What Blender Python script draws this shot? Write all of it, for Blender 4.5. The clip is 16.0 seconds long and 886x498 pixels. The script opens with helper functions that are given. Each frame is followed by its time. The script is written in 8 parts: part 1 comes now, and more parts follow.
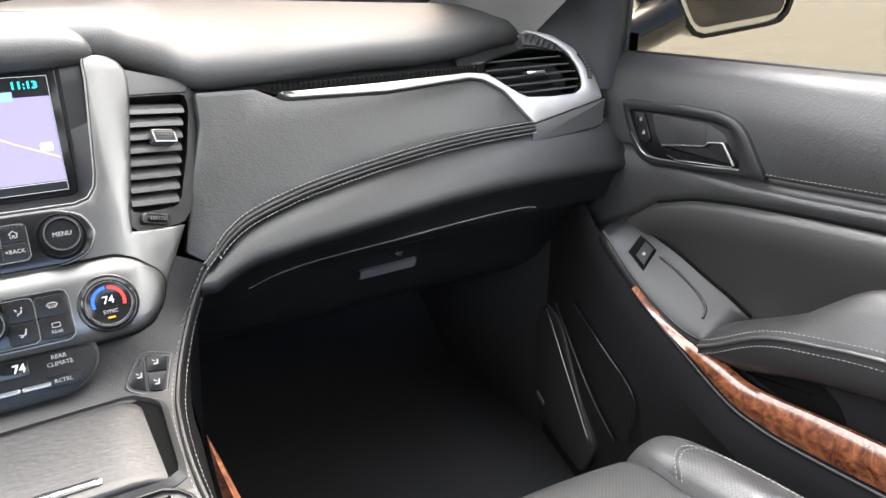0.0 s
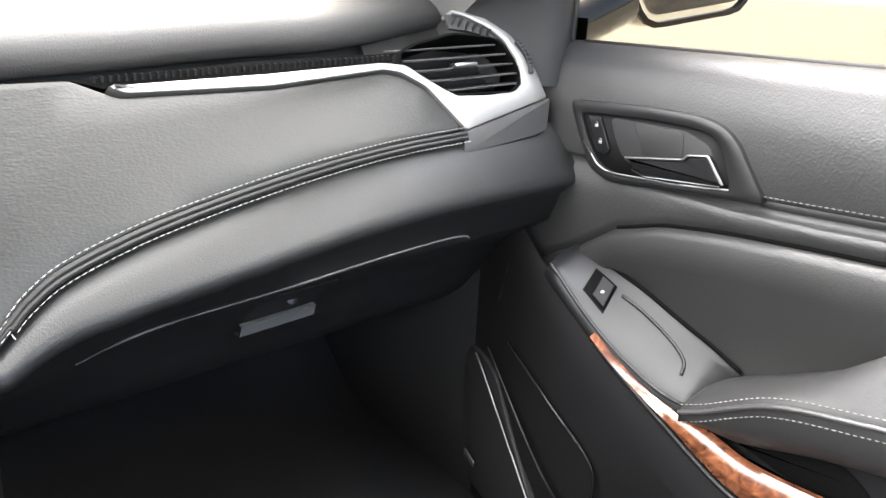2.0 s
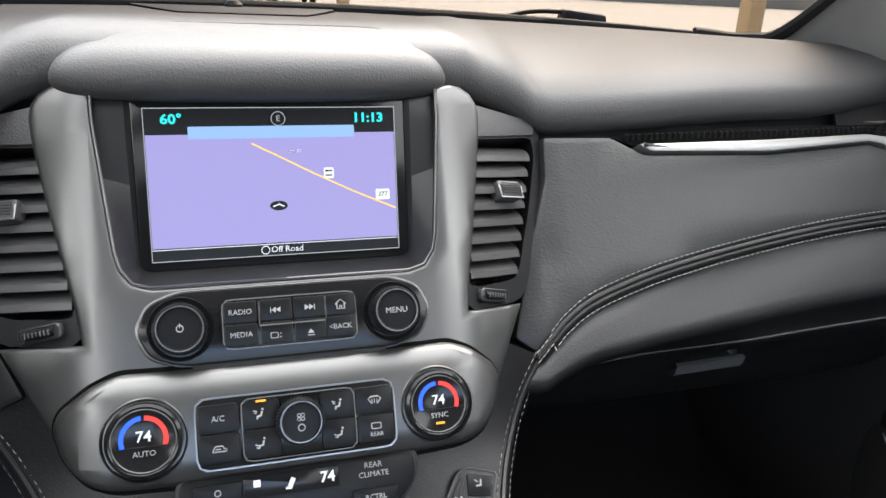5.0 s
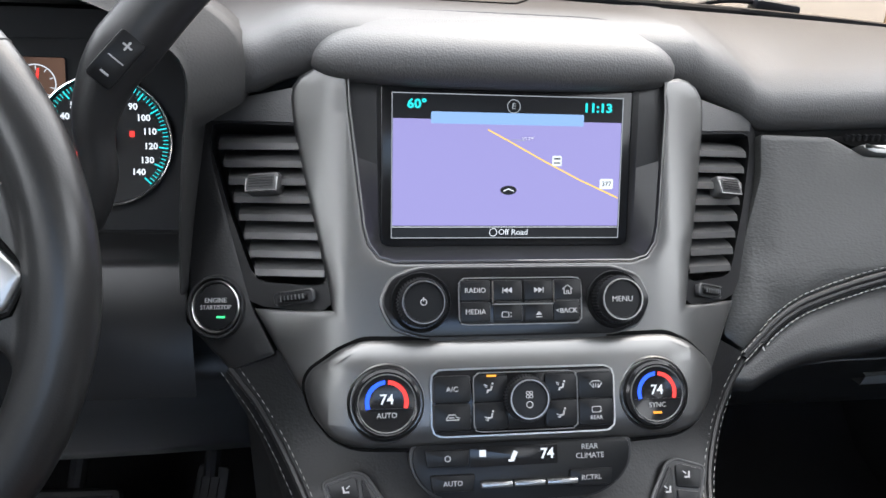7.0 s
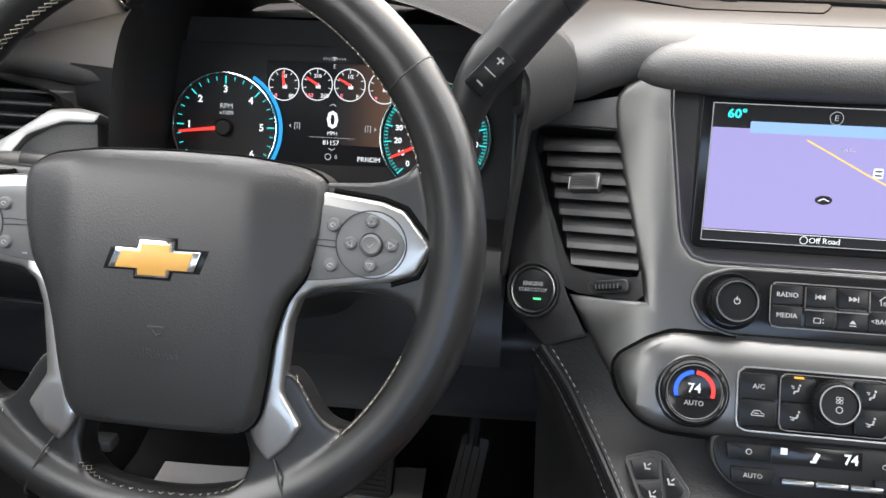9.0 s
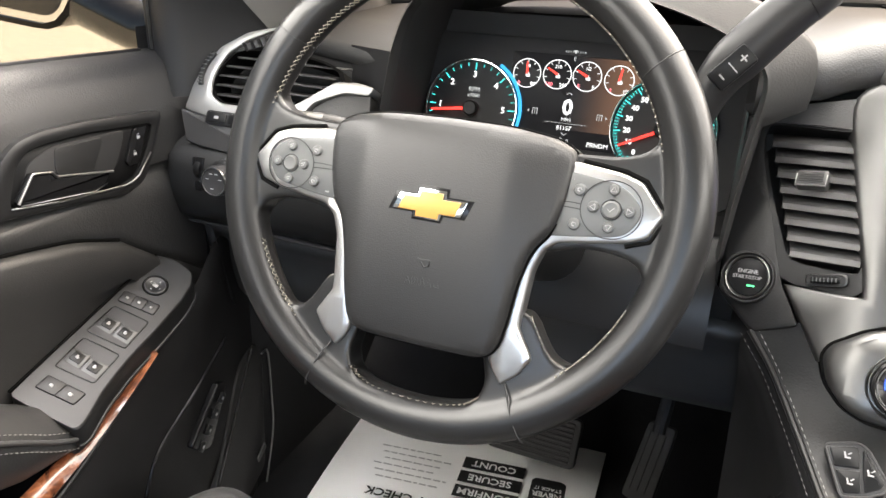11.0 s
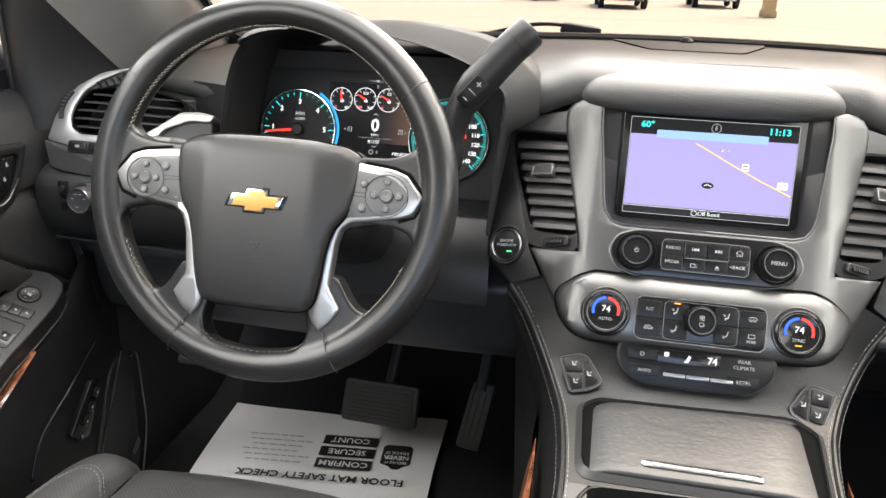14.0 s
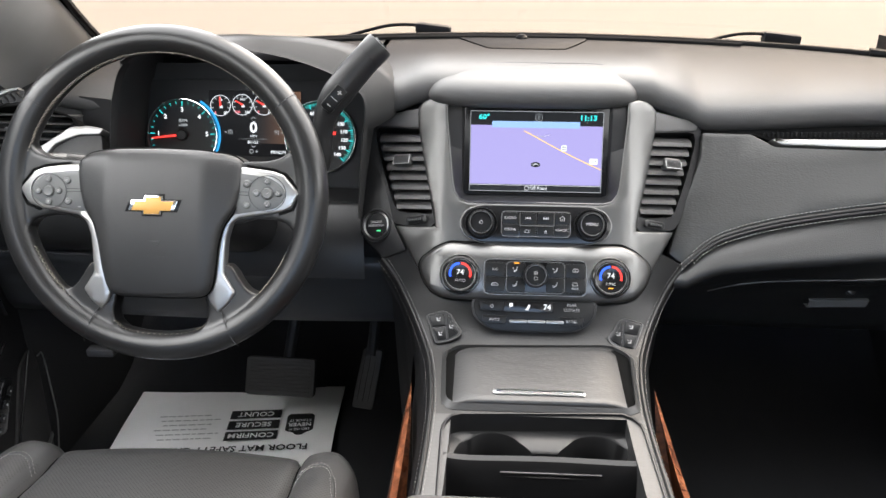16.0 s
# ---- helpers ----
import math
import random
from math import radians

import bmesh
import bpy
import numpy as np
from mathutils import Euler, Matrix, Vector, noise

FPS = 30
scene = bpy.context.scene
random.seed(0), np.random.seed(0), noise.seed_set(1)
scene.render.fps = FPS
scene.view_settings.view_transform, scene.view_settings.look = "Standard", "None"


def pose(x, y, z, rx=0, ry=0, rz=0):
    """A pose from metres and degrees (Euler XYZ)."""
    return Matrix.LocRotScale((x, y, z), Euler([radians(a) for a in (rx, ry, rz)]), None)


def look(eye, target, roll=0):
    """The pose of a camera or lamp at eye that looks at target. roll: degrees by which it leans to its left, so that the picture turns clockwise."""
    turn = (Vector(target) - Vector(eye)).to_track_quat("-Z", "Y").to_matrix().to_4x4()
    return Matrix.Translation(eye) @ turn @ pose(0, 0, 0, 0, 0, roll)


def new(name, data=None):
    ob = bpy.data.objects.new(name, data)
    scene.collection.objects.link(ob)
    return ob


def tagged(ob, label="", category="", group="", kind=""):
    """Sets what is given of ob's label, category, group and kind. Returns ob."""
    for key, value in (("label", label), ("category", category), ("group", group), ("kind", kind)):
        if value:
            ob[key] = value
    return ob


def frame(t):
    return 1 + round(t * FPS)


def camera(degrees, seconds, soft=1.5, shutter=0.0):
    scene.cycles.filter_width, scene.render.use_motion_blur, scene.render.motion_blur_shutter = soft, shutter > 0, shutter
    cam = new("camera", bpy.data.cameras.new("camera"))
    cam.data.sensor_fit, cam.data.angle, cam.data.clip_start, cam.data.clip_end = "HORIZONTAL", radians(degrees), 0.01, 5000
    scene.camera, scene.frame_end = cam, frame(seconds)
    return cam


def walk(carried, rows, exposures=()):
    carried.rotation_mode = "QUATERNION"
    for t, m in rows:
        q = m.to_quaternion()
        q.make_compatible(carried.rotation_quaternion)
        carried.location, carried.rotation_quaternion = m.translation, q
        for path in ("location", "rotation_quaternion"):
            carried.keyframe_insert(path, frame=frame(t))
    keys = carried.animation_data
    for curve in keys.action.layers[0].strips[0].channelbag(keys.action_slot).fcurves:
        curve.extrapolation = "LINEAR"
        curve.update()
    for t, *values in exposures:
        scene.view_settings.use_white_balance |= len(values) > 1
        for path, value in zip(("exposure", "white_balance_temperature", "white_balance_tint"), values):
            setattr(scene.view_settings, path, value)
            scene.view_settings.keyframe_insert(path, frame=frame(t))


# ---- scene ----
cam = camera(61.0, 16.0)
PATH = [
    (0, (0.024, -0.769, 0.757), (1.021, 0.804, 0.027), 0.6),
    (0.5, (0.057, -0.72, 0.73), (1.221, 0.733, 0.0), 0.6),
    (1, (0.092, -0.684, 0.716), (1.328, 0.705, -0.02), 0.8),
    (1.5, (0.138, -0.61, 0.693), (1.39, 0.762, -0.049), 1.6),
    (2, (0.141, -0.565, 0.714), (1.357, 0.848, -0.009), 2.5),
    (2.5, (0.109, -0.543, 0.737), (1.22, 0.964, 0.032), 2.7),
    (3, (0.061, -0.547, 0.744), (1.046, 1.054, 0.06), 2.7),
    (3.5, (0.031, -0.538, 0.741), (0.892, 1.139, 0.073), 2.6),
    (4, (0.011, -0.534, 0.742), (0.765, 1.198, 0.084), 2.6),
    (4.2, (-0.003, -0.534, 0.742), (0.707, 1.218, 0.089), 2.4),
    (6.3, (-0.1, -0.519, 0.742), (0.352, 1.289, 0.016), 3.8),
    (6.5, (-0.111, -0.519, 0.742), (0.309, 1.296, 0.013), 3.7),
    (7, (-0.135, -0.524, 0.747), (0.185, 1.307, 0.007), 3.4),
    (7.5, (-0.162, -0.536, 0.749), (0.038, 1.309, 0.005), 2.9),
    (8, (-0.183, -0.551, 0.751), (-0.121, 1.3, -0.005), 2.3),
    (8.5, (-0.208, -0.567, 0.753), (-0.29, 1.284, 0.001), 1.6),
    (9, (-0.218, -0.578, 0.76), (-0.438, 1.259, 0.0), 1.3),
    (9.5, (-0.229, -0.596, 0.763), (-0.605, 1.214, -0.001), 0.8),
    (10, (-0.237, -0.617, 0.761), (-0.754, 1.155, -0.007), 0.9),
    (10.2, (-0.237, -0.626, 0.761), (-0.81, 1.127, -0.014), 1.0),
    (12.3, (-0.198, -0.739, 0.769), (-0.921, 0.963, 0.006), 2.2),
    (12.5, (-0.187, -0.751, 0.771), (-0.88, 0.966, 0.015), 2.3),
    (13, (-0.165, -0.785, 0.782), (-0.769, 0.973, 0.043), 2.2),
    (13.5, (-0.142, -0.813, 0.792), (-0.633, 0.989, 0.074), 2.0),
    (14, (-0.116, -0.835, 0.801), (-0.496, 0.996, 0.092), 1.6),
    (14.5, (-0.092, -0.863, 0.812), (-0.377, 0.984, 0.101), 1.0),
    (15, (-0.083, -0.893, 0.823), (-0.293, 0.96, 0.098), 0.5),
    (15.5, (-0.07, -0.929, 0.841), (-0.22, 0.92, 0.094), 0.2),
    (16, (-0.067, -0.971, 0.86), (-0.168, 0.875, 0.096), 0.2),
]
# brightness and white balance of the picture, strength of the lit displays, of the sky and of the sun
EXPOSURE, KELVIN, TINT = 4.25, 6300, 7
LIT, SKY, SUN, SUN_UP, SUN_ROUND = 0.104, 0.15, 0.45, 54, 36
# daylight through the windows, in watts
WINDSHIELD, SIDE_LEFT, SIDE_RIGHT, REAR = 0.54, 0.55, 0.42, 0.40
walk(cam, [(t, look(eye, target, roll)) for t, eye, target, roll in PATH], [(t, EXPOSURE + e, KELVIN + k, TINT) for t, e, k in (
    (0, 0.72, -50), (1, 1.25, 100), (1.5, 1.5, 150), (2, 1.45, 100), (3, 0.85, 0), (4, 0.25, 0), (6.5, -0.05, -350), (7.5, -0.05, -300), (9, 0.12, 0), (10, 0.62, 300), (12.5, 0.84, 600), (13.5, 0.54, 450), (14.5, 0.27, 200), (16, 0.22, 0))])

# ---- light ----
world = bpy.data.worlds.new("sky")
world.use_nodes = True
scene.world = world
wn = world.node_tree
sky = wn.nodes.new("ShaderNodeTexSky")
sky.sky_type, sky.sun_disc, sky.sun_elevation, sky.sun_rotation = "NISHITA", False, radians(SUN_UP), radians(SUN_ROUND)
sky.air_density, sky.dust_density, sky.ozone_density = 0.6, 6.0, 0.3
wn.nodes["Background"].inputs["Strength"].default_value = SKY
wn.links.new(sky.outputs[0], wn.nodes["Background"].inputs["Color"])
sun = new("sun", bpy.data.lights.new("sun", "SUN"))
sun.data.energy, sun.data.angle, sun.data.color = SUN, radians(48), (1.0, 0.97, 0.93)
sun.matrix_world = pose(0, 0, 5, 90 - SUN_UP, 0, 180 - SUN_ROUND)


def window_light(name, at, to, wide, high, watts, colour, spread):
    """Daylight that enters through a window's opening: a lamp of the opening's size just inside the glass."""
    lamp = new(name, bpy.data.lights.new(name, "AREA"))
    lamp.data.shape, lamp.data.size, lamp.data.size_y = "RECTANGLE", wide, high
    lamp.data.energy, lamp.data.color, lamp.data.spread = watts, colour, radians(spread)
    lamp.matrix_world = look(at, to)
    return lamp


DAY = (1.0, 0.962, 0.945)
# the windshield's curve in three panels
window_light("windshield_daylight", (-0.011, -0.095, 0.959), (-0.011, -0.585, 0.159), 0.70, 0.66, WINDSHIELD, DAY, 160)
for side in (-1, 1):
    window_light("windshield_daylight", (-0.011 + side * 0.470, -0.132, 0.942), (-0.011 + side * 0.350, -0.597, 0.142), 0.24, 0.66, WINDSHIELD * 0.34, DAY, 160)
    x = -0.011 + side * 0.855
    # the sky stands over the roofs outside, so its light falls inwards and down
    window_light("side_window_daylight", (x - side * 0.10, -0.55, 0.955), (x - side * 0.80, -0.55, 0.275), 0.98, 0.34, SIDE_LEFT if side < 0 else SIDE_RIGHT, DAY, 150)
    window_light("rear_side_window_daylight", (x - side * 0.12, -1.85, 0.925), (x - side * 0.80, -1.85, 0.3), 1.18, 0.34, REAR, DAY, 150)

# ---- materials ----


def material(name, colour, rough=0.5, metal=0.0, grain=0.0, size=900.0, bump=0.0, kind="noise", vary=0.12, coat=0.0, tint=None, stretch=(1, 1, 1), spec=0.5, wear=0.0, crease_depth=0.20):
    """A surface with fine grain (relief and gloss) and broad uneven wear."""
    m = bpy.data.materials.new(name)
    m.use_nodes = True
    n, ln = m.node_tree.nodes, m.node_tree.links
    b = n["Principled BSDF"]
    b.inputs["Roughness"].default_value, b.inputs["Metallic"].default_value = rough, metal
    b.inputs["Coat Weight"].default_value, b.inputs["Coat Roughness"].default_value = coat, 0.06
    b.inputs["Specular IOR Level"].default_value = spec
    at = n.new("ShaderNodeTexCoord")
    mp = n.new("ShaderNodeMapping")
    mp.inputs["Scale"].default_value = stretch
    ln.new(at.outputs["Object"], mp.inputs["Vector"])
    broad = n.new("ShaderNodeTexNoise")
    broad.inputs["Scale"].default_value, broad.inputs["Detail"].default_value = 14.0, 5.0
    ln.new(mp.outputs[0], broad.inputs["Vector"])
    ramp = n.new("ShaderNodeMixRGB")
    c = Vector(colour)
    other = Vector(tint) if tint else c * (1 + 2 * vary)
    ramp.inputs[1].default_value, ramp.inputs[2].default_value = (*(c * (1 - vary)), 1), (*other, 1)
    ln.new(broad.outputs[0], ramp.inputs[0])
    ln.new(ramp.outputs[0], b.inputs["Base Color"])
    rr = n.new("ShaderNodeMapRange")
    rr.inputs["To Min"].default_value, rr.inputs["To Max"].default_value = max(0.02, rough - 0.05 - wear), min(1, rough + 0.05 + wear)
    ln.new(broad.outputs[0], rr.inputs["Value"])
    ln.new(rr.outputs[0], b.inputs["Roughness"])
    if bump:
        if kind == "noise":
            fine = n.new("ShaderNodeTexNoise")
            fine.inputs["Detail"].default_value = 2.0
        else:
            fine = n.new("ShaderNodeTexVoronoi")
            fine.feature = "SMOOTH_F1" if kind == "leather" else "F1"
        fine.inputs["Scale"].default_value = size
        ln.new(mp.outputs[0], fine.inputs["Vector"])
        bp = n.new("ShaderNodeBump")
        bp.inputs["Strength"].default_value, bp.inputs["Distance"].default_value = grain, bump
        ln.new(fine.outputs[0], bp.inputs["Height"])
        if kind == "leather":
            crease = n.new("ShaderNodeTexNoise")
            crease.inputs["Scale"].default_value, crease.inputs["Detail"].default_value = 38.0, 4.0
            crease.inputs["Distortion"].default_value = 2.0
            ln.new(mp.outputs[0], crease.inputs["Vector"])
            bp2 = n.new("ShaderNodeBump")
            bp2.inputs["Strength"].default_value, bp2.inputs["Distance"].default_value = crease_depth, 0.0018
            ln.new(crease.outputs[0], bp2.inputs["Height"])
            ln.new(bp.outputs[0], bp2.inputs["Normal"])
            bp = bp2
        ln.new(bp.outputs[0], b.inputs["Normal"])
    return m


def glow(name, colour, strength):
    m = bpy.data.materials.new(name)
    m.use_nodes = True
    b = m.node_tree.nodes["Principled BSDF"]
    b.inputs["Base Color"].default_value = (0.01, 0.01, 0.01, 1)
    b.inputs["Roughness"].default_value, b.inputs["Specular IOR Level"].default_value = 0.35, 0.12
    b.inputs["Emission Color"].default_value, b.inputs["Emission Strength"].default_value = (*colour, 1), strength * LIT
    return m


PAD = material("soft_pad", (0.043, 0.0425, 0.0425), 0.55, grain=0.42, size=680, bump=0.00045, kind="voronoi")
LEATHER = material("black_leather", (0.0155, 0.0159, 0.0154), 0.40, grain=0.36, size=640, bump=0.0006, kind="leather", wear=0.05, stretch=(0.55, 1, 1), crease_depth=0.13, spec=0.40)
POD = material("switch_pod_plastic", (0.009, 0.0092, 0.0097), 0.40, grain=0.2, size=1200, bump=0.0002, spec=0.35)
COLUMN = material("column_vinyl", (0.0085, 0.0085, 0.009), 0.43, grain=0.28, size=640, bump=0.0004, kind="leather", wear=0.03, crease_depth=0.08, spec=0.35)
HUB = material("airbag_vinyl", (0.0145, 0.0145, 0.0148), 0.43, grain=0.30, size=900, bump=0.0003, kind="voronoi", spec=0.42)
CONSOLE = material("console_leather", (0.0085, 0.0085, 0.0087), 0.40, grain=0.32, size=620, bump=0.0004, kind="leather", wear=0.06, crease_depth=0.12, spec=0.30)
# same leather, lighter and glossier for windshield light on flat lid and rails
LID = material("console_leather_lit", (0.024, 0.024, 0.0242), 0.42, grain=0.36, size=420, bump=0.0005, kind="leather", wear=0.08, crease_depth=0.20, stretch=(0.4, 1, 1), spec=0.45)
# near-black colour that paints the shade inside gaps, slots and pockets
VOID = material("gap_shade_black", (0.003, 0.003, 0.003), 0.9, spec=0.05)
RIM = material("rim_leather", (0.010, 0.010, 0.0102), 0.31, grain=0.16, size=900, bump=0.0003, kind="leather", wear=0.03, crease_depth=0.03, spec=0.42)
PANEL = material("grained_panel", (0.0105, 0.0108, 0.0111), 0.43, grain=0.35, size=620, bump=0.0005, kind="voronoi", spec=0.40)
SEAT = material("seat_leather", (0.042, 0.042, 0.0424), 0.36, grain=0.4, size=520, bump=0.0005, kind="leather", wear=0.05)
PLASTIC = material("black_plastic", (0.010, 0.010, 0.0105), 0.38, grain=0.2, size=1500, bump=0.0002, spec=0.32)
DARK = material("matte_black", (0.013, 0.013, 0.014), 0.65, grain=0.2, size=900, bump=0.0003)
GLOSS = material("gloss_black", (0.008, 0.008, 0.0085), 0.14, vary=0.05, spec=0.22)
BUTTON = material("button_plastic", (0.0075, 0.0077, 0.0082), 0.30, grain=0.15, size=1800, bump=0.0001, spec=0.15)
KEYGREY = material("grey_button_rubber", (0.075, 0.077, 0.077), 0.45, grain=0.15, size=1800, bump=0.0001)
SLAT = material("vent_slat_plastic", (0.038, 0.0375, 0.0375), 0.30, grain=0.2, size=1500, bump=0.0001)
SILVER = material("satin_silver", (0.124, 0.1232, 0.121), 0.38, metal=0.90, grain=0.06, size=900, bump=0.0002, stretch=(0.15, 1, 1), vary=0.05)
# lighter copies of the stack's silver, with light on wheel and vents painted in
TRIM_SILVER = material("wheel_silver_lit", (0.40, 0.395, 0.385), 0.34, metal=0.92, grain=0.06, size=900, bump=0.0002, vary=0.05)
VENT_SILVER = material("vent_silver_lit", (0.33, 0.328, 0.322), 0.42, metal=0.85, grain=0.06, size=900, bump=0.0002, stretch=(0.15, 1, 1), vary=0.05)
CHROME = material("chrome", (0.80, 0.80, 0.80), 0.12, metal=1.0, vary=0.03)
STEEL = material("brushed_steel_key", (0.30, 0.30, 0.295), 0.30, metal=1.0, vary=0.06)
GOLD = material("gold_enamel", (0.40, 0.215, 0.045), 0.48, metal=0.0, grain=0.2, size=1200, bump=0.0002)
CARPET = material("black_carpet", (0.022, 0.0224, 0.0236), 0.95, grain=0.9, size=700, bump=0.003, spec=0.1)
DOORPAD = material("door_pad_vinyl", (0.019, 0.019, 0.0192), 0.47, grain=0.42, size=560, bump=0.0006, kind="leather", wear=0.04, crease_depth=0.18)
SUEDE = material("door_insert_leather", (0.017, 0.0168, 0.0167), 0.46, grain=0.4, size=700, bump=0.0004, kind="voronoi")
HOOD = material("hood_vinyl", (0.018, 0.018, 0.0183), 0.62, grain=0.35, size=700, bump=0.0004, kind="leather", spec=0.28, crease_depth=0.05)
KNEE = material("knee_panel_plastic", (0.022, 0.0225, 0.0235), 0.5, grain=0.4, size=900, bump=0.0003)
# black plastic, darkened further where door and console lie in shade
DOORLOW = material("shaded_black_plastic", (0.0085, 0.0085, 0.009), 0.55, grain=0.4, size=900, bump=0.0003, spec=0.14)
THREAD = material("pale_thread", (0.31, 0.302, 0.288), 0.7, vary=0.1)
SEAT_THREAD = material("seat_thread", (0.20, 0.197, 0.19), 0.7, vary=0.1)
TAN = material("tan_thread", (0.17, 0.155, 0.13), 0.7, vary=0.1)
PRINT = material("white_print", (0.27, 0.27, 0.27), 0.5, vary=0.03)
PAPER = material("white_paper", (0.86, 0.86, 0.85), 0.7, grain=0.3, size=30, bump=0.002, vary=0.03)
INK = material("black_ink", (0.012, 0.012, 0.012), 0.5, vary=0.05)
GREYINK = material("grey_ink", (0.42, 0.42, 0.42), 0.6, vary=0.05)
RUBBER = material("pedal_rubber", (0.022, 0.022, 0.022), 0.6, grain=0.4, size=700, bump=0.0004)
LINER = material("grey_fabric", (0.22, 0.217, 0.21), 0.9, grain=0.4, size=800, bump=0.0006)
PILLAR = material("pillar_plastic", (0.20, 0.195, 0.19), 0.6, grain=0.4, size=900, bump=0.0004)
ARMREST = material("armrest_leather", (0.020, 0.020, 0.0203), 0.46, grain=0.3, size=560, bump=0.0004, kind="leather", wear=0.04, crease_depth=0.08)
SWITCH = material("window_switch_plastic", (0.020, 0.0205, 0.0205), 0.36, grain=0.15, size=1500, bump=0.0001)
SAIL = material("sail_panel", (0.012, 0.012, 0.0125), 0.55, grain=0.4, size=900, bump=0.0004)
CONCRETE = material("pale_concrete", (0.48, 0.45, 0.39), 0.85, grain=0.5, size=60, bump=0.004, vary=0.10, tint=(0.62, 0.57, 0.48))
# darker ground colour that lowers the brightness beyond the passenger window
OLDLOT = material("darkened_paving", (0.27, 0.265, 0.235), 0.9, grain=0.5, size=50, bump=0.004, vary=0.15, tint=(0.33, 0.33, 0.29))
PAINT = material("dark_car_paint", (0.02, 0.02, 0.024), 0.2, coat=1.0)
PAINT_W = material("light_car_paint", (0.55, 0.55, 0.56), 0.25, coat=1.0)
TYRE = material("tyre_rubber", (0.02, 0.02, 0.02), 0.8, grain=0.5, size=150, bump=0.003)
POST = material("tan_post", (0.62, 0.46, 0.26), 0.7, grain=0.4, size=80, bump=0.002)
STUCCO = material("pale_stucco", (0.55, 0.48, 0.38), 0.9, grain=0.5, size=40, bump=0.01)
COWL = material("cowl_plastic", (0.03, 0.03, 0.03), 0.6, grain=0.4, size=500, bump=0.0005)
RED, CYAN, WHITE = glow("lit_red", (1.0, 0.05, 0.04), 0.8), glow("lit_cyan", (0.05, 0.75, 0.72), 0.7), glow("lit_white", (0.9, 0.92, 0.95), 0.62)
BLUE, AMBER, GREEN = glow("lit_blue", (0.03, 0.12, 1.0), 0.9), glow("lit_amber", (1.0, 0.38, 0.03), 0.9), glow("lit_green", (0.1, 0.9, 0.3), 0.8)
GAUGEWHITE, PINK = glow("gauge_white", (0.8, 0.82, 0.85), 0.55), glow("lit_pink", (1.0, 0.22, 0.28), 0.6)
DIMWHITE = glow("dim_white", (0.5, 0.52, 0.54), 0.45)
LAVENDER, SKYBAR, ROUTE = glow("map_lavender", (0.40, 0.35, 0.70), 0.56), glow("map_blue", (0.32, 0.50, 0.82), 0.60), glow("map_route", (0.95, 0.55, 0.10), 0.85)
BROWNLIT = glow("screen_brown", (0.15, 0.075, 0.045), 0.5)
bt = BROWNLIT.node_tree
bt_co, bt_sep, bt_ramp = bt.nodes.new("ShaderNodeTexCoord"), bt.nodes.new("ShaderNodeSeparateXYZ"), bt.nodes.new("ShaderNodeValToRGB")
bt.links.new(bt_co.outputs["Generated"], bt_sep.inputs[0])
bt.links.new(bt_sep.outputs["X"], bt_ramp.inputs[0])
bt.links.new(bt_ramp.outputs[0], bt.nodes["Principled BSDF"].inputs["Emission Color"])
bt_ramp.color_ramp.elements[0].color, bt_ramp.color_ramp.elements[1].color = (0.006, 0.006, 0.008, 1), (0.15, 0.075, 0.045, 1)
bt_ramp.color_ramp.interpolation = "EASE"
BLACKLIT = glow("screen_black", (0.006, 0.006, 0.008), 0.3)


def burl():
    m = material("burl_wood", (0.20, 0.055, 0.02), 0.28, coat=0.7, spec=0.4)
    n, ln = m.node_tree.nodes, m.node_tree.links
    b = n["Principled BSDF"]
    at = n.new("ShaderNodeTexCoord")
    tex = n.new("ShaderNodeTexNoise")
    tex.inputs["Scale"].default_value, tex.inputs["Detail"].default_value, tex.inputs["Distortion"].default_value = 42, 9, 2.6
    cr = n.new("ShaderNodeValToRGB")
    e = cr.color_ramp.elements
    e[0].position, e[0].color = 0.30, (0.036, 0.012, 0.007, 1)
    e[1].position, e[1].color = 0.74, (0.27, 0.105, 0.048, 1)
    mid = e.new(0.5)
    mid.color = (0.125, 0.042, 0.019, 1)
    ln.new(at.outputs["Object"], tex.inputs["Vector"])
    ln.new(tex.outputs[0], cr.inputs[0])
    ln.new(cr.outputs[0], b.inputs["Base Color"])
    return m


WOOD = burl()


def pane(name, tint, gloss):
    """Clear glass: what lies behind shows through, with a thin sheen at low angles."""
    m = bpy.data.materials.new(name)
    m.use_nodes = True
    n, ln = m.node_tree.nodes, m.node_tree.links
    n.remove(n["Principled BSDF"])
    clear, shine, mix, fr = n.new("ShaderNodeBsdfTransparent"), n.new("ShaderNodeBsdfGlossy"), n.new("ShaderNodeMixShader"), n.new("ShaderNodeFresnel")
    clear.inputs[0].default_value, shine.inputs["Roughness"].default_value = (*tint, 1), 0.02
    fr.inputs[0].default_value = gloss
    for a, b in ((fr.outputs[0], mix.inputs[0]), (clear.outputs[0], mix.inputs[1]), (shine.outputs[0], mix.inputs[2]), (mix.outputs[0], n["Material Output"].inputs[0])):
        ln.new(a, b)
    return m


# dark tint added to dim the bright outside against the cabin's exposure
GLASS = pane("view_dimming_glass", (0.064, 0.058, 0.046), 1.15)
SHIELD = pane("windshield_glass", (0.082, 0.075, 0.066), 1.03)

# ---- mesh tools ----


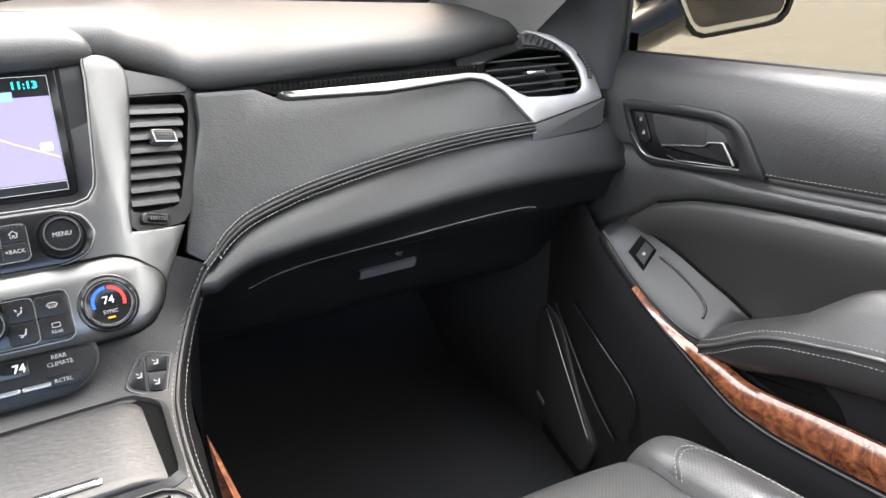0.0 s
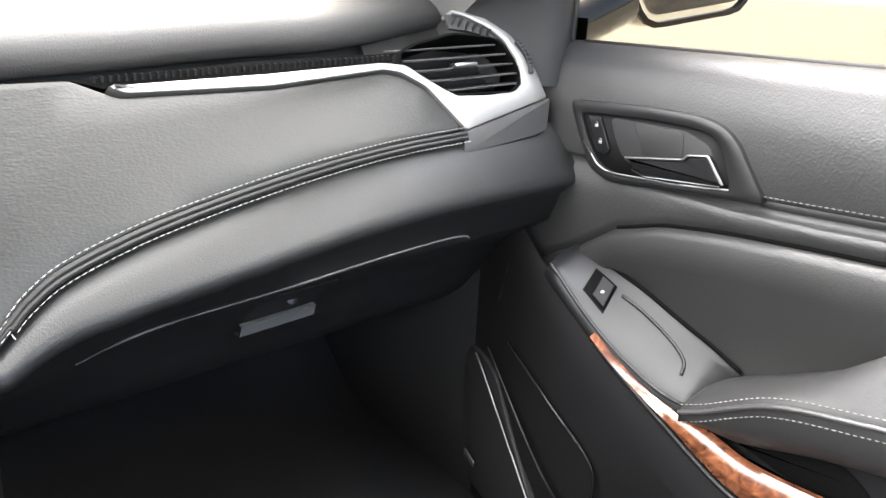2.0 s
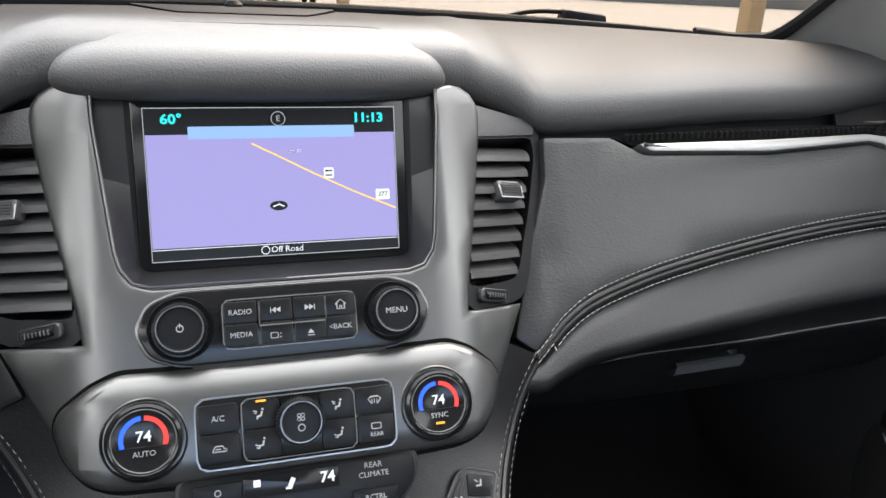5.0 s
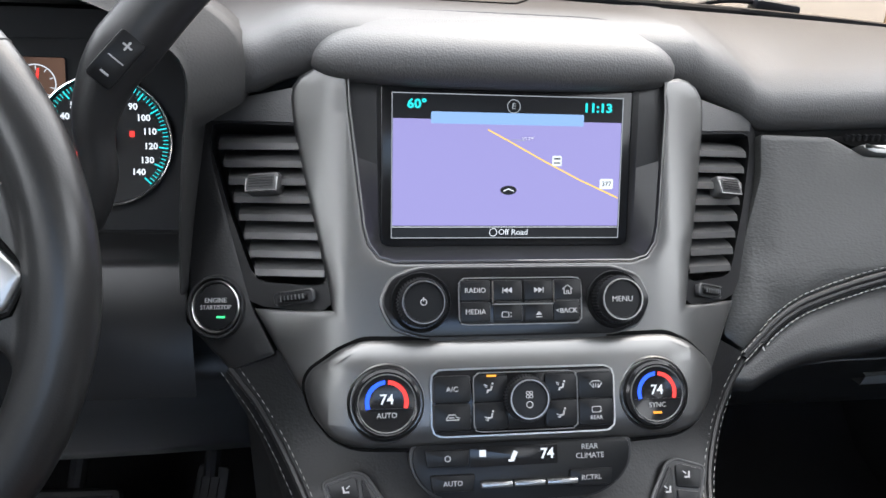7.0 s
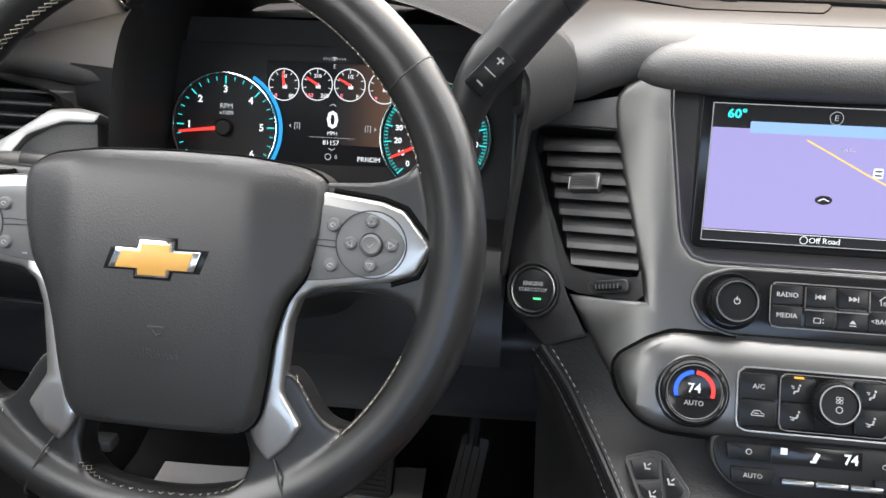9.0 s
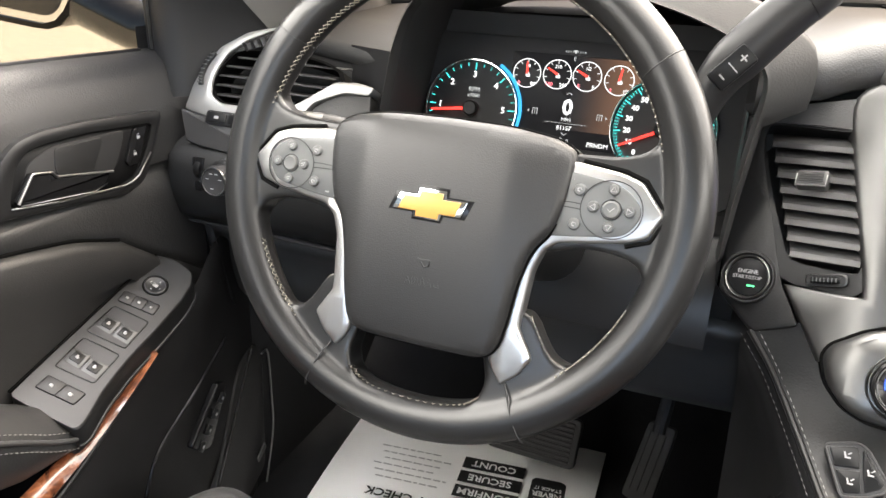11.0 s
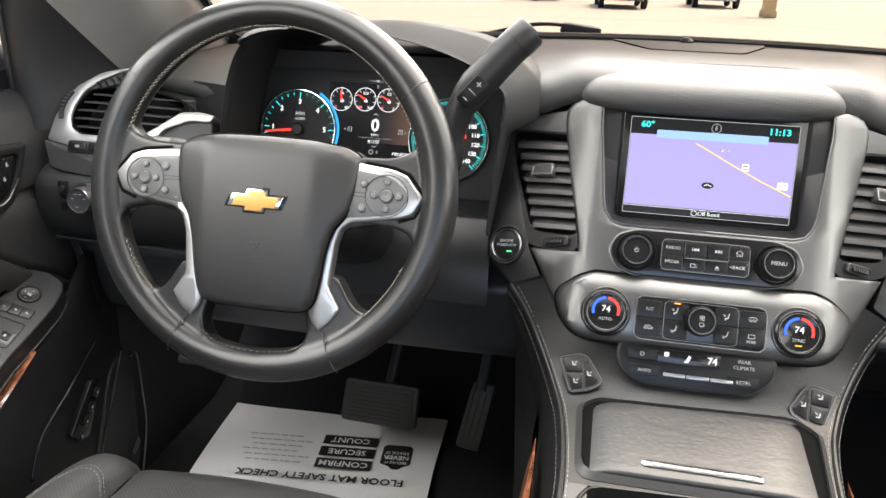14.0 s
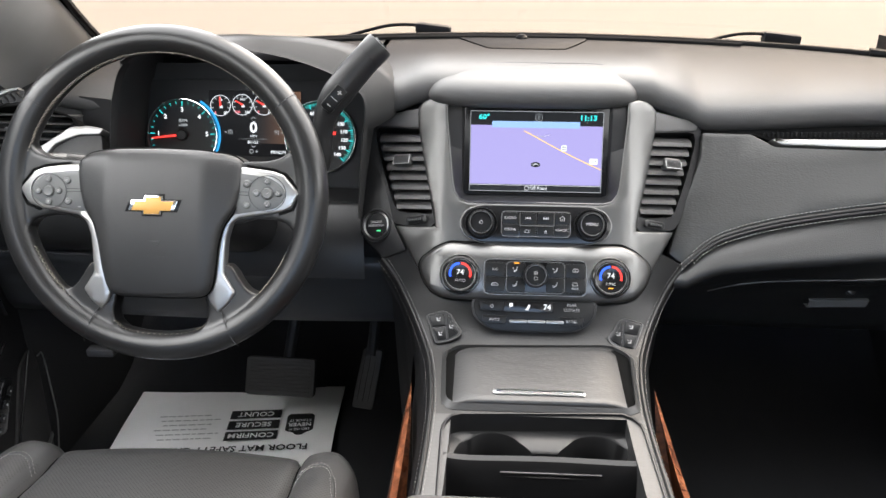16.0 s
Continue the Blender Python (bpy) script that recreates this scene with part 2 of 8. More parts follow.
def part(name, bm, mat, parent=None, label="", sharp=0.6):
    """Links a bmesh as one mesh object, under a thing where one is given."""
    bmesh.ops.recalc_face_normals(bm, faces=bm.faces[:])
    for f in bm.faces:
        f.smooth = True
    for e in bm.edges:
        if len(e.link_faces) == 2 and e.calc_face_angle(0) > sharp:
            e.smooth = False
    me = bpy.data.meshes.new(name)
    bm.to_mesh(me)
    bm.free()
    me.materials.append(mat)
    ob = new(name, me)
    if parent:
        ob.parent = parent
    if label:
        ob["label"] = label
    return ob


def thing(name, label, category, group="", kind="", at=None):
    ob = new(name)
    ob.empty_display_size = 0.05
    if at is not None:
        ob.matrix_world = at
    return tagged(ob, label, category, group, kind)


def join(*meshes):
    """Several bmeshes as one."""
    out = bmesh.new()
    for b in meshes:
        tmp = bpy.data.meshes.new("tmp")
        b.to_mesh(tmp)
        b.free()
        out.from_mesh(tmp)
        bpy.data.meshes.remove(tmp)
    return out


def box(sx, sy, sz, m=None, bev=0.0, seg=2):
    bm = bmesh.new()
    bmesh.ops.create_cube(bm, size=1, matrix=Matrix.Diagonal((sx, sy, sz, 1)))
    if bev:
        bmesh.ops.bevel(bm, geom=bm.edges[:], offset=bev, segments=seg, affect="EDGES", profile=0.5)
    if m is not None:
        bm.transform(m)
    return bm


def sheet(rows, closed=False, caps=False):
    """Quads over rows of points."""
    bm = bmesh.new()
    vs = [[bm.verts.new(p) for p in r] for r in rows]
    n = len(rows[0])
    for a, b in zip(vs, vs[1:]):
        for i in range(n if closed else n - 1):
            j = (i + 1) % n
            bm.faces.new((a[i], a[j], b[j], b[i]))
    if caps:
        bm.faces.new(vs[0])
        bm.faces.new(vs[-1])
    return bm


def lathe(profile, m=None, seg=40):
    """Radius and height along the local z axis."""
    rows = [[(r * math.cos(2 * math.pi * k / seg), r * math.sin(2 * math.pi * k / seg), h) for k in range(seg)] for r, h in profile]
    bm = sheet(rows, True)
    bmesh.ops.remove_doubles(bm, verts=bm.verts[:], dist=1e-7)
    if m is not None:
        bm.transform(m)
    return bm


def smooth_path(pts, n):
    """n points along a rounded curve through pts."""
    p = [Vector(q) for q in pts]
    p = [p[0] * 2 - p[1]] + p + [p[-1] * 2 - p[-2]]
    out = []
    k = len(p) - 3
    for i in range(n):
        s = k * i / (n - 1)
        j = min(int(s), k - 1)
        t = s - j
        a, b, c, d = p[j:j + 4]
        out.append(0.5 * (2 * b + (c - a) * t + (2 * a - 5 * b + 4 * c - d) * t * t + (3 * b - a - 3 * c + d) * t ** 3))
    return out


def tube(pts, radius, seg=10, closed=False, flat=1.0):
    """A round bar along points; radius may be a list."""
    p = [Vector(q) for q in pts]
    n = len(p)
    rad = radius if isinstance(radius, (list, tuple)) else [radius] * n
    rows, up = [], None
    for i in range(n):
        d = (p[(i + 1) % n] - p[i - 1]) if closed or 0 < i < n - 1 else (p[1] - p[0] if i == 0 else p[-1] - p[-2])
        d.normalize()
        if up is None:
            up = d.orthogonal().normalized()
        up = (up - d * up.dot(d)).normalized()
        side = d.cross(up)
        rows.append([p[i] + (up * math.cos(2 * math.pi * k / seg) + side * math.sin(2 * math.pi * k / seg) * flat) * rad[i] for k in range(seg)])
    if closed:
        rows.append(rows[0])
        bm = sheet(rows, True)
        bmesh.ops.remove_doubles(bm, verts=bm.verts[:], dist=1e-6)
        return bm
    return sheet(rows, True, True)


def rounded(pts, r, seg=4):
    """A polygon with its corners rounded; r is one radius or one a corner."""
    out, n = [], len(pts)
    for i in range(n):
        p, a, b = Vector(pts[i]).to_2d(), Vector(pts[i - 1]).to_2d(), Vector(pts[(i + 1) % n]).to_2d()
        rad = r[i] if isinstance(r, (list, tuple)) else r
        u, v = a - p, b - p
        k = min(rad, u.length * 0.45, v.length * 0.45)
        if k < 1e-5:
            out.append(p)
            continue
        u, v = p + u.normalized() * k, p + v.normalized() * k
        for j in range(seg + 1):
            t = j / seg
            out.append(u * (1 - t) ** 2 + p * 2 * t * (1 - t) + v * t * t)
    return out


def rect(cx, cy, w, h, r=0.0, seg=4):
    return rounded([(cx - w / 2, cy - h / 2), (cx + w / 2, cy - h / 2), (cx + w / 2, cy + h / 2), (cx - w / 2, cy + h / 2)], r, seg)


def inward(poly, d):
    """An outline moved inwards by d, its sharp corners held back."""
    out, n = [], len(poly)
    for i in range(n):
        u, v = (poly[i] - poly[i - 1]).normalized(), (poly[(i + 1) % n] - poly[i]).normalized()
        a, b = Vector((-u.y, u.x)), Vector((-v.y, v.x))
        m = (a + b) / max(0.5, 1 + a.dot(b))
        out.append(poly[i] + m * d)
    return out


def slab(poly, fn, thick=0.006, bev=0.001, res=0.0):
    """A plate of this outline (u, v), laid on a surface fn(u, v, height), with softened front edges."""
    p = []
    for q in poly:
        q = Vector(q).to_2d()
        if not p or (q - p[-1]).length > 2e-5:
            p.append(q)
    if (p[0] - p[-1]).length < 2e-5:
        p.pop()
    if sum(a.cross(b) for a, b in zip(p, p[1:] + p[:1])) < 0:
        p.reverse()
    bm = bmesh.new()
    loops = [(p, -thick)]
    if bev:
        loops += [(p, -bev), (inward(p, bev * 0.3), -bev * 0.3), (inward(p, bev), 0)]
    else:
        loops += [(p, 0)]
    vs = [[bm.verts.new((q.x, q.y, h)) for q in lp] for lp, h in loops]
    n = len(p)
    for x, y in zip(vs, vs[1:]):
        for i in range(n):
            j = (i + 1) % n
            bm.faces.new((x[i], x[j], y[j], y[i]))
    bm.faces.new(vs[-1])
    if res:
        for ax in (0, 1):
            lo, hi = min(q[ax] for q in p), max(q[ax] for q in p)
            for k in range(1, int((hi - lo) / res) + 1):
                no = (1, 0, 0) if ax == 0 else (0, 1, 0)
                co = [0, 0, 0]
                co[ax] = lo + k * res
                bmesh.ops.bisect_plane(bm, geom=bm.verts[:] + bm.edges[:] + bm.faces[:], plane_co=co, plane_no=no, dist=1e-6)
    for v in bm.verts:
        v.co = fn(v.co.x, v.co.y, v.co.z)
    return bm


def on(m):
    """A flat surface by its pose."""
    return lambda u, v, h: m @ Vector((u, v, h))


def ring(outer, inner, fn, h0=0.0, h1=0.0, depth=0.01, back=0.004):
    """A frame between two outlines with as many points."""
    rows = [[fn(p[0], p[1], h0 - back) for p in outer], [fn(p[0], p[1], h0) for p in outer], [fn(p[0], p[1], h1) for p in inner], [fn(p[0], p[1], h1 - depth) for p in inner]]
    return sheet(rows, True)


def resample(poly, n):
    """n points evenly along a closed outline."""
    p = [Vector(q).to_2d() for q in poly]
    p.append(p[0])
    seg = [(b - a).length for a, b in zip(p, p[1:])]
    total, out = sum(seg), []
    for k in range(n):
        d, i = total * k / n, 0
        while d > seg[i] and i < len(seg) - 1:
            d -= seg[i]
            i += 1
        out.append(p[i].lerp(p[i + 1], d / seg[i] if seg[i] else 0))
    return out


def letters(text, size, m, depth=0.00025, align="CENTER", bold=0.0):
    cu = bpy.data.curves.new("letters", "FONT")
    cu.body, cu.size, cu.align_x, cu.align_y, cu.extrude, cu.resolution_u, cu.offset = text, size, align, "CENTER", depth, 2, bold
    ob = bpy.data.objects.new("letters", cu)
    me = ob.to_mesh()
    bm = bmesh.new()
    bm.from_mesh(me)
    ob.to_mesh_clear()
    bpy.data.objects.remove(ob)
    bpy.data.curves.remove(cu)
    bm.transform(m)
    return bm


def stitches(path, normal, length=0.0044, gap=0.0013, r=0.00065, lift=0.0004):
    """Short threads along a path, as one mesh."""
    p = [Vector(q) for q in path]
    out, carry = bmesh.new(), 0.0
    n = Vector(normal).normalized()
    for a, b in zip(p, p[1:]):
        d = b - a
        ln = d.length
        if ln < 1e-6:
            continue
        d /= ln
        s = carry
        side = d.cross(n).normalized()
        while s < ln:
            c = a + d * s + n * lift
            q = [c - d * length / 2, c + d * length / 2]
            loops = []
            for w, k in ((q[0], 0.35), (c, 1.0), (q[1], 0.35)):
                loops.append([out.verts.new(w + (side * math.cos(t) + n * math.sin(t)) * r * k) for t in (0, 2.1, 4.2)])
            for x, y in zip(loops, loops[1:]):
                for i in range(3):
                    out.faces.new((x[i], x[(i + 1) % 3], y[(i + 1) % 3], y[i]))
            s += length + gap
        carry = s - ln
    return out


def mirror_x(bm, about=0.0):
    bm.transform(Matrix.Translation((2 * about, 0, 0)) @ Matrix.Diagonal((-1, 1, 1, 1)))
    return bm


def blend(table, x):
    """Linear look-up of rows (x, a, b, ...)."""
    if x <= table[0][0]:
        return table[0][1:]
    for p, q in zip(table, table[1:]):
        if x <= q[0]:
            t = (x - p[0]) / (q[0] - p[0])
            t = t * t * (3 - 2 * t)
            return tuple(a + (b - a) * t for a, b in zip(p[1:], q[1:]))
    return table[-1][1:]

# ---- the cabin's surfaces ----
TIP = Vector((0, -0.894, 0.447))          # towards the seats, off the centre stack
CX = 0.002


def stack_y(x, z):
    a = abs(x - CX) - 0.125
    return -0.058 + 0.5 * (z - 0.515) + 0.62 * (a if a > 0.01 else (a + 0.01) ** 2 / 0.04 if a > -0.01 else 0.0)


def stack(u, v, h):
    return Vector((u, stack_y(u, v), v)) + TIP * h


def stack_at(x, z, h=0.0, turn=0.0):
    """A flat spot on the centre stack: local x right, y up, z to the seats."""
    o = Vector((x, stack_y(x, z), z)) + TIP * h
    return Matrix.Translation(o) @ Matrix(((1, 0, 0), (0, 0.447, -0.894), (0, 0.894, 0.447))).to_4x4() @ pose(0, 0, 0, 0, 0, turn)


def both(half):
    """The mirror half joined to an outline given for x >= 0, from the bottom middle or top middle round."""
    return [(CX + x, z) for x, z in half] + [(CX - x, z) for x, z in reversed(half) if x > 1e-6]


LIP = [(-0.86, 0.155, 0.640), (-0.75, 0.120, 0.636), (-0.58, 0.085, 0.630), (-0.24, 0.050, 0.622), (-0.185, 0.040, 0.642), (-0.145, 0.036, 0.657), (0.145, 0.038, 0.655), (0.185, 0.050, 0.640), (0.235, 0.062, 0.617), (0.5, 0.085, 0.622), (0.75, 0.130, 0.636), (0.86, 0.16, 0.64)]


def glass_base(x):
    return 0.395 - 0.16 * x * x - 0.12 * abs(x) ** 3, 0.700 - 0.05 * x * x


def leather_y(x, z):
    return 0.0075 + 0.55 * (z - 0.537)


def dash(u, v, h):
    return Vector((u, leather_y(u, v), v)) + Vector((0, -0.876, 0.482)) * h


SEAM = [(0.2, 0.458), (0.215, 0.470), (0.23, 0.4815), (0.2575, 0.495), (0.313, 0.5096), (0.372, 0.520), (0.435, 0.5288), (0.5035, 0.5364), (0.577, 0.5416), (0.659, 0.544)]


def seam_z(x):
    for p, q in zip(SEAM, SEAM[1:]):
        if x <= q[0]:
            return p[1] + (q[1] - p[1]) * max(0, (x - p[0]) / (q[0] - p[0]))
    return SEAM[-1][1]


# ---- dashboard: top ----
dashboard = thing("dashboard", "black soft-touch dashboard with stitched leather panel and satin silver trim", "dashboard")


def top_profile(x):
    y0, z0 = blend(LIP, x)
    yb, zb = glass_base(x)
    up = 0.046 + 0.004 * min(1, max(0, (x - 0.15) / 0.1))
    pts = [(y0 + 0.03, z0 + 0.004), (y0 + 0.008, z0 - 0.001), (y0 - 0.004, z0 + 0.003), (y0 - 0.0098, z0 + 0.013), (y0 - 0.0090, z0 + 0.026), (y0 - 0.0030, z0 + 0.036), (y0 + 0.030, z0 + up)]
    swell = 0.011 * min(1, max(0, (x - 0.150) / 0.045)) * min(1, max(0, (0.80 - x) / 0.12))
    for k in range(1, 9):
        t = k / 8
        y = y0 + 0.03 + (yb - y0 - 0.03) * t
        z = z0 + up + (zb - z0 - up) * (1 - (1 - t) ** 2.2)
        pts.append((y, z + swell * math.sin(math.pi * min(1, t * 1.25)) if t < 0.8 else z))
    # before the driver the pad slopes gently down to a narrow upright band
    g = min(1, max(0, (-0.50 - x) / 0.08))
    if g > 0:
        flat = [(y0 + 0.03, z0 - 0.006), (y0 + 0.006, z0 - 0.010), (y0 - 0.002, z0 - 0.008), (y0 - 0.0045, z0 + 0.001), (y0 - 0.0030, z0 + 0.0085), (y0 + 0.002, z0 + 0.0125), (y0 + 0.036, z0 + 0.030)]
        flat += [(y0 + 0.036 + (yb - y0 - 0.036) * k / 8, z0 + 0.030 + (zb - z0 - 0.030) * (1 - (1 - k / 8) ** 1.7)) for k in range(1, 9)]
        pts = [(a + (c - a) * g, b + (d - b) * g) for (a, b), (c, d) in zip(pts, flat)]
    return pts


def pad_end(x):
    """How far the pad has rolled off at its ends, 0 to 1."""
    return max(0.0, (x - 0.70) / 0.058, (-0.745 - x) / 0.058)


xs = [-0.803 + 1.561 * k / 90 for k in range(91)]
def pad_row(x):
    return [(x - (0.02 * pad_end(x) ** 2 * (0.5 - j / 15)), y + 0.03 * pad_end(x) ** 3 * max(0, 1 - j / 8), z - 0.032 * (1 - math.sqrt(max(0, 1 - min(1, pad_end(x)) ** 2))) * (1 if j > 2 else 0.2)) for j, (y, z) in enumerate(top_profile(x))]


part("upper_pad", sheet([pad_row(x) for x in xs if x > -0.245]), PAD, dashboard, "matte charcoal upper dash pad", sharp=2)
part("pad_left", sheet([pad_row(x) for x in xs if x < -0.592]), PAD, dashboard, sharp=2)
part("pad_rear", sheet([pad_row(-0.60 + 0.36 * k / 20)[9:] for k in range(21)]), PAD, dashboard, sharp=2)

# raised brow over the screen, pointed at both ends
FULL = [(0.032, 0.6535), (0.013, 0.6540), (0.002, 0.6580), (-0.0040, 0.6660), (-0.0038, 0.6765), (0.0005, 0.6845), (0.013, 0.6910), (0.050, 0.6980), (0.078, 0.7020), (0.085, 0.7018), (0.0875, 0.7000), (0.0880, 0.6940)]
rows, arc = [], []
for k in range(-44, 45):
    f = math.sin(k / 44 * math.pi / 2)
    w = (1 - abs(f) ** 8) ** 0.5
    x = -0.0045 + 0.1375 * f
    tip_y, tip_z = 0.029 + 0.004 * (1 - w), 0.667
    r = [(x, tip_y + (y - tip_y) * w + 0.010 * f * f * w * (1 if y < 0.03 else 0), tip_z + (z - tip_z) * w) for y, z in FULL]
    rows.append(r)
    arc.append(Vector(r[9]) + Vector((0, 0.0022, -0.0004)))
part("screen_brow", sheet(rows), PAD, dashboard, "padded brow over the screen", sharp=2)
part("brow_groove", tube(arc, 0.0012, 6), DARK, dashboard)

# dark core behind the fascia
for x0, x1 in ((-0.80, -0.595), (-0.238, 0.755)):
    rows = []
    for k in range(25):
        x = x0 + (x1 - x0) * k / 24
        y0, z0 = blend(LIP, x)
        rows.append([(x, y0 + 0.06, z0 + 0.03), (x, y0 + 0.028, z0 + 0.005), (x, max(0.075, y0 + 0.022), z0 - 0.02), (x, max(0.085, y0 + 0.02), 0.50)])
    part("dash_core", sheet(rows), DARK, dashboard)

# defroster grille and light sensor at the foot of the windshield
cover = rounded([(-0.1145, 0.374), (-0.0857, 0.2995), (-0.0625, 0.2427), (-0.0054, 0.2369), (0.0559, 0.2372), (0.0793, 0.292), (0.1012, 0.350), (0.1050, 0.374)], 0.006, 3)
part("speaker_cover", slab(cover, lambda u, v, h: Vector((u, v, h + 0.7018)), 0.004, 0.0006), SAIL, dashboard, "flat dash speaker cover at the windshield's foot")
part("cover_gap", tube([Vector((u, v, 0.7006)) for u, v in cover], 0.0010, 5, True), VOID, dashboard)
part("light_sensor", lathe([(0.0, 0.0), (0.011, 0.0), (0.010, 0.006), (0.006, 0.010), (0.0, 0.011)], pose(-0.006, 0.365, 0.698), 20), PLASTIC, dashboard, "round light sensor")
part("defroster_slot", tube([(x, glass_base(x)[0] - 0.018, glass_base(x)[1] + 0.0035) for x in [-0.36 + 0.72 * k / 30 for k in range(31)]], 0.004, 6), DARK, dashboard)

# ---- dashboard: passenger side ----
leather_edge = [(0.228, 0.617), (0.2936, 0.616), (0.325, 0.6015), (0.456, 0.599), (0.577, 0.6055), (0.597, 0.6015), (0.623, 0.587), (0.658, 0.546)] + [(x, z + 0.001) for x, z in reversed(SEAM[:-1])] + [(0.182, 0.4707), (0.204, 0.533), (0.2255, 0.585)]
part("leather_panel", slab(rounded(leather_edge, 0.004, 2), lambda u, v, h: dash(u, v, h + 0.004), 0.012, 0.004, 0.03), LEATHER, dashboard, "padded leather panel with double stitching")
for off, lift in ((0.0040, 0.0048), (-0.0095, 0.0062)):
    p = [dash(q.x, q.y + off * (0.5 if q.x < 0.215 else 1), lift) for q in smooth_path([(x, z, 0) for x, z in SEAM], 90)]
    part("stitching", stitches([(q.x, q.y, q.z) for q in p], (0, -0.85, 0.5)), THREAD, dashboard, "pale double stitching")
for off, r in ((-0.0012, 0.0028), (-0.0052, 0.0026)):
    part("seam_roll", tube([dash(q.x, q.y + off * (0.6 if q.x < 0.215 else 1), 0.0034) for q in smooth_path([(x, z, 0) for x, z in SEAM], 50)], r, 10), COLUMN, dashboard, "rolled leather seam")
# near-black line painted as the shadow between the two rolls
part("seam_shadow_gap", tube([dash(q.x, q.y - 0.0032, 0.0040) for q in smooth_path([(x, z, 0) for x, z in SEAM], 50)], 0.0010, 6), VOID, dashboard)


def low_profile(x):
    s = seam_z(x) - 0.008
    y = leather_y(x, s)
    d, c = 0.0515 * (1 - math.exp(-(x - 0.170) / 0.120)), 1 - math.exp(-(x - 0.165) / 0.085)
    k = min(1, max(0, (x - 0.2) / 0.12))
    zz = 0.425 * k + 0.40 * (1 - k)
    return [(y + 0.012, s + 0.004), (y + 0.008, s - 0.003), (y - 0.004 * c, s - d * 0.22), (y - 0.017 * c, s - d * 0.55), (y - 0.028 * c, s - d * 0.84), (y - 0.0325 * c, s - d), (y - 0.0330 * c, s - d - 0.006), (y - 0.0295 * c, s - d - 0.012), (y * 0.4 - 0.010 * c, s - d - 0.024), (0.006, zz), (0.011, zz - 0.004), (0.034, zz - 0.019), (0.074, zz - 0.047), (0.110, 0.335), (0.155, 0.280), (0.195, 0.248), (0.26, 0.230), (0.42, 0.20)]


xs = [0.19 + 0.63 * k / 40 for k in range(41)]
part("glovebox_fascia", sheet([[(x, y, z) for y, z in low_profile(x)] for x in xs]), PANEL, dashboard, "grained black lower dash with glovebox", sharp=2)


def low(x, z, lift=0.0):
    """On the lower dash's face."""
    p = low_profile(x)
    for a, b in zip(p[3:], p[4:]):
        if b[1] <= z <= a[1]:
            return Vector((x, a[0] + (b[0] - a[0]) * (a[1] - z) / (a[1] - b[1]) - lift, z))
    return Vector((x, 0.01 - lift, z))


glove = [(0.272, 0.375), (0.30, 0.392), (0.35, 0.407), (0.40, 0.417), (0.46, 0.4245), (0.527, 0.430), (0.60, 0.4335), (0.645, 0.4335), (0.665, 0.430), (0.676, 0.418)]
line = smooth_path([low(x, z, 0.0005) for x, z in glove], 60)
part("glovebox_edge", tube(line, 0.0013, 6), KEYGREY, dashboard, "edge of the glovebox lid")
latch = sheet([[low(x, z + 0.003 * (x - 0.42) / 0.09, lift) for x in (0.436, 0.46, 0.49, 0.516)] for z, lift in ((0.4035, 0.0), (0.4025, 0.004), (0.388, 0.004), (0.358, 0.004))])
part("glovebox_latch", latch, PANEL, dashboard, "glovebox release with a lock")
part("lock_cylinder", lathe([(0, 0.004), (0.005, 0.004), (0.0065, 0.003), (0.0065, -0.006)], Matrix.Translation(low(0.481, 0.380, 0.005)) @ pose(0, 0, 0, 62), 20), PLASTIC, dashboard)
pull = sheet([[low(x, z + 0.004 * (x - 0.42) / 0.09, lift) for x in (0.435, 0.46, 0.49, 0.521)] for z, lift in ((0.352, 0.001), (0.351, 0.008), (0.337, 0.014), (0.335, -0.012))])
part("pull_lip", pull, KEYGREY, dashboard, "grey glovebox pull lip")

# ---- silver trim, side vents (built for the passenger side, mirrored for the driver's) ----
MID = -0.0225
side_vent_open = [(0.598, 0.612), (0.640, 0.590), (0.6589, 0.5805), (0.74, 0.5777), (0.757, 0.586), (0.7605, 0.598), (0.7512, 0.617), (0.7371, 0.631), (0.679, 0.6365), (0.62, 0.627), (0.60, 0.619)]
TRIM = [(0.318, 0.6095), (0.456, 0.6105), (0.577, 0.6135), (0.604, 0.6105), (0.640, 0.5880), (0.6589, 0.5785), (0.70, 0.5760), (0.742, 0.5762), (0.757, 0.5830), (0.7605, 0.596), (0.7580, 0.609), (0.748, 0.627), (0.726, 0.642), (0.698, 0.653), (0.684, 0.6555), (0.684, 0.6600), (0.700, 0.6580), (0.7290, 0.6510), (0.7600, 0.6340), (0.7770, 0.6130), (0.786, 0.592), (0.7900, 0.566), (0.6589, 0.545), (0.623, 0.588), (0.597, 0.6025), (0.577, 0.6065), (0.456, 0.600), (0.330, 0.6025)]


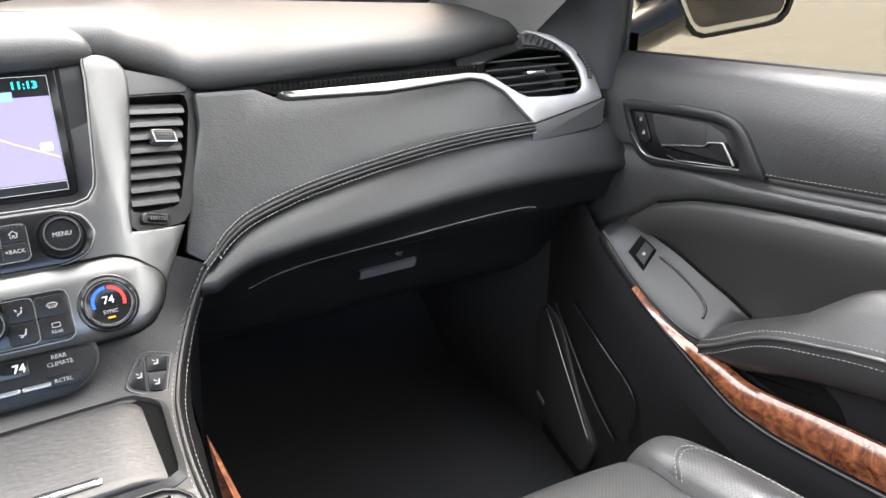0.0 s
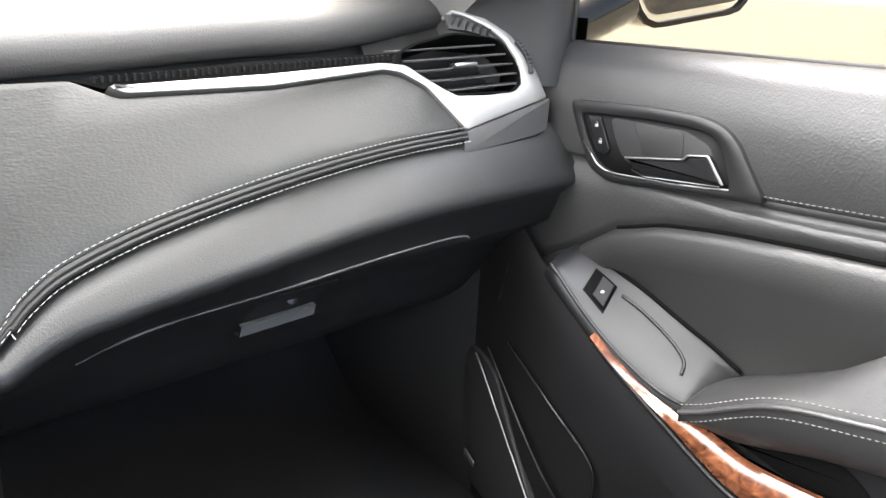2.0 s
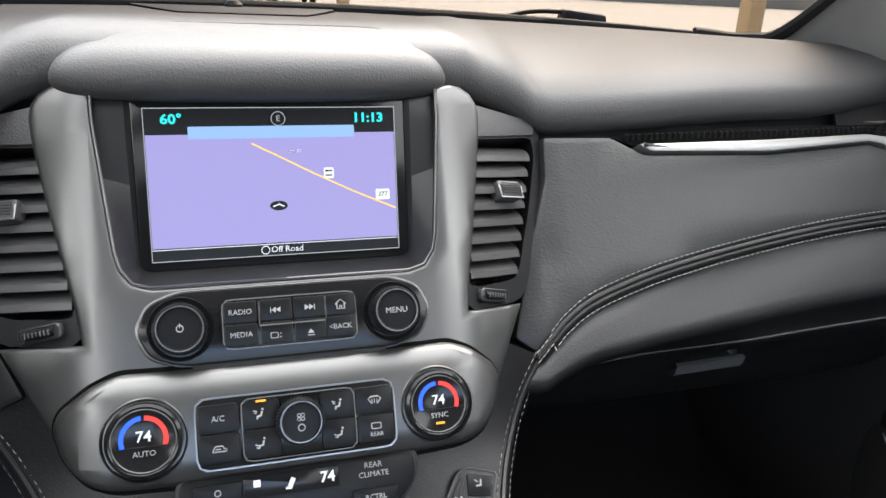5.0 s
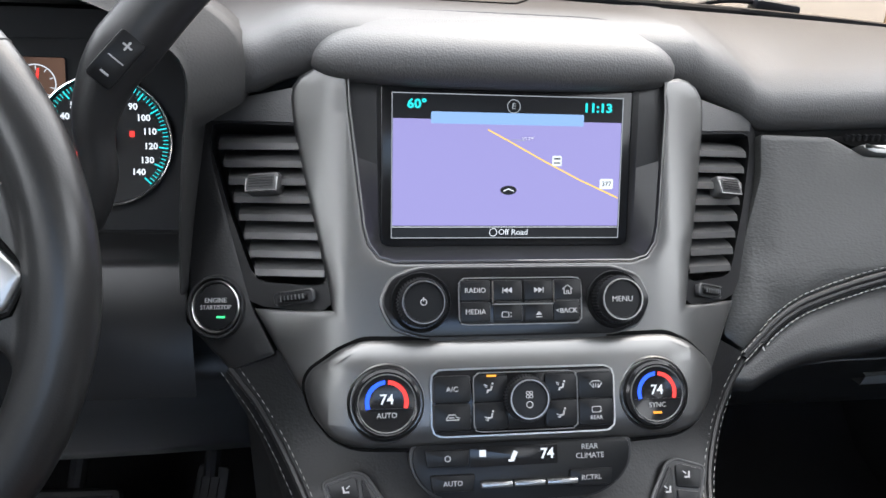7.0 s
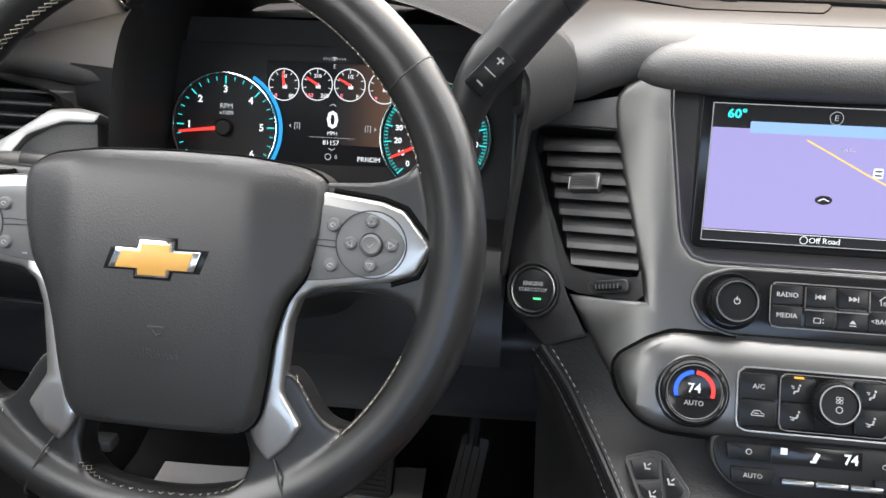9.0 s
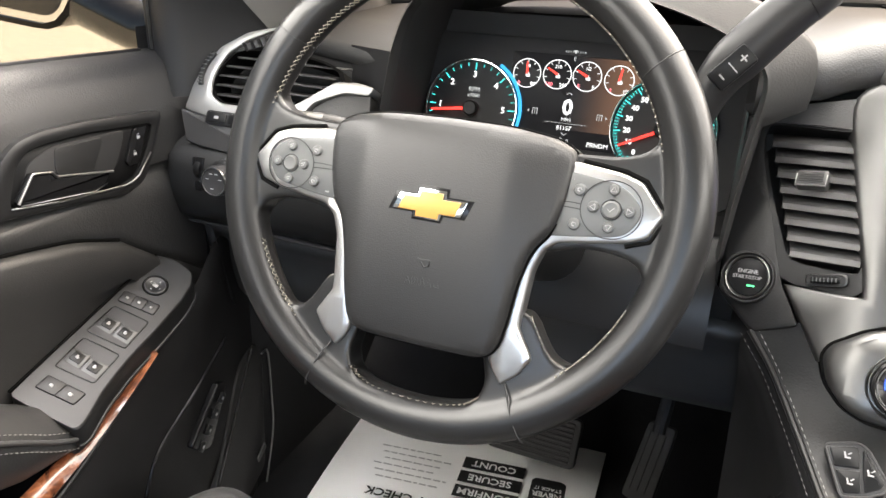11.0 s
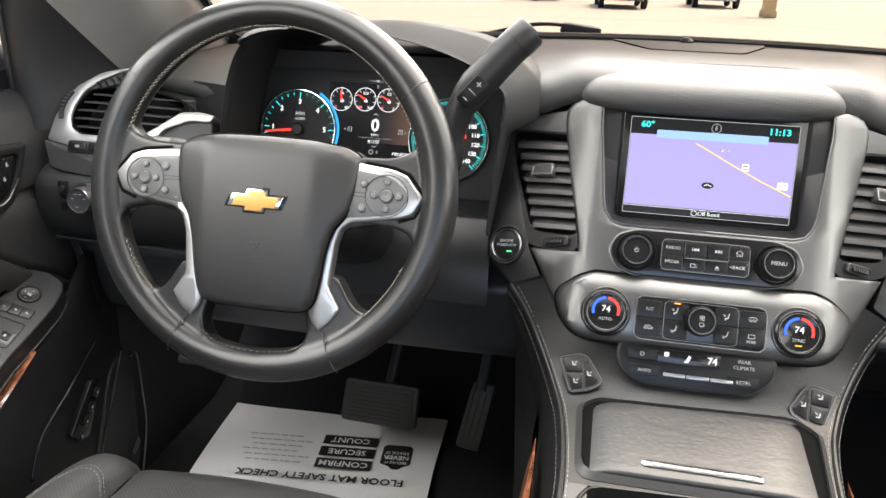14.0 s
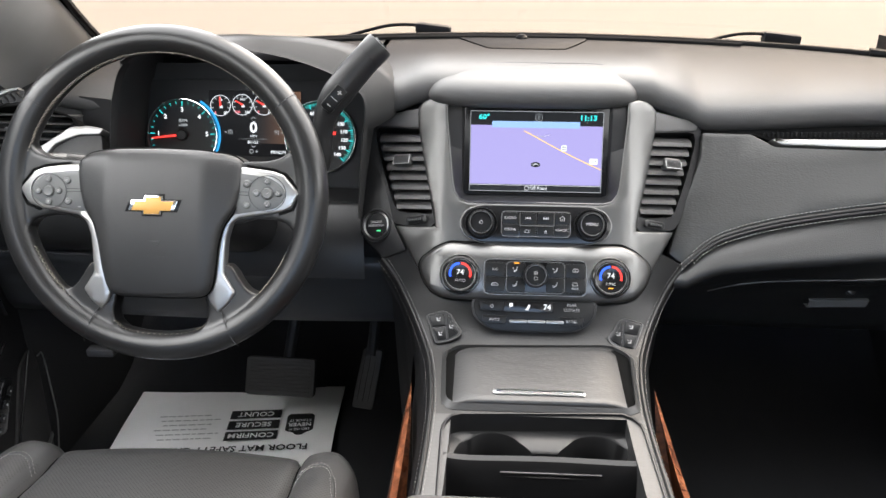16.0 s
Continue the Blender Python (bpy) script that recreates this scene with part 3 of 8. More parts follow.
def side_trim(owner, flip):
    fx = (lambda b: mirror_x(b, MID)) if flip else (lambda b: b)
    poly = TRIM if not flip else [(0.555, 0.6085), (0.577, 0.6120)] + TRIM[3:24] + [(0.590, 0.600), (0.56, 0.600)]
    part("silver_trim", fx(slab(rounded(poly, 0.004, 2), lambda u, v, h: dash(u, v, h + 0.007), 0.02, 0.003, 0.03)), VENT_SILVER, owner, "satin silver vent surround")
    lowp = [(0.6585, 0.545), (0.794, 0.566), (0.782, 0.536), (0.765, 0.532), (0.6536, 0.524)]
    part("trim_base", fx(slab(rounded(lowp, 0.003, 2), lambda u, v, h: dash(u, v, h + 0.007 - 0.25 * (0.566 - v) + 0.001), 0.03, 0.002)), SLAT, owner, "dark grey lower facet")
    ven = thing("air_vent", "black side air vent with three blades and a slide tab", "air vent", "dashboard air vents")
    o = resample(side_vent_open, 32)
    c = Vector((0.69, 0.607))
    big = [c + (q - c) * 1.06 for q in o]
    # duct walls coloured near-black for the shade inside the vent
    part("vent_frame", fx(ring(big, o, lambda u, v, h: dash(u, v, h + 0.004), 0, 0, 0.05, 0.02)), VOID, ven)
    part("vent_back", fx(slab([(q.x, q.y) for q in big], lambda u, v, h: dash(u, v, h - 0.04), 0.004, 0)), DARK, ven)
    for x0, x1, z in ((0.652, 0.757, 0.588), (0.636, 0.759, 0.598), (0.622, 0.757, 0.608), (0.608, 0.750, 0.618), (0.600, 0.738, 0.628)):
        b = box(x1 - x0, 0.022, 0.0022, None, 0.0008, 1)
        b.transform(Matrix.Translation(dash((x0 + x1) / 2, z, -0.009)) @ pose(0, 0, 0, -8, -0.6, 0))
        part("blade", fx(b), SLAT, ven)
    b = box(0.032, 0.012, 0.0055, None, 0.0022, 2)
    b.transform(Matrix.Translation(dash(0.682, 0.6065, 0.003)) @ pose(0, 0, 0, -15))
    part("slide_tab", fx(b), STEEL, ven, "bright slide tab")
    wheel = tube(smooth_path([dash(x, z, 0.0075) for x, z in ((0.7640, 0.6260), (0.7720, 0.6140), (0.7750, 0.6020), (0.7735, 0.5920))], 16), 0.0032, 8)
    part("flow_wheel", fx(wheel), PLASTIC, ven, "ribbed flow wheel")
    ribs = bmesh.new()
    for p in smooth_path([dash(x, z, 0.0107) for x, z in ((0.7655, 0.6240), (0.7720, 0.6140), (0.7748, 0.6020), (0.7738, 0.5940))], 9):
        ribs = join(ribs, box(0.005, 0.0015, 0.0012, Matrix.Translation(p)))
    part("wheel_ribs", fx(ribs), KEYGREY, ven)
    # defroster outlet above the vent
    demist = [(0.676, 0.6560), (0.698, 0.6525), (0.724, 0.6415), (0.741, 0.6300), (0.725, 0.633), (0.70, 0.639), (0.676, 0.642)]
    part("demister", fx(slab(demist, lambda u, v, h: dash(u, v, h + 0.0045), 0.004, 0.0005)), DARK, ven)
    fins = bmesh.new()
    for k in range(6):
        fins = join(fins, box(0.0018, 0.004, 0.010, Matrix.Translation(dash(0.682 + 0.009 * k, 0.6495 - 0.0028 * k, 0.006)) @ pose(0, 0, 0, 0, 35, 0)))
    part("demister_fins", fx(fins), PLASTIC, ven)
    back = [(0.60, 0.60), (0.66, 0.57), (0.77, 0.575), (0.80, 0.60), (0.785, 0.645), (0.70, 0.672), (0.60, 0.65)]
    part("vent_housing", fx(slab(back, lambda u, v, h: dash(u, v, h - 0.052), 0.004, 0)), DARK, owner)


side_trim(dashboard, False)
side_trim(dashboard, True)
slot = [(0.297, 0.617), (0.318, 0.6105), (0.456, 0.6115), (0.577, 0.6145), (0.606, 0.6125), (0.612, 0.624), (0.45, 0.624)]
# shade of the slot put into a near-black strip
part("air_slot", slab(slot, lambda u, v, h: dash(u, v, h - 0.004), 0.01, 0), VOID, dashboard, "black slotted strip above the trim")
ribs = bmesh.new()
for k in range(46):
    x = 0.312 + 0.0062 * k
    ribs = join(ribs, box(0.0018, 0.004, 0.005, Matrix.Translation(dash(x, 0.6165 + 0.003 * k / 46, -0.002))))
part("slot_ribs", ribs, BUTTON, dashboard)

# end cap beside the door, both sides; matte black paints the shadow there
for s in (0, 1):
    rows = []
    for z in [0.30, 0.36, 0.42, 0.47, 0.51, 0.54, 0.57, 0.60, 0.635, 0.66]:
        y = 0.022 + 0.4 * (z - 0.53)
        if z < 0.5:
            y = 0.02 + 0.25 * (0.5 - z)
        rows.append([(0.775, y - 0.010, z), (0.79, y - 0.006, z), (0.803, y + 0.006, z), (0.812, y + 0.03, z), (0.815, y + 0.12, z), (0.815, 0.4, z)])
    b = sheet(rows)
    part("end_cap", mirror_x(b, MID) if s else b, DARK, dashboard, sharp=2)

# ---- dashboard: driver's side ----
rows = []
for k in range(31):
    x = -0.845 + 0.63 * k / 30
    d = min(1, max(0, (-0.50 - x) / 0.12))
    r = []
    for y, z in ((0.055, 0.545), (0.012, 0.530), (-0.004, 0.518), (-0.008, 0.500), (-0.004, 0.47), (0.004, 0.445), (0.020, 0.432), (0.05, 0.428)):
        r.append((x, y + 0.05 * (1 - d), z - 0.035 * (1 - d)))
    rows.append(r)
part("lower_fascia", sheet(rows), PANEL, dashboard, "grained lower dash beside the steering column", sharp=2)
rows = []
for k in range(25):
    x = -0.845 + 0.665 * k / 24
    bow = 0.02 * math.cos(math.pi * (x + 0.45) / 0.9)
    rows.append([(x, y - bow, z) for y, z in ((0.12, 0.43), (0.07, 0.424), (0.055, 0.416), (0.056, 0.402), (0.068, 0.392), (0.075, 0.36), (0.095, 0.31), (0.115, 0.287), (0.135, 0.278), (0.22, 0.27), (0.45, 0.26))])
part("knee_panel", sheet(rows), KNEE, dashboard, "plain dark knee panel under the column", sharp=2)
part("panel_gap", tube([(-0.845 + 0.3 * k / 10, 0.018, 0.4315 - 0.006 * k / 10) for k in range(11)], 0.002, 6), DARK, dashboard)

# ---- cluster hood ----
arch = smooth_path([(-0.590, 0, 0.50), (-0.588, 0, 0.56), (-0.580, 0, 0.62), (-0.573, 0, 0.662), (-0.556, 0, 0.701), (-0.519, 0, 0.722), (-0.4435, 0, 0.7295), (-0.385, 0, 0.7265), (-0.327, 0, 0.7170), (-0.275, 0, 0.701), (-0.241, 0, 0.683), (-0.222, 0, 0.660), (-0.226, 0, 0.61), (-0.232, 0, 0.55), (-0.235, 0, 0.50)], 60)
hub = Vector((-0.41, 0, 0.60))


def hood_row(y, k, dz):
    r = []
    for p in arch:
        q = hub + (p - hub) * (k + (0.16 * max(0, min(1, (p.x + 0.42) / 0.14)) if k > 1.01 and p.z > 0.62 else 0))
        lean = 0.14 * max(0, q.z - 0.60) if y < 0.1 else 0
        r.append((q.x, y + lean + (0.02 if p.x < -0.55 else 0.0), q.z + dz))
    return r


part("hood_lining", sheet([hood_row(*q) for q in ((0.165, 0.985, 0.0), (0.06, 0.978, 0), (0.014, 0.974, 0))]), DARK, dashboard, "matte black hood lining", sharp=2)
part("cluster_hood", sheet([hood_row(*q) for q in ((0.014, 0.974, 0), (0.003, 0.980, 0), (-0.003, 0.992, 0), (0.002, 1.006, 0.001), (0.014, 1.018, 0.002), (0.05, 1.03, 0.001), (0.10, 1.03, -0.002), (0.17, 1.02, -0.010), (0.26, 0.99, -0.030))]), HOOD, dashboard, "padded hood arching over the gauges", sharp=2)
rows = [[(-0.598, y, z) for y in (0.14, 0.075)] + [(-0.612, 0.082, z), (-0.66, 0.10, z)] for z in (0.52, 0.58, 0.62, 0.645)]
part("hood_cheek", sheet(rows), DARK, dashboard)
cheek = [(0.545, 0.530), (0.560, 0.604), (0.60, 0.600), (0.625, 0.585), (0.657, 0.545), (0.65, 0.525)]
part("switch_cheek", mirror_x(slab(rounded(cheek, 0.005), lambda u, v, h: dash(u, v, h + 0.003), 0.02, 0.003), MID), PANEL, dashboard)

# ---- column between gauges and vents, with the start button ----
colp = [(-0.219, 0.622), (-0.233, 0.622), (-0.2335, 0.527), (-0.231, 0.478), (-0.199, 0.4575), (-0.166, 0.476), (-0.183, 0.501), (-0.190, 0.520), (-0.214, 0.590)]
part("column_panel", slab(rounded(colp, 0.003, 2), lambda u, v, h: stack(u, v, h), 0.02, 0.003, 0.025), COLUMN, dashboard, "leather-grained panel beside the centre vents")
rows = [[(-0.2335, stack_y(-0.2335, z) + 0.001, z), (-0.236, stack_y(-0.2335, z) + 0.012, z), (-0.237, 0.10, z), (-0.237, 0.2, z)] for z in (0.622, 0.58, 0.53, 0.48)]
rows.append([(-0.20, stack_y(-0.20, 0.458) + 0.001, 0.457), (-0.205, 0.0, 0.457), (-0.215, 0.1, 0.44), (-0.22, 0.2, 0.43)])
part("column_side", sheet(rows), COLUMN, dashboard, sharp=2)
starter = thing("start_button", "round black engine start button with a chrome ring and green light", "button")
m = stack_at(-0.2085, 0.4965, -0.002) @ pose(0, 0, 0, 0, -22, 0)
part("bezel", lathe([(0.0235, -0.01), (0.0235, 0.004), (0.0225, 0.0065), (0.021, 0.0065), (0.0195, 0.004), (0.0195, 0.0)], m), PLASTIC, starter)
part("chrome_ring", lathe([(0.0193, 0.003), (0.0191, 0.0058), (0.0183, 0.0068), (0.0175, 0.0058), (0.0171, 0.002)], m), STEEL, starter)
part("button_face", lathe([(0.0168, 0.001), (0.0165, 0.0045), (0.012, 0.0052), (0, 0.0055)], m), BUTTON, starter)
part("letters", join(letters("ENGINE", 0.0050, m @ pose(0, 0.0045, 0.0056)), letters("START/STOP", 0.0044, m @ pose(0, -0.0005, 0.0056))), PRINT, starter)
part("indicator", box(0.0065, 0.0016, 0.0006, m @ pose(0.004, -0.0075, 0.0053)), GREEN, starter)

# ---- centre stack ----
centre = thing("center_stack", "satin silver centre stack bezel framing screen, radio and climate controls", "dash bezel")
half = [(0, 0.5435), (0.086, 0.5435), (0.0975, 0.5465), (0.1045, 0.555), (0.1075, 0.566), (0.117, 0.642), (0.118, 0.664), (0.132, 0.6655), (0.142, 0.6630), (0.1510, 0.6575), (0.1565, 0.6500), (0.1582, 0.6420), (0.1570, 0.6300), (0.1500, 0.5980), (0.1415, 0.563), (0.133, 0.532), (0.1295, 0.5125), (0.184, 0.5015), (0.151, 0.458), (0.12, 0.470), (0, 0.470)]
part("bezel", slab(both(half), lambda u, v, h: stack(u, v, h + 0.003), 0.02, 0.003, 0.016), SILVER, centre, "satin silver bezel", sharp=0.9)
# dark funnel round the screen
tilt = radians(15)
SCREEN = Matrix.Translation((0, 0, 0.60)) @ Matrix(((1, 0, 0), (0, math.sin(tilt), -math.cos(tilt)), (0, math.cos(tilt), math.sin(tilt)))).to_4x4()
fun = both([(0, 0.5435), (0.086, 0.5435), (0.0975, 0.5465), (0.1045, 0.555), (0.1075, 0.566), (0.113, 0.61), (0.117, 0.642), (0.118, 0.668), (0.06, 0.670), (0, 0.670)])
tgt = [(0, -0.0585), (0.086, -0.0585), (0.090, -0.058), (0.0935, -0.056), (0.0945, -0.052), (0.0945, 0.0), (0.0945, 0.04), (0.0945, 0.0585), (0.05, 0.0585), (0, 0.0585)]
tgt = [(CX + x, y) for x, y in tgt] + [(CX - x, y) for x, y in reversed(tgt) if x > 1e-6]
rows = [[stack(x, z, 0.001) for x, z in fun], [stack(x, z, -0.003) for x, z in fun]]
rows.append([a.lerp(SCREEN @ Vector((x, y, 0.004)), 0.85) for a, (x, y) in zip(rows[1], tgt)])
rows.append([SCREEN @ Vector((x, y, 0.0)) for x, y in tgt])
part("screen_surround", sheet(rows, True), PLASTIC, centre, "black recessed screen surround", sharp=0.5)

edge_line = [stack(x, z, 0.0032) for x, z in fun[:8]], [stack(x, z, 0.0032) for x, z in fun[-7:] + fun[:1]]
for p in edge_line:
    part("bezel_edge", tube(p, 0.0009, 6), SILVER, centre, "thin bright edge round the screen mouth")

# capsule-shaped climate bezel
cap = both([(0, 0.4955), (0.066, 0.4955), (0.109, 0.4965), (0.125, 0.490), (0.1450, 0.473), (0.1495, 0.463), (0.1440, 0.447), (0.130, 0.4355), (0.1105, 0.4305), (0.08, 0.4290), (0, 0.4295)])
part("climate_bezel", slab(rounded(cap, 0.006, 3), lambda u, v, h: stack(u, v, h + 0.013 - 2.2 * max(0, abs(v - 0.4625) - 0.020) ** 1.5 * 2), 0.026, 0.005, 0.016), SILVER, centre, "raised satin silver climate bezel", sharp=0.9)
part("bezel_gap", slab(rounded([(CX + (x - CX) * 1.014, 0.4625 + (z - 0.4625) * 1.045) for x, z in cap], 0.006, 3), lambda u, v, h: stack(u, v, h + 0.0042), 0.010, 0.0004, 0.02), VOID, centre)
part("disc_slot", slab(rect(CX, 0.4965, 0.128, 0.0075, 0.001), lambda u, v, h: stack(u, v, h + 0.0054), 0.003, 0.0005), DARK, centre, "narrow black disc slot")

# ---- touchscreen ----
screen = thing("touchscreen", "navigation touchscreen showing a lavender map, lit", "screen")
part("housing", slab(rect(CX, 0, 0.189, 0.117, 0.003), on(SCREEN), 0.012, 0.001), GLOSS, screen)
W, H = 0.174, 0.105


def scr(x, y, h=0.0):
    return SCREEN @ pose(CX + x * W / 2, y * H / 2, h)


part("display", slab(rect(CX, 0, W, H), lambda u, v, h: SCREEN @ Vector((u, v, h + 0.0009)), 0.0008, 0), BLACKLIT, screen)
part("map", slab(rect(CX, -0.0045, W - 0.002, H * 0.735), lambda u, v, h: SCREEN @ Vector((u, v, h + 0.0012)), 0.0003, 0), LAVENDER, screen, "lavender map")
part("destination_bar", slab(rect(CX - 0.001, 0.0352, W * 0.66, 0.0085, 0.001), lambda u, v, h: SCREEN @ Vector((u, v, h + 0.0014)), 0.0003, 0), SKYBAR, screen)
edge = [SCREEN @ Vector((CX + x * (W / 2 - 0.0004), y * (H / 2 - 0.0004), 0.0014)) for x, y in ((-1, -1), (1, -1), (1, 1), (-1, 1))]
part("display_frame", join(*[tube([a, b], 0.0004, 4) for a, b in zip(edge, edge[1:] + edge[:1])]), DIMWHITE, screen)
part("bottom_line", box(W - 0.002, 0.0005, 0.0003, scr(0, -0.84, 0.0015)), WHITE, screen)
road = [scr(x, y, 0.0015).translation for x, y in ((-0.19, 0.52), (0.0, 0.36), (0.3, 0.10), (0.62, -0.16), (0.98, -0.42))]
rd = sheet([[p + Vector((0, 0, 0.0006)), p - Vector((0, 0, 0.0006))] for p in road])
part("route", rd, ROUTE, screen, "amber route line")
part("temperature", letters("60°", 0.0092, scr(-0.79, 0.845, 0.0014) @ Matrix.Diagonal((1.12, 1, 1, 1)), bold=0.0003), CYAN, screen)
part("clock", letters("11:13", 0.0092, scr(0.77, 0.845, 0.0014) @ Matrix.Diagonal((1.12, 1, 1, 1)), bold=0.0003), CYAN, screen)
part("compass", join(lathe([(0.0047, 0), (0.0051, 0.0002), (0.0047, 0.0004), (0.0045, 0.0002)], scr(0.03, 0.845, 0.0013), 24), letters("E", 0.006, scr(0.03, 0.845, 0.0014))), DIMWHITE, screen)
arrow = lathe([(0.0062, 0), (0.0062, 0.0004), (0, 0.0004)], scr(0, -0.32, 0.0013) @ Matrix.Diagonal((1, 0.55, 1, 1)), 24)
part("position_arrow", arrow, BLACKLIT, screen)
part("arrow_mark", join(box(0.0045, 0.0009, 0.0003, scr(-0.021, -0.315, 0.0018) @ pose(0, 0, 0, 0, 0, 24)), box(0.0045, 0.0009, 0.0003, scr(0.021, -0.315, 0.0018) @ pose(0, 0, 0, 0, 0, -24))), WHITE, screen)
part("caption", join(letters("Off Road", 0.0062, scr(0.05, -0.915, 0.0014)), lathe([(0.0027, 0), (0.0031, 0.0003), (0.0027, 0.0004), (0.0025, 0.0002)], scr(-0.125, -0.915, 0.0013), 20)), WHITE, screen)
for x, y, w, t in ((0.42, 0.10, 0.0072, ""), (0.87, -0.22, 0.0105, "377")):
    shield = part("road_badge", slab(rect(0, 0, w, 0.0078, 0.0015), on(scr(x, y, 0.0019)), 0.0003, 0), WHITE, screen)
    part("badge_text", letters(t, 0.0050, scr(x, y, 0.0021)) if t else join(box(0.005, 0.0012, 0.0003, scr(x, y + 0.03, 0.0021)), box(0.005, 0.001, 0.0003, scr(x, y - 0.03, 0.0021))), INK, screen)
part("street_caption", letters("US 377", 0.0030, scr(0.16, 0.405, 0.0016)), GREYINK, screen)
part("side_street", tube([scr(x, y, 0.0013).translation for x, y in ((-0.03, 0.375), (0.06, 0.385), (0.14, 0.375))], 0.0003, 4), DIMWHITE, screen)


# ---- knobs and keys ----
def key(owner, name, poly, m, mat=BUTTON, thick=0.004, bev=0.0006, label=""):
    return part(name, slab(poly, on(m), thick, bev), mat, owner, label)


def knob(owner, m, r, high, lit=False):
    k = part("knob", lathe([(r, -0.004), (r, high * 0.55), (r * 0.985, high * 0.8), (r * 0.93, high), (r * 0.80, high), (r * 0.78, high - 0.0012), (0, high - 0.0012)], m, 48), BUTTON, owner, "round ribbed knob")
    ribs = bmesh.new()
    for i in range(44):
        a = 2 * math.pi * i / 44
        ribs = join(ribs, box(0.0009, 0.0016, high * 0.62, m @ pose(0, 0, 0, 0, 0, math.degrees(a)) @ pose(0, r, high * 0.34)))
    part("grip_ribs", ribs, PLASTIC, k)
    part("chrome_ring", lathe([(r * 0.90, high - 0.001), (r * 0.885, high + 0.0006), (r * 0.835, high + 0.0006), (r * 0.82, high - 0.001)], m, 48), STEEL if not lit else GLOSS, k, "bright ring")
    return k


radio = thing("radio_panel", "black radio control panel with two knobs and a key block", "radio controls")
RZ = 0.518
pill = both([(0, RZ + 0.0215), (0.07, RZ + 0.0215), (0.089, RZ + 0.0155), (0.0975, RZ), (0.089, RZ - 0.0155), (0.07, RZ - 0.0215), (0, RZ - 0.0215)])
part("rim", slab(rounded(pill, 0.006, 3), lambda u, v, h: stack(CX + (u - CX) * 1.022, RZ + (v - RZ) * 1.055, h + 0.0050), 0.006, 0.0016), SILVER, radio, "bright rolled rim")
part("face", slab(rounded(pill, 0.006, 3), lambda u, v, h: stack(u, v, h + 0.0080), 0.008, 0.0012), GLOSS, radio, "black pill-shaped face")
for s, tag in ((-1, ""), (1, "MENU")):
    m = stack_at(CX + s * 0.0698, RZ, 0.0080)
    part("dish", lathe([(0.0208, 0.0), (0.0202, 0.0018), (0.0180, 0.0003)], m), BUTTON, radio)
    k = knob(radio, m, 0.0164, 0.016)
    f = m @ pose(0, 0, 0.0149)
    if tag:
        part("letters", letters(tag, 0.0056, f), PRINT, k)
    else:
        part("power_mark", join(lathe([(0.0019, 0), (0.0023, 0.0002), (0.0019, 0.0003), (0.0017, 0.0002)], f, 20), box(0.0005, 0.003, 0.0003, f @ pose(0, 0.0019, 0))), PRINT, k)
kb = lambda x, z, h=0.0080: stack_at(CX + x, z, h + 0.0035)
part("key_block", slab(rect(0, 0, 0.088, 0.0325, 0.005), on(kb(0, RZ, 0.0080)), 0.007, 0.0010), GLOSS, radio, "black key block")
part("block_outline", ring(resample(rect(0, 0, 0.0885, 0.033, 0.005), 48), resample(rect(0, 0, 0.0868, 0.0313, 0.0045), 48), on(kb(0, RZ, 0.0083)), 0, 0, 0.0006, 0.0003), KEYGREY, radio)
Z1, Z2 = RZ + 0.0066, RZ - 0.0066
for x, z, w, t in ((-0.0325, Z1, 0.019, "RADIO"), (-0.0325, Z2, 0.019, "MEDIA"), (0.0325, Z2, 0.017, "<BACK")):
    q = key(radio, "key", rect(0, 0, w + 0.002, 0.0142, 0.0015), kb(x, z, 0.0090), BUTTON, 0.002)
    part("letters", letters(t, 0.0049, kb(x, z, 0.0093)), PRINT, q)
for x, z in ((-0.0095, Z1), (0.0125, Z1), (-0.0095, Z2), (0.0125, Z2), (0.0335, Z1)):
    key(radio, "key", rect(0, 0, 0.0205, 0.0142, 0.0015), kb(x, z, 0.0090), BUTTON, 0.002)
tri = lambda x, z, s: slab([(-0.0014 * s, 0.0019), (0.0016 * s, 0), (-0.0014 * s, -0.0019)], on(kb(x, z, 0.0094)), 0.0004, 0)
marks = [tri(-0.0110, Z1, -1), tri(-0.0080, Z1, -1), tri(0.0108, Z1, 1), tri(0.0138, Z1, 1), box(0.0006, 0.0038, 0.0003, kb(-0.0130, Z1, 0.0093)), box(0.0006, 0.0038, 0.0003, kb(0.0158, Z1, 0.0093))]
marks.append(slab([(-0.0022, -0.0004), (0, 0.0022), (0.0022, -0.0004)], on(kb(0.0125, Z2 - 0.002, 0.0094)), 0.0004, 0))
marks.append(box(0.0044, 0.0006, 0.0003, kb(0.0125, Z2 - 0.0036, 0.0093)))
marks.append(tube([kb(0.0335, Z1, 0.0094) @ Vector((x, y, 0)) for x, y in ((-0.0036, 0.0002), (0, 0.0033), (0.0036, 0.0002))], 0.0004, 4))
marks.append(tube([kb(0.0335, Z1, 0.0094) @ Vector((x, y, 0)) for x, y in ((-0.0025, 0.0008), (-0.0025, -0.0030), (-0.0006, -0.0030), (-0.0006, -0.0008), (0.0007, -0.0008), (0.0007, -0.0030), (0.0025, -0.0030), (0.0025, 0.0008))], 0.0004, 4))
marks.append(ring(resample(rect(-0.001, -0.002, 0.0052, 0.0040, 0.001), 24), resample(rect(-0.001, -0.002, 0.0042, 0.0030, 0.0008), 24), on(kb(-0.0105, Z2, 0.0093)), 0, 0, 0.0003, 0.0003))
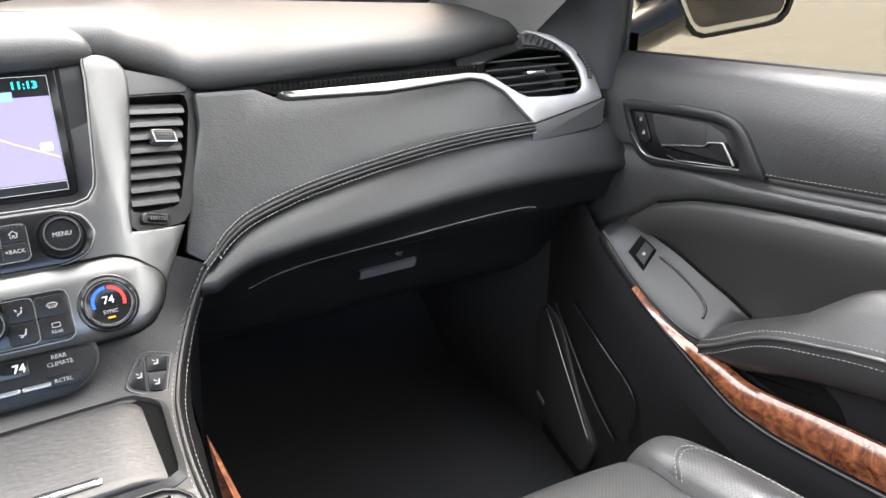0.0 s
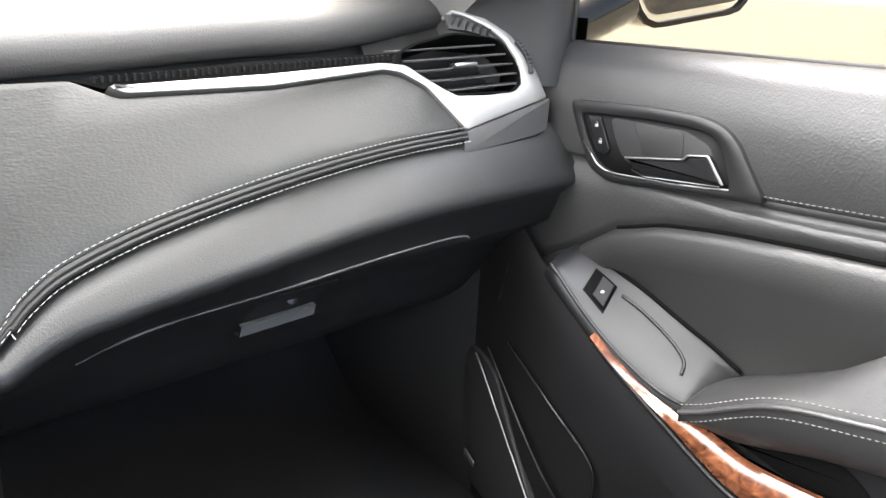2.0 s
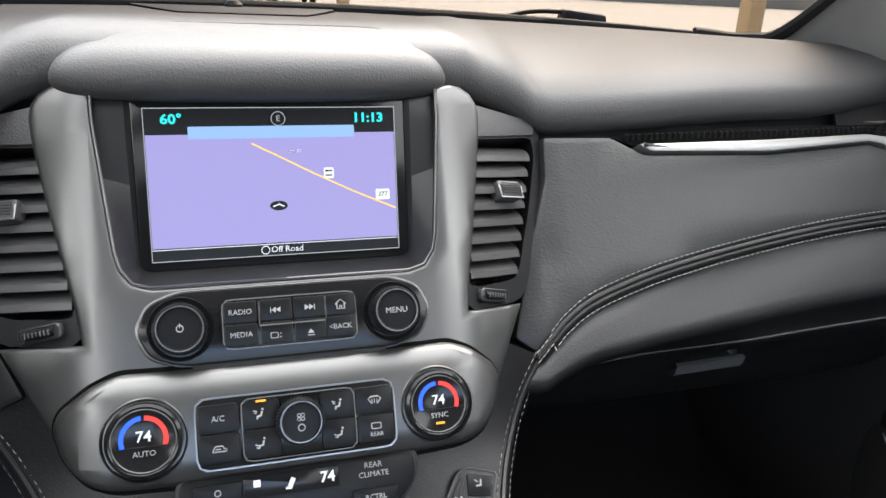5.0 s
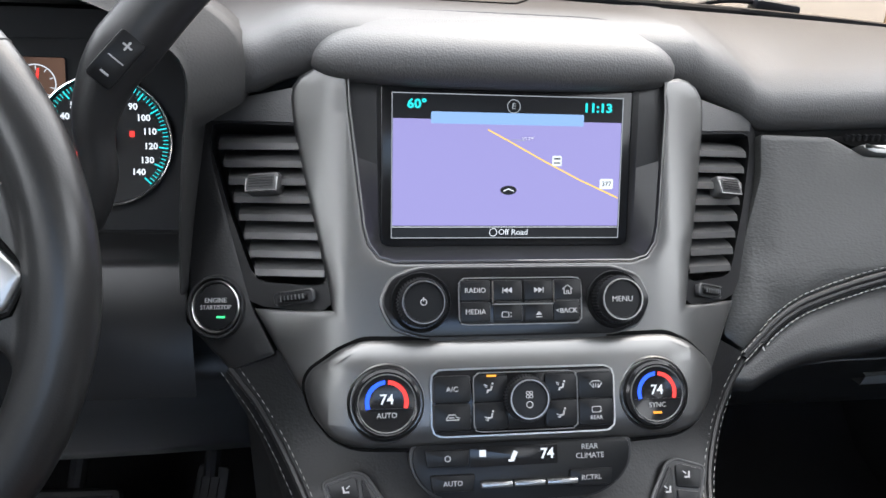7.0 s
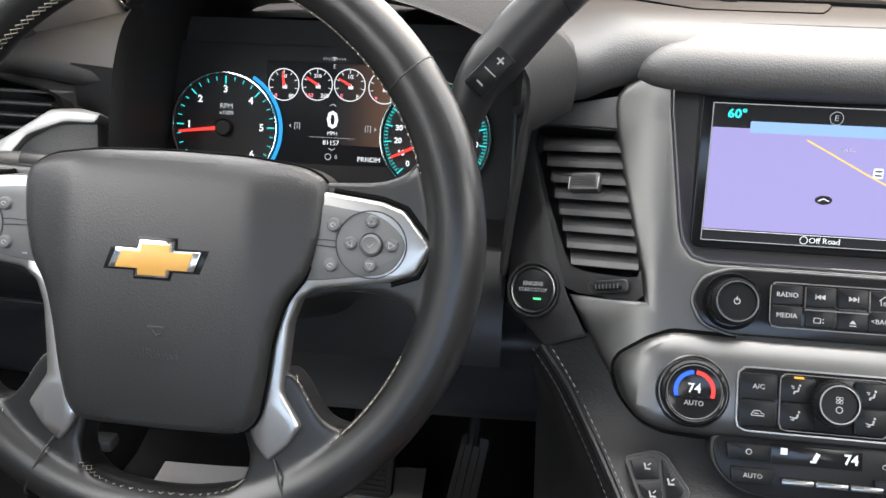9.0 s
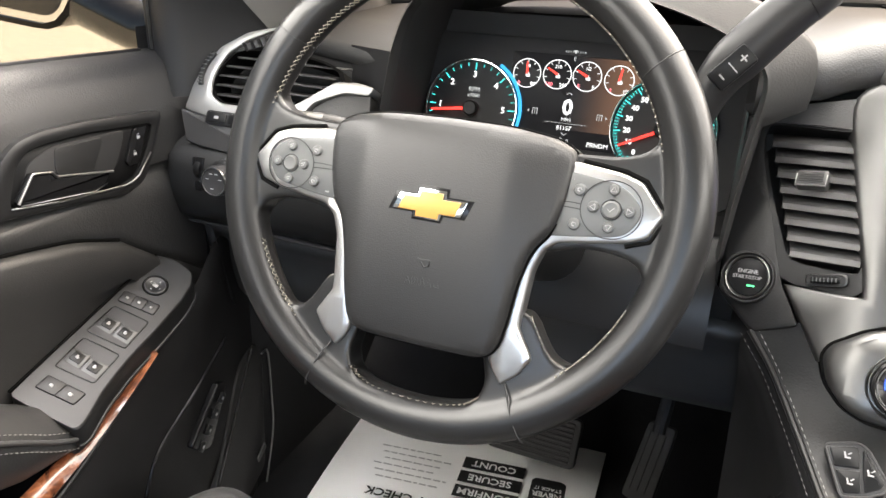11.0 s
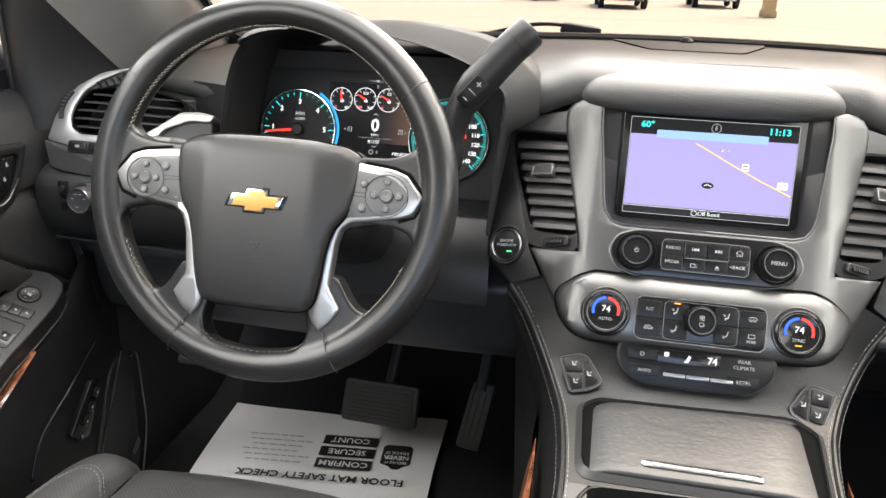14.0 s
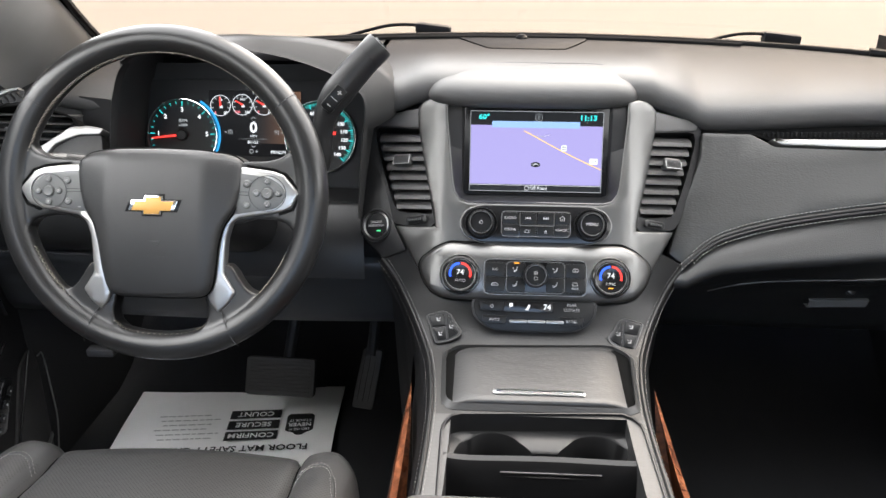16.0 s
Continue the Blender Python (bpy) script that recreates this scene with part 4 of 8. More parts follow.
marks.append(box(0.0008, 0.0008, 0.0003, kb(-0.0075, Z2 - 0.0008, 0.0093)))
marks.append(box(0.0008, 0.0008, 0.0003, kb(-0.0075, Z2 - 0.0030, 0.0093)))
part("key_symbols", join(*marks), PRINT, radio, "white key symbols")
for x in (-0.0205, 0.0230):
    part("bright_divider", box(0.0011, 0.0150, 0.0018, kb(x, Z1 - 0.001, 0.0095)), CHROME, radio)
part("lower_divider", box(0.0435, 0.0009, 0.0012, kb(0.00125, RZ - 0.0020, 0.0094)), KEYGREY, radio)

# ---- climate controls ----
climate = thing("climate_panel", "climate control panel with two temperature dials and a fan knob", "climate controls")
HB, CZ = 0.0175, 0.457
hb = lambda x, z, h=0.0: stack_at(CX + x, z, HB + h)
part("face", slab(rect(0, 0, 0.128, 0.0440, 0.007), on(hb(0.0, CZ, -0.003)), 0.008, 0.001), GLOSS, climate)
part("face_rim", ring(resample(rect(0, 0, 0.1300, 0.0460, 0.008), 60), resample(rect(0, 0, 0.1278, 0.0438, 0.007), 60), on(hb(0.0, CZ, -0.0028)), 0, 0, 0.004, 0.002), STEEL, climate, "thin bright rim")
part("inner_rim", ring(resample(rect(0, 0, 0.0735, 0.0400, 0.005), 48), resample(rect(0, 0, 0.0723, 0.0388, 0.0045), 48), on(hb(0.0005, CZ, -0.0006)), 0, 0, 0.0006, 0.002), KEYGREY, climate)
for x, w in ((-0.0505, 0.0255), (-0.0245, 0.0245), (0.0260, 0.0235), (0.0505, 0.0250)):
    for z, t in ((CZ + 0.0083, 0), (CZ - 0.0083, 1)):
        q = key(climate, "key", rect(0, 0, w, 0.0182, 0.003), hb(x, z, -0.0012), BUTTON, 0.003)
        c = hb(x, z, -0.0009) @ Matrix.Diagonal((0.86, 0.86, 1, 1))
        if x < -0.04 and not t:
            part("letters", letters("A/C", 0.0058, c), PRINT, q)
        elif x > 0.05 and t:
            part("letters", letters("REAR", 0.0044, c @ pose(0, -0.0045, 0)), PRINT, q)
            part("symbol", ring(resample(rect(0, 0.002, 0.008, 0.005, 0.001), 20), resample(rect(0, 0.002, 0.0068, 0.0038, 0.001), 20), on(c), 0.0002, 0.0002, 0.0002, 0.0002), PRINT, q)
        elif x > 0.05:
            part("symbol", tube([c @ Vector((a, b, 0.0002)) for a, b in ((-0.0022, -0.0024), (-0.0050, 0.0012), (-0.0025, 0.0030), (0.0025, 0.0030), (0.0050, 0.0012), (0.0022, -0.0024))], 0.0004, 4), PRINT, q)
            part("rays", join(*[box(0.0006, 0.0034, 0.0003, c @ pose(d, -0.0005, 0)) for d in (-0.002, 0, 0.002)]), PRINT, q)
        elif x < -0.04:
            part("symbol", join(tube([c @ Vector((a, b, 0)) for a, b in ((-0.005, -0.0012), (-0.003, 0.002), (0.002, 0.002), (0.003, 0.0), (0.005, -0.0004), (0.005, -0.002), (-0.005, -0.002), (-0.005, -0.0012))], 0.0004, 4), box(0.004, 0.0008, 0.0003, c @ pose(-0.001, -0.0002, 0))), PRINT, q)
        else:
            part("symbol", join(tube([c @ Vector((a, b, 0)) for a, b in ((0.0015, 0.0020), (0.0008, -0.0012), (-0.0018, -0.0016), (-0.0022, -0.0036))], 0.0007, 5), lathe([(0.0009, 0), (0.0009, 0.0004), (0, 0.0004)], c @ pose(0.0020, 0.0036, 0), 12), box(0.0028, 0.0008, 0.0003, c @ pose(-0.0035, (0.0025 if not t else -0.001), 0, 0, 0, -20)), box(0.0020, 0.0007, 0.0003, c @ pose(-0.0032, (0.0010 if not t else -0.0030), 0, 0, 0, -20))), PRINT, q)
part("fan_indicator", box(0.0065, 0.0014, 0.0005, hb(-0.0235, CZ + 0.0158, -0.0007)), AMBER, climate, "lit amber indicator")
k = knob(climate, hb(0.0003, CZ + 0.002, -0.001), 0.0150, 0.0105)
c = hb(0.0003, CZ + 0.002, 0.0086)
part("fan_mark", join(*[lathe([(0.0010, 0), (0.0013, 0.0002), (0.0010, 0.0003), (0.0008, 0.0002)], c @ pose(a, b, 0), 12) for a, b in ((-0.0012, 0.0042), (0.0012, 0.0042), (-0.0012, 0.0018), (0.0012, 0.0018))], lathe([(0.0020, 0), (0.0024, 0.0002), (0.0020, 0.0003), (0.0018, 0.0002)], c @ pose(0, -0.0036, 0), 20)), PRINT, k)
for s, t in ((-1, "AUTO"), (1, "SYNC")):
    m = hb(s * 0.0947, CZ + 0.0015, -0.0125)
    part("dial_seat", lathe([(0.0262, -0.004), (0.0262, 0.0075), (0.0252, 0.0090), (0.0240, 0.0075), (0.0236, 0.0)], m, 56), STEEL, climate, "silver ring round the dial")
    k = part("dial", lathe([(0.0232, 0), (0.0232, 0.0095), (0.0226, 0.0125), (0.0208, 0.0136), (0.0190, 0.0125), (0, 0.0125)], m, 56), GLOSS, climate, "glossy black temperature dial")
    part("dial_ring", lathe([(0.0196, 0.0129), (0.0191, 0.0135), (0.0186, 0.0129)], m, 48), KEYGREY, k)
    f = m @ pose(0, 0, 0.0128)
    for a0, a1, mt in ((200, 94, BLUE), (86, -20, RED)):
        rw = []
        for i in range(17):
            a = radians(a0 + (a1 - a0) * i / 16)
            rw.append([f @ Vector((r * math.cos(a), r * math.sin(a) + 0.001, 0.0002)) for r in (0.0116, 0.0145)])
        part("heat_arc", sheet(rw), mt, k)
    part("temperature", letters("74", 0.0094, f @ pose(0.0, 0.0025, 0.0002), bold=0.0001), WHITE, k)
    part("divider", box(0.034, 0.0004, 0.0003, f @ pose(0, -0.0035, 0.0001)), BUTTON, k)
    part("letters", letters(t, 0.0049, f @ pose(0, -0.0078, 0.0002)), PRINT, k)
    if s > 0:
        part("sync_light", box(0.0062, 0.0014, 0.0005, f @ pose(0, -0.0130, 0.0002)), AMBER, k)

rear = thing("rear_climate_panel", "small black rear climate panel with rocker keys and lit display", "climate controls")
rp = both([(0, 0.432), (0.0775, 0.432), (0.0765, 0.415), (0.066, 0.4035), (0.050, 0.3965), (0, 0.3955)])
rear_fn = lambda u, v, h: stack(u, v, h + 0.008)
part("rim", slab(rounded(rp, 0.008, 3), lambda u, v, h: stack(CX + (u - CX) * 1.03, 0.414 + (v - 0.414) * 1.05, h + 0.0068), 0.02, 0.001), DARK, rear)
part("face", slab(rounded(rp, 0.008, 3), rear_fn, 0.02, 0.001), BUTTON, rear)
rb = lambda x, z, h=0.0: stack_at(CX + x, z, 0.0085 + h)
part("lit_window", slab(rect(0, 0, 0.062, 0.0135, 0.001), on(rb(-0.007, 0.4235, 0.0004)), 0.001, 0.0002), GLOSS, rear)
part("readout", join(letters("74", 0.0098, rb(0.0165, 0.4235, 0.0007), bold=0.0002), box(0.003, 0.006, 0.0003, rb(-0.007, 0.4235, 0.0006) @ pose(0, 0, 0, 0, 0, -25)), box(0.004, 0.0015, 0.0003, rb(-0.009, 0.4205, 0.0006)), box(0.0045, 0.0045, 0.0003, rb(-0.029, 0.4255, 0.0006))), WHITE, rear)
part("letters", join(letters("REAR", 0.0052, rb(0.0475, 0.4265, 0.0002)), letters("CLIMATE", 0.0052, rb(0.0475, 0.421, 0.0002))), PRINT, rear)
for x, z, t in ((-0.0535, 0.4235, ""), (-0.050, 0.4085, "AUTO"), (0.0475, 0.4080, "RCTRL")):
    q = key(rear, "key", rounded([(-0.014, -0.0055), (0.014, -0.0055), (0.0155, 0.0055), (-0.0155, 0.0055)], 0.0015), rb(x, z, 0.0018), BUTTON, 0.003)
    if t:
        part("letters", letters(t, 0.0048, rb(x, z, 0.0022)), PRINT, q)
    else:
        part("power_mark", lathe([(0.0018, 0), (0.0022, 0.0002), (0.0018, 0.0003), (0.0015, 0.0002)], rb(x, z, 0.0021), 16), PRINT, q)
for k in range(3):
    x = -0.0200 + 0.0232 * k
    part("rocker_key", box(0.0222, 0.0042, 0.004, rb(x, 0.4070, 0.002), 0.0012, 2), STEEL, rear, "bright rocker key")


# ---- centre vents ----
def centre_vent(s):
    v = thing("air_vent", "black centre air vent with eight slats and an adjusting tab", "air vent", "dashboard air vents")
    px = lambda x: CX + s * x
    hole = [(0.148, 0.6255), (0.2165, 0.6180), (0.2185, 0.605), (0.205, 0.565), (0.1865, 0.524), (0.180, 0.5195), (0.137, 0.526), (0.132, 0.531), (0.142, 0.575)]
    edge = [(0.150, 0.650), (0.223, 0.6275), (0.2300, 0.607), (0.214, 0.560), (0.1925, 0.508), (0.182, 0.5035), (0.133, 0.511), (0.128, 0.519), (0.135, 0.570)]
    hole2 = resample([(px(a), b) for a, b in rounded(hole, 0.004, 2)], 40)
    edge2 = resample([(px(a), b) for a, b in rounded(edge, 0.004, 2)], 40)
    k = min(range(40), key=lambda i: (edge2[i] - hole2[0]).length)
    edge2 = edge2[k:] + edge2[:k]
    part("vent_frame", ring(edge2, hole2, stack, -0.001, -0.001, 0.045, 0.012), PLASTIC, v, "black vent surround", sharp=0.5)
    part("back", slab([(q.x, q.y) for q in hole2], lambda a, b, h: stack(a, b, h - 0.04), 0.004, 0), DARK, v)
    for i in range(8):
        t = i / 7
        z = 0.6105 - 0.0775 * t
        x0, x1 = 0.1500 - 0.0150 * t, 0.2115 - 0.0275 * t
        a, b = stack(px(x0), z + 0.0045, -0.006), stack(px(x1), z - 0.0050, -0.006)
        rows = []
        for f in [j / 6 for j in range(7)]:
            p = a.lerp(b, f)
            sec = [(0.009, -0.0030), (0.007, 0.0022), (0.0, 0.0048), (-0.008, 0.0050), (-0.020, 0.0035), (-0.020, 0.0005), (-0.008, 0.0005), (0.0, -0.0018), (0.006, -0.0042)]
            rows.append([p + Vector((0, -0.94, 0.0)) * q + Vector((0, 0.2, 0.98)) * w * 0.78 for q, w in sec])
        part("slat", sheet(rows, True, True), SLAT, v)
    m = stack_at(px(0.177 if s < 0 else 0.180), 0.5835, 0.003) @ pose(0, 0, 0, 0, s * 22, 0)
    tab = part("slide_tab", slab(rect(0, 0, 0.0250, 0.0150, 0.003), on(m @ pose(0, 0, 0.004, -12, 0, 0)), 0.010, 0.0018), SLAT, v, "ribbed grey adjusting tab")
    part("tab_edge", tube([m @ pose(0, 0, 0.0045, -12, 0, 0) @ Vector((x, y, 0)) for x, y in ((-0.0118, 0.003), (-0.0118, -0.0070), (0.0118, -0.0070), (0.0118, 0.003))], 0.0007, 6), STEEL, tab)
    part("tab_ribs", join(*[box(0.019, 0.0008, 0.0006, m @ pose(0, 0.0045 - 0.0020 * j, 0.0043 + 0.00043 * j)) for j in range(5)]), PLASTIC, tab)
    w = stack_at(px(0.1560), 0.5150, 0.0035) @ pose(0, 0, 0, 0, s * 31, s * -6)
    part("wheel_slot", slab(rect(0, 0, 0.031, 0.0085, 0.003), on(w @ pose(0, 0, -0.0002)), 0.004, 0.0005), DARK, v)
    part("slot_edge", ring(resample(rect(0, 0, 0.033, 0.0100, 0.004), 40), resample(rect(0, 0, 0.031, 0.0085, 0.003), 40), on(w), 0, 0.0006, 0.001, 0.001), SLAT, v)
    th = part("thumbwheel", lathe([(0.006, -0.0115), (0.0075, -0.008), (0.0078, 0.0), (0.0075, 0.008), (0.006, 0.0115)], w @ pose(0, 0, -0.002, 0, 90, 0) @ Matrix.Diagonal((0.62, 0.45, 1, 1)), 24), BUTTON, v, "flow thumbwheel")
    part("wheel_ribs", join(*[box(0.0009, 0.0035, 0.002, w @ pose(-0.009 + 0.003 * j, 0, 0.0018)) for j in range(7)]), KEYGREY, th)
    shroud = [(0.150, 0.651), (0.222, 0.629), (0.2185, 0.619), (0.148, 0.627)]
    part("top_shroud", slab([(px(a), b) for a, b in shroud], lambda a, b, h: stack(a, b, h + 0.001), 0.01, 0.001), PAD, v)


centre_vent(-1)
centre_vent(1)

# ---- instrument cluster ----
FACE = Matrix.Translation((0, 0.13, 0.58)) @ Matrix(((1, 0, 0), (0, 0.2607, -0.9654), (0, 0.9654, 0.2607))).to_4x4()


def gauge(x, z, h=0.0):
    """A spot on the gauge face: local x right, y up, z to the driver."""
    return FACE @ pose(x, (z - 0.58) / 0.9654, h)


cluster = thing("instrument_cluster", "lit instrument cluster with two round gauges and a driver display", "gauges")
part("face_plate", slab(rounded([(-0.60, -0.075), (-0.235, -0.075), (-0.235, 0.085), (-0.60, 0.085)], 0.02), on(FACE), 0.01, 0.001), DARK, cluster)
for cx, names, a0, a1, label in ((-0.5235, ("", "1", "2", "3", "4", "5", "6"), 222, -42, "tach"), (-0.3125, ("0", "10", "20", "30", "40", "50", "60", "70", "80", "90", "100", "110", "120", "130", "140"), 225, -45, "speed")):
    d = part("gauge_dial", lathe([(0.0545, -0.004), (0.0545, 0.003), (0.0525, 0.003), (0.0515, 0.0), (0, 0.0)], gauge(cx, 0.582, 0.003), 64), DARK, cluster, "round gauge with cyan ticks")
    part("dial_rim", lathe([(0.0545, 0.0028), (0.0540, 0.0040), (0.0530, 0.0040), (0.0525, 0.0028)], gauge(cx, 0.582, 0.003), 64), CHROME, d)
    c = gauge(cx, 0.582, 0.0036)
    n = len(names)
    ticks, nums = bmesh.new(), []
    fine = 4 if label == "tach" else 5
    for i in range((n - 1) * fine + 1):
        a = radians(a0 + (a1 - a0) * i / ((n - 1) * fine))
        big = i % fine == 0
        ln = 0.0075 if big else 0.0042
        r = 0.0505 - ln / 2
        ticks = join(ticks, box(ln, 0.0012 if big else 0.0007, 0.0003, c @ pose(r * math.cos(a), r * math.sin(a), 0, 0, 0, math.degrees(a))))
        if big and names[i // fine]:
            rr = 0.0375 if label == "tach" else 0.0365
            nums.append(letters(names[i // fine], 0.0095 if label == "tach" else 0.0075, c @ pose(rr * math.cos(a), rr * math.sin(a), 0.0001), bold=0.0002))
    part("ticks", ticks, CYAN, d)
    for b in nums:
        part("numeral", b, WHITE, d)
    ang = 187 if label == "tach" else 206
    a = radians(ang)
    part("needle", slab([(-0.006, 0.0019), (0.047, 0.0011), (0.047, -0.0011), (-0.006, -0.0019)], on(c @ pose(0, 0, 0.004, 0, 0, ang)), 0.0012, 0), RED, d, "lit red needle")
    part("needle_hub", lathe([(0.0085, 0), (0.0085, 0.005), (0.007, 0.0065), (0, 0.0065)], c, 28), BUTTON, d)
    if label == "tach":
        part("caption", join(letters("RPM", 0.0072, c @ pose(0.001, 0.021, 0.0001)), letters("x1000", 0.0058, c @ pose(0.001, 0.0145, 0.0001))), DIMWHITE, d)
        arc = [c @ Vector((0.0575 * math.cos(radians(t)), 0.0575 * math.sin(radians(t)), 0.001)) for t in range(-40, 61, 5)]
        part("blue_arc", tube(arc, 0.0019, 8), glow("lit_rim_blue", (0.04, 0.36, 0.75), 0.62), d)
    else:
        part("caption", letters("MPH", 0.0058, c @ pose(0.004, 0.020, 0.0001)), DIMWHITE, d)
        part("belt_light", box(0.004, 0.005, 0.0004, c @ pose(0.0215, 0.006, 0.0003)), RED, d)
dd = part("driver_display", slab(rect(0, 0, 0.142, 0.098, 0.002), on(gauge(-0.412, 0.600, 0.002)), 0.003, 0.0005), BLACKLIT, cluster, "dark driver display")
part("warm_glow", slab(rect(0.0350, 0.009, 0.070, 0.078, 0.002), on(gauge(-0.412, 0.600, 0.0024)), 0.0003, 0), BROWNLIT, dd)
for x, z, a, t in ((-0.4645, 0.6250, 95, ("0", "80", "40")), (-0.4310, 0.6265, 150, ("160", "260", "210")), (-0.3985, 0.6270, 152, ("E", "F", "1/2")), (-0.3644, 0.6260, 80, ("9", "19", ""))):
    c = gauge(x, z, 0.0030)
    g = part("small_gauge", lathe([(0.0152, 0), (0.0158, 0.0003), (0.0152, 0.0006), (0.0147, 0.0003)], c, 40), GAUGEWHITE, dd, "thin white ring")
    part("small_ticks", join(*[box(0.0032, 0.0007, 0.0003, c @ pose(0.0128 * math.cos(radians(q)), 0.0128 * math.sin(radians(q)), 0, 0, 0, q)) for q in (195, 160, 125, 90, 55, 20, -15)], box(0.0048, 0.0032, 0.0003, c @ pose(0.001, -0.0022, 0)), box(0.0018, 0.0016, 0.0003, c @ pose(0.001, 0.0004, 0))), GAUGEWHITE, g)
    if t[2]:
        part("top_numeral", letters(t[2], 0.0050, c @ pose(0.0004, 0.0080, 0.0002), bold=0.0001), GAUGEWHITE, g)
    part("high_numeral", letters(t[1], 0.0055, c @ pose(0.0078, -0.0108, 0.0002), bold=0.0001), GAUGEWHITE, g)
    part("low_numeral", letters(t[0], 0.0055, c @ pose(-0.0078, -0.0108, 0.0002), bold=0.0001), PINK, g, "pink lit numeral")
    part("small_needle", slab([(-0.001, 0.0014), (0.0125, 0.0008), (0.0125, -0.0008), (-0.001, -0.0014)], on(c @ pose(0, 0, 0.0006, 0, 0, a)), 0.0004, 0), RED, g)
part("compass_marks", join(*[box(0.0006, 0.0022, 0.0003, gauge(-0.4145 + 0.0026 * k, 0.6505, 0.003)) for k in (-4, -3, -2, -1, 1, 2, 3, 4)], slab([(-0.0022, 0.0018), (0.0022, 0.0018), (0, -0.0024)], on(gauge(-0.4145, 0.6505, 0.0032)), 0.0003, 0)), DIMWHITE, dd)
part("speed_readout", letters("0", 0.023, gauge(-0.4145, 0.5935, 0.0032), bold=0.0006), WHITE, dd)
part("unit", letters("MPH", 0.0052, gauge(-0.4145, 0.5815, 0.0032)), GAUGEWHITE, dd)
part("rule", box(0.046, 0.0004, 0.0003, gauge(-0.4145, 0.5775, 0.003)), DIMWHITE, dd)
part("heading", letters("E", 0.006, gauge(-0.414, 0.6435, 0.0032)), DIMWHITE, dd)
part("odometer", letters("81157", 0.0066, gauge(-0.4155, 0.5725, 0.0032)), WHITE, dd)
part("gear_readout", letters("PRNDM", 0.0068, gauge(-0.377, 0.5585, 0.0032)), WHITE, dd)
part("cruise_mark", join(lathe([(0.0028, 0), (0.0033, 0.0002), (0.0028, 0.0004), (0.0024, 0.0002)], gauge(-0.418, 0.5595, 0.003), 16)), DIMWHITE, dd)
part("cruise_digit", letters("0", 0.006, gauge(-0.410, 0.5595, 0.0032)), DIMWHITE, dd)
for k, x in ((-1, -0.450), (1, -0.379)):
    part("page_mark", join(tube([gauge(x - 0.0026, 0.584, 0.003) @ Vector((0, 0, 0)), gauge(x - 0.0026, 0.590, 0.003) @ Vector((0, 0, 0)), gauge(x + 0.0026, 0.590, 0.003) @ Vector((0, 0, 0)), gauge(x + 0.0026, 0.584, 0.003) @ Vector((0, 0, 0))], 0.0005, 4), box(0.0006, 0.0056, 0.0003, gauge(x, 0.5868, 0.003)), slab([(0.0065 * k, 0.0018), (0.0085 * k, 0), (0.0065 * k, -0.0018)][::k], on(gauge(x, 0.587, 0.003)), 0.0003, 0)), DIMWHITE, dd)
for dz, k in ((0.608, 1), (0.5665, -1)):
    part("arrow_mark", tube([gauge(-0.4175, dz - 0.001 * k, 0.003) @ Vector((0, 0, 0)), gauge(-0.4145, dz + 0.001 * k, 0.003) @ Vector((0, 0, 0)), gauge(-0.4115, dz - 0.001 * k, 0.003) @ Vector((0, 0, 0))], 0.0006, 4), DIMWHITE, dd)
rows = [[(x, 0.135 - 0.115 * t, 0.512 - 0.004 * math.sin(3.1 * t)) for x in (-0.61, -0.52, -0.42, -0.32, -0.235)] for t in (0, 0.25, 0.5, 0.75, 1)]
rows.append([(x, 0.018, 0.40) for x in (-0.61, -0.52, -0.42, -0.32, -0.235)])
part("cluster_shelf", sheet(rows), PLASTIC, dashboard, sharp=2)
part("gauge_backing", sheet([[(-0.62, 0.16, z), (-0.22, 0.16, z)] for z in (0.48, 0.685)]), DARK, dashboard)

# ---- steering wheel ----
wt = radians(18.2)
WHEEL = Matrix.Translation((-0.4344, -0.1674, 0.5869)) @ Matrix(((1, 0, 0), (0, math.sin(wt), -math.cos(wt)), (0, math.cos(wt), math.sin(wt)))).to_4x4()
wheel = thing("steering_wheel", "black leather steering wheel with silver spokes and gold emblem", "steering wheel", at=WHEEL)
R0, RT = 0.1756, 0.0168


def melted(bm, voxel, rounds):
    """Overlapping solids fused into one skin, their joints rounded like wrapped leather."""
    tmp = bpy.data.meshes.new("tmp")
    bmesh.ops.recalc_face_normals(bm, faces=bm.faces[:])
    bm.to_mesh(tmp)
    bm.free()
    ob = new("tmp", tmp)
    fuse = ob.modifiers.new("fuse", "REMESH")
    fuse.mode, fuse.voxel_size = "VOXEL", voxel
    ease = ob.modifiers.new("ease", "SMOOTH")
    ease.factor, ease.iterations = 0.5, rounds
    bpy.context.view_layer.update()
    got = bpy.data.meshes.new_from_object(ob.evaluated_get(bpy.context.evaluated_depsgraph_get()))
    bpy.data.objects.remove(ob)
    out = bmesh.new()
    out.from_mesh(got)
    bpy.data.meshes.remove(got)
    bpy.data.meshes.remove(tmp)
    return out


def rim_solid():
    rows = []
    for i in range(128):
        a = 2 * math.pi * i / 128
        rt = RT + 0.0012 * max(0, -math.sin(a)) ** 4 + 0.0008 * math.cos(2 * a)
        rows.append([Vector(((R0 + rt * math.cos(b)) * math.cos(a), (R0 + rt * math.cos(b)) * math.sin(a), rt * math.sin(b))) for b in [2 * math.pi * j / 20 for j in range(20)]])
    rows.append(rows[0])
    b = sheet(rows, True)
    bmesh.ops.remove_doubles(b, verts=b.verts[:], dist=1e-6)
    return b


